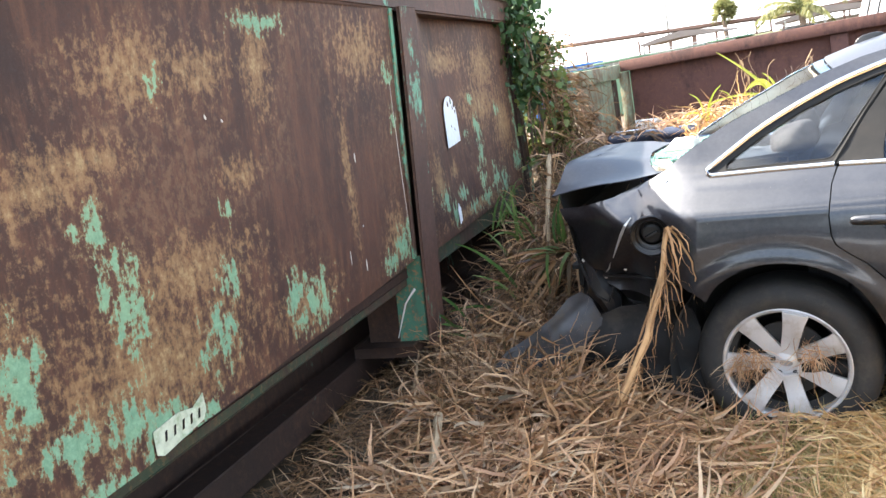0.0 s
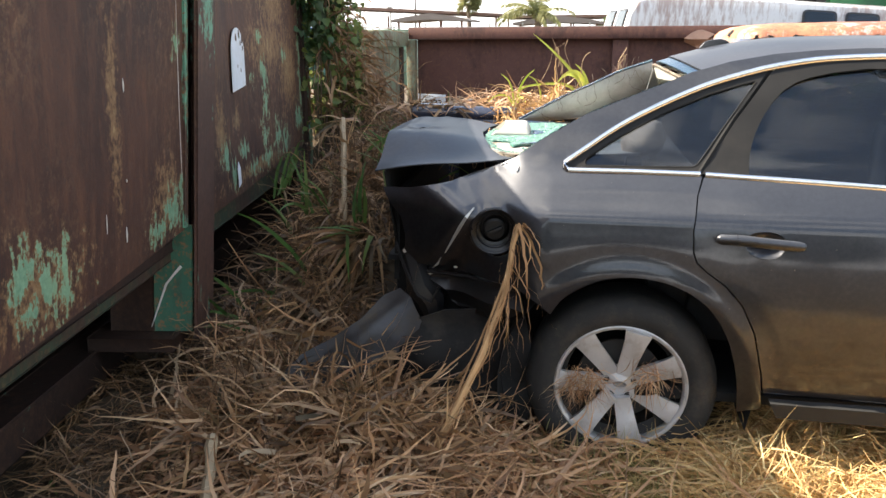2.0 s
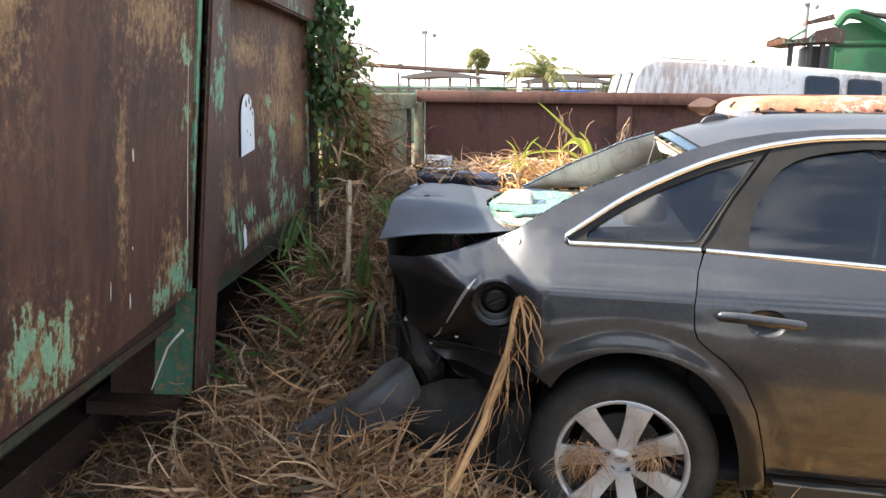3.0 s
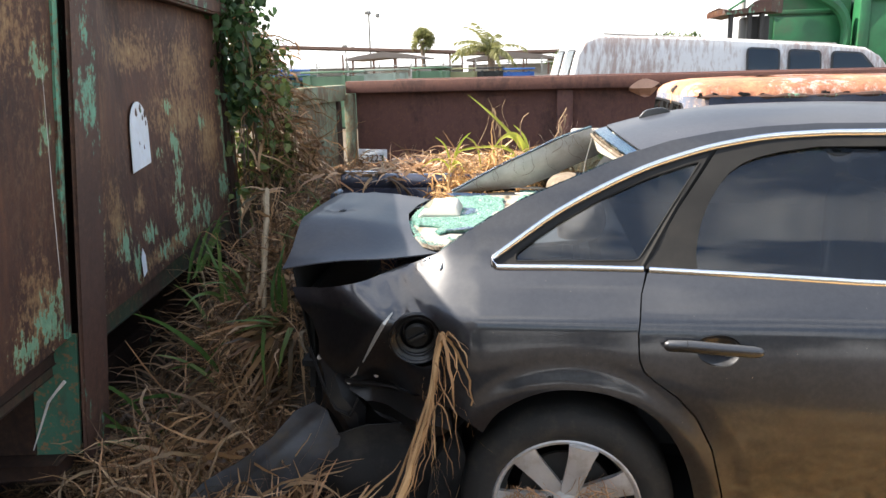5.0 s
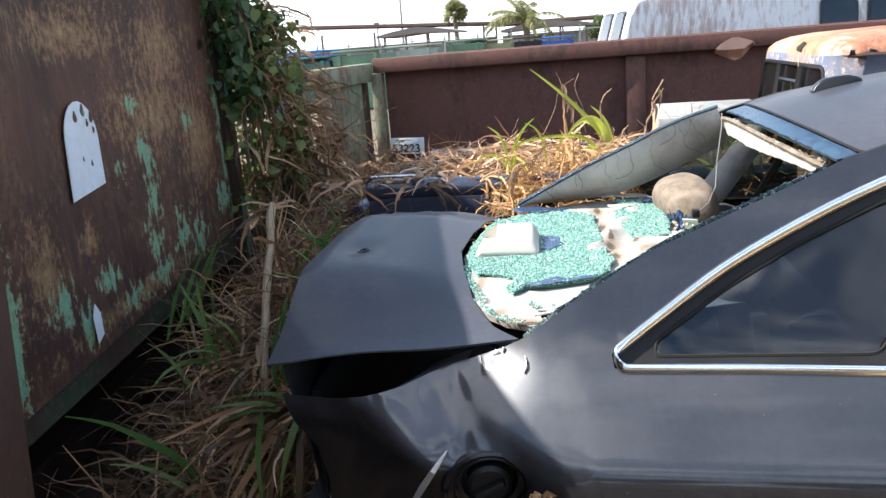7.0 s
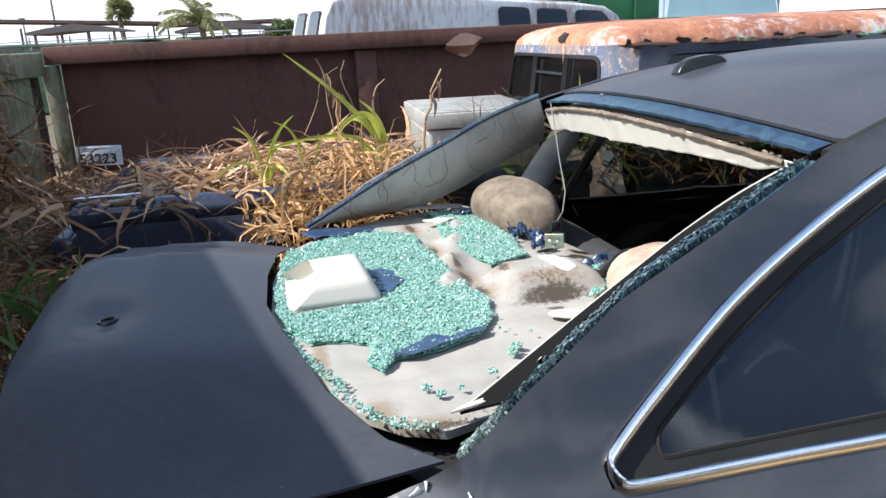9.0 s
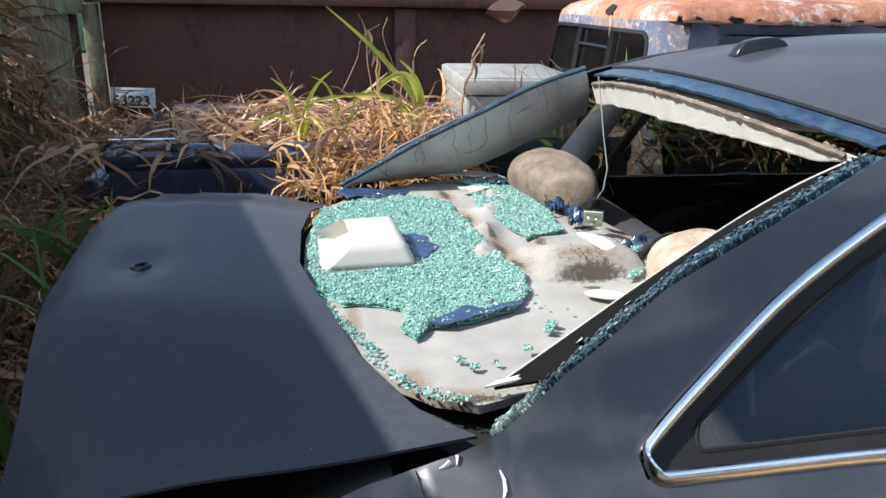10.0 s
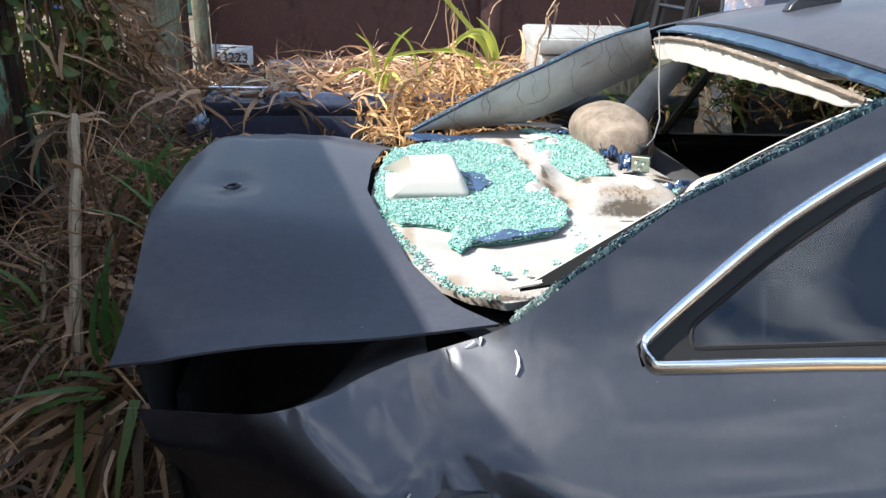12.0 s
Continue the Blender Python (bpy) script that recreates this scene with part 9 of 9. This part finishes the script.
def wheel_straw():
    hook = np.array([(-0.15, 0.05), (-0.12, 0.03), (-0.165, 0.0), (0.08, 0.08), (0.11, 0.05), (-0.09, 0.045)])
    n = 300
    k = RNG.integers(0, len(hook), n)
    b = np.c_[hook[k, 0] + RNG.normal(0, 0.018, n), np.full(n, -0.015) + RNG.normal(0, 0.008, n), 0.31 + hook[k, 1] + RNG.normal(0, 0.02, n)]
    v, f = blades(b, RNG.choice([0.0, math.pi], n) + RNG.normal(0, 0.3, n), RNG.normal(-1.0, 0.6, n), RNG.uniform(0.04, 0.16, n), RNG.uniform(0.001, 0.004, n), RNG.normal(0.3, 0.7, n), 8, None, 0.12, 0.85, 1.2)
    mesh_from("straw_in_wheel", v, f, STRAW, None, "wisps of dry straw caught in the wheel spokes", "dry grass", "stuff")


wheel_straw()

heap(26000, (-0.5, 2.4, -2.0, 0.30), lambda x, y: (y < 0.03 or x > 0.45) and RNG.random() < smooth01((x + 0.45) / 0.5) * (1 - smooth01((x - 1.2) / 1.2)) * (1 - smooth01((-1.0 - y) / 0.9)), (0.05, 0.15), (0.0015, 0.004), 0, GREY_GRASS, "short_grass", "short mixed green and dry grass along the car", (-0.01, 0.01), (1.2, 0.35), None, 0.7, 0.08, "grass", 4, bundle=4)
heap(23000, (0.0, 2.8, -2.0, 0.40), lambda x, y: (y < 0.05 or x > 0.45) and RNG.random() < smooth01((x + 0.05) / 0.5) * (1 - smooth01((x - 1.3) / 1.4)) * (1 - smooth01((-1.0 - y) / 0.9)), (0.08, 0.32), (0.003, 0.009), 0, STRAW_GOLD, "golden_litter", "golden cut grass lying along the sill", (0.0, 0.09), (0.15, 0.3), None, 0.5, 0.2)


# ---- vine on the dumpster corner ----
def vine():
    t = thing("vine", "dark green climbing vine over the dumpster corner", "vine")
    n = 1300
    s = RNG.uniform(0, 1, n)
    c = np.zeros((n, 3))
    for i in range(n):
        z = 1.35 + 1.0 * s[i] ** 0.8
        wide = 0.15 + 0.13 * (1 - abs(s[i] - 0.75))
        p = dump(2.52 + RNG.normal(0, wide * 0.6), np.clip(RNG.normal(0.10, 0.08), -0.05, 0.26), z)
        c[i] = p
    v, f = leaves(c, RNG.uniform(0.032, 0.072, n), 1.6)
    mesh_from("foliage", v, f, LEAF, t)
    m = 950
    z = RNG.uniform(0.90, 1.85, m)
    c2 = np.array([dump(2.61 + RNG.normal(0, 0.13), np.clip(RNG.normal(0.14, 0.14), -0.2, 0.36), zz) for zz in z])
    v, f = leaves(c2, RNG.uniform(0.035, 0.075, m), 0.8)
    # sunlight on these leaves is painted in as a lighter green
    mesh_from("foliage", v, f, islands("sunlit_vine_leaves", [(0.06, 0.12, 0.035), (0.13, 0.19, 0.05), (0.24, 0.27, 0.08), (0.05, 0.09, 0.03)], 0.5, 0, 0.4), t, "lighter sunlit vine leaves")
    for k in range(9):
        o = RNG.normal(0, 0.08, 3)
        part("stem", tubed([dump(2.55 + o[0], 0.08 + o[1] * 0.5, 0.35), dump(2.55 - o[0], 0.12 + o[2] * 0.5, 1.2), dump(2.55 + o[1], 0.10 + o[0] * 0.5, 2.2)], 0.006, 5), BARK, t)


vine()


def tendrils():
    t = thing("dry_tendrils", "thin dry tendrils creeping over the window pillar", "dry vine")
    r = random.Random(9)
    knots = (0.0, 0.2, 0.4, 0.6, 0.8, 1.0)
    stem = islands("dark_tendril", [(0.09, 0.06, 0.04), (0.16, 0.11, 0.07), (0.06, 0.042, 0.03)], 0.8)
    for k in range(15):
        u = r.uniform(0.12, 0.92)
        x0, z0 = np.interp(u, knots, (-0.478, -0.363, -0.243, -0.122, 0.0, 0.138)), np.interp(u, knots, (1.104, 1.165, 1.226, 1.279, 1.336, 1.381))
        p = Vector((x0, 1.225, z0 + 0.012))
        pts = [p + Vector((r.uniform(-0.04, 0.04), 0.16, 0.03)), p + Vector((0, 0.05, 0.012)), p]
        a = r.uniform(-0.5, 0.5)
        for i in range(r.randint(3, 7)):
            a += r.uniform(-0.8, 0.8)
            q = pts[-1] + Vector((0.030 * math.sin(a), 0.010, -0.022 * abs(math.cos(a)) - 0.004))
            pts.append(q + Vector((0, -0.006 if i == 0 else 0, 0)))
        part("tendril", tubed(flowing(pts, 3), r.uniform(0.0004, 0.0008), 5), stem, t)


tendrils()
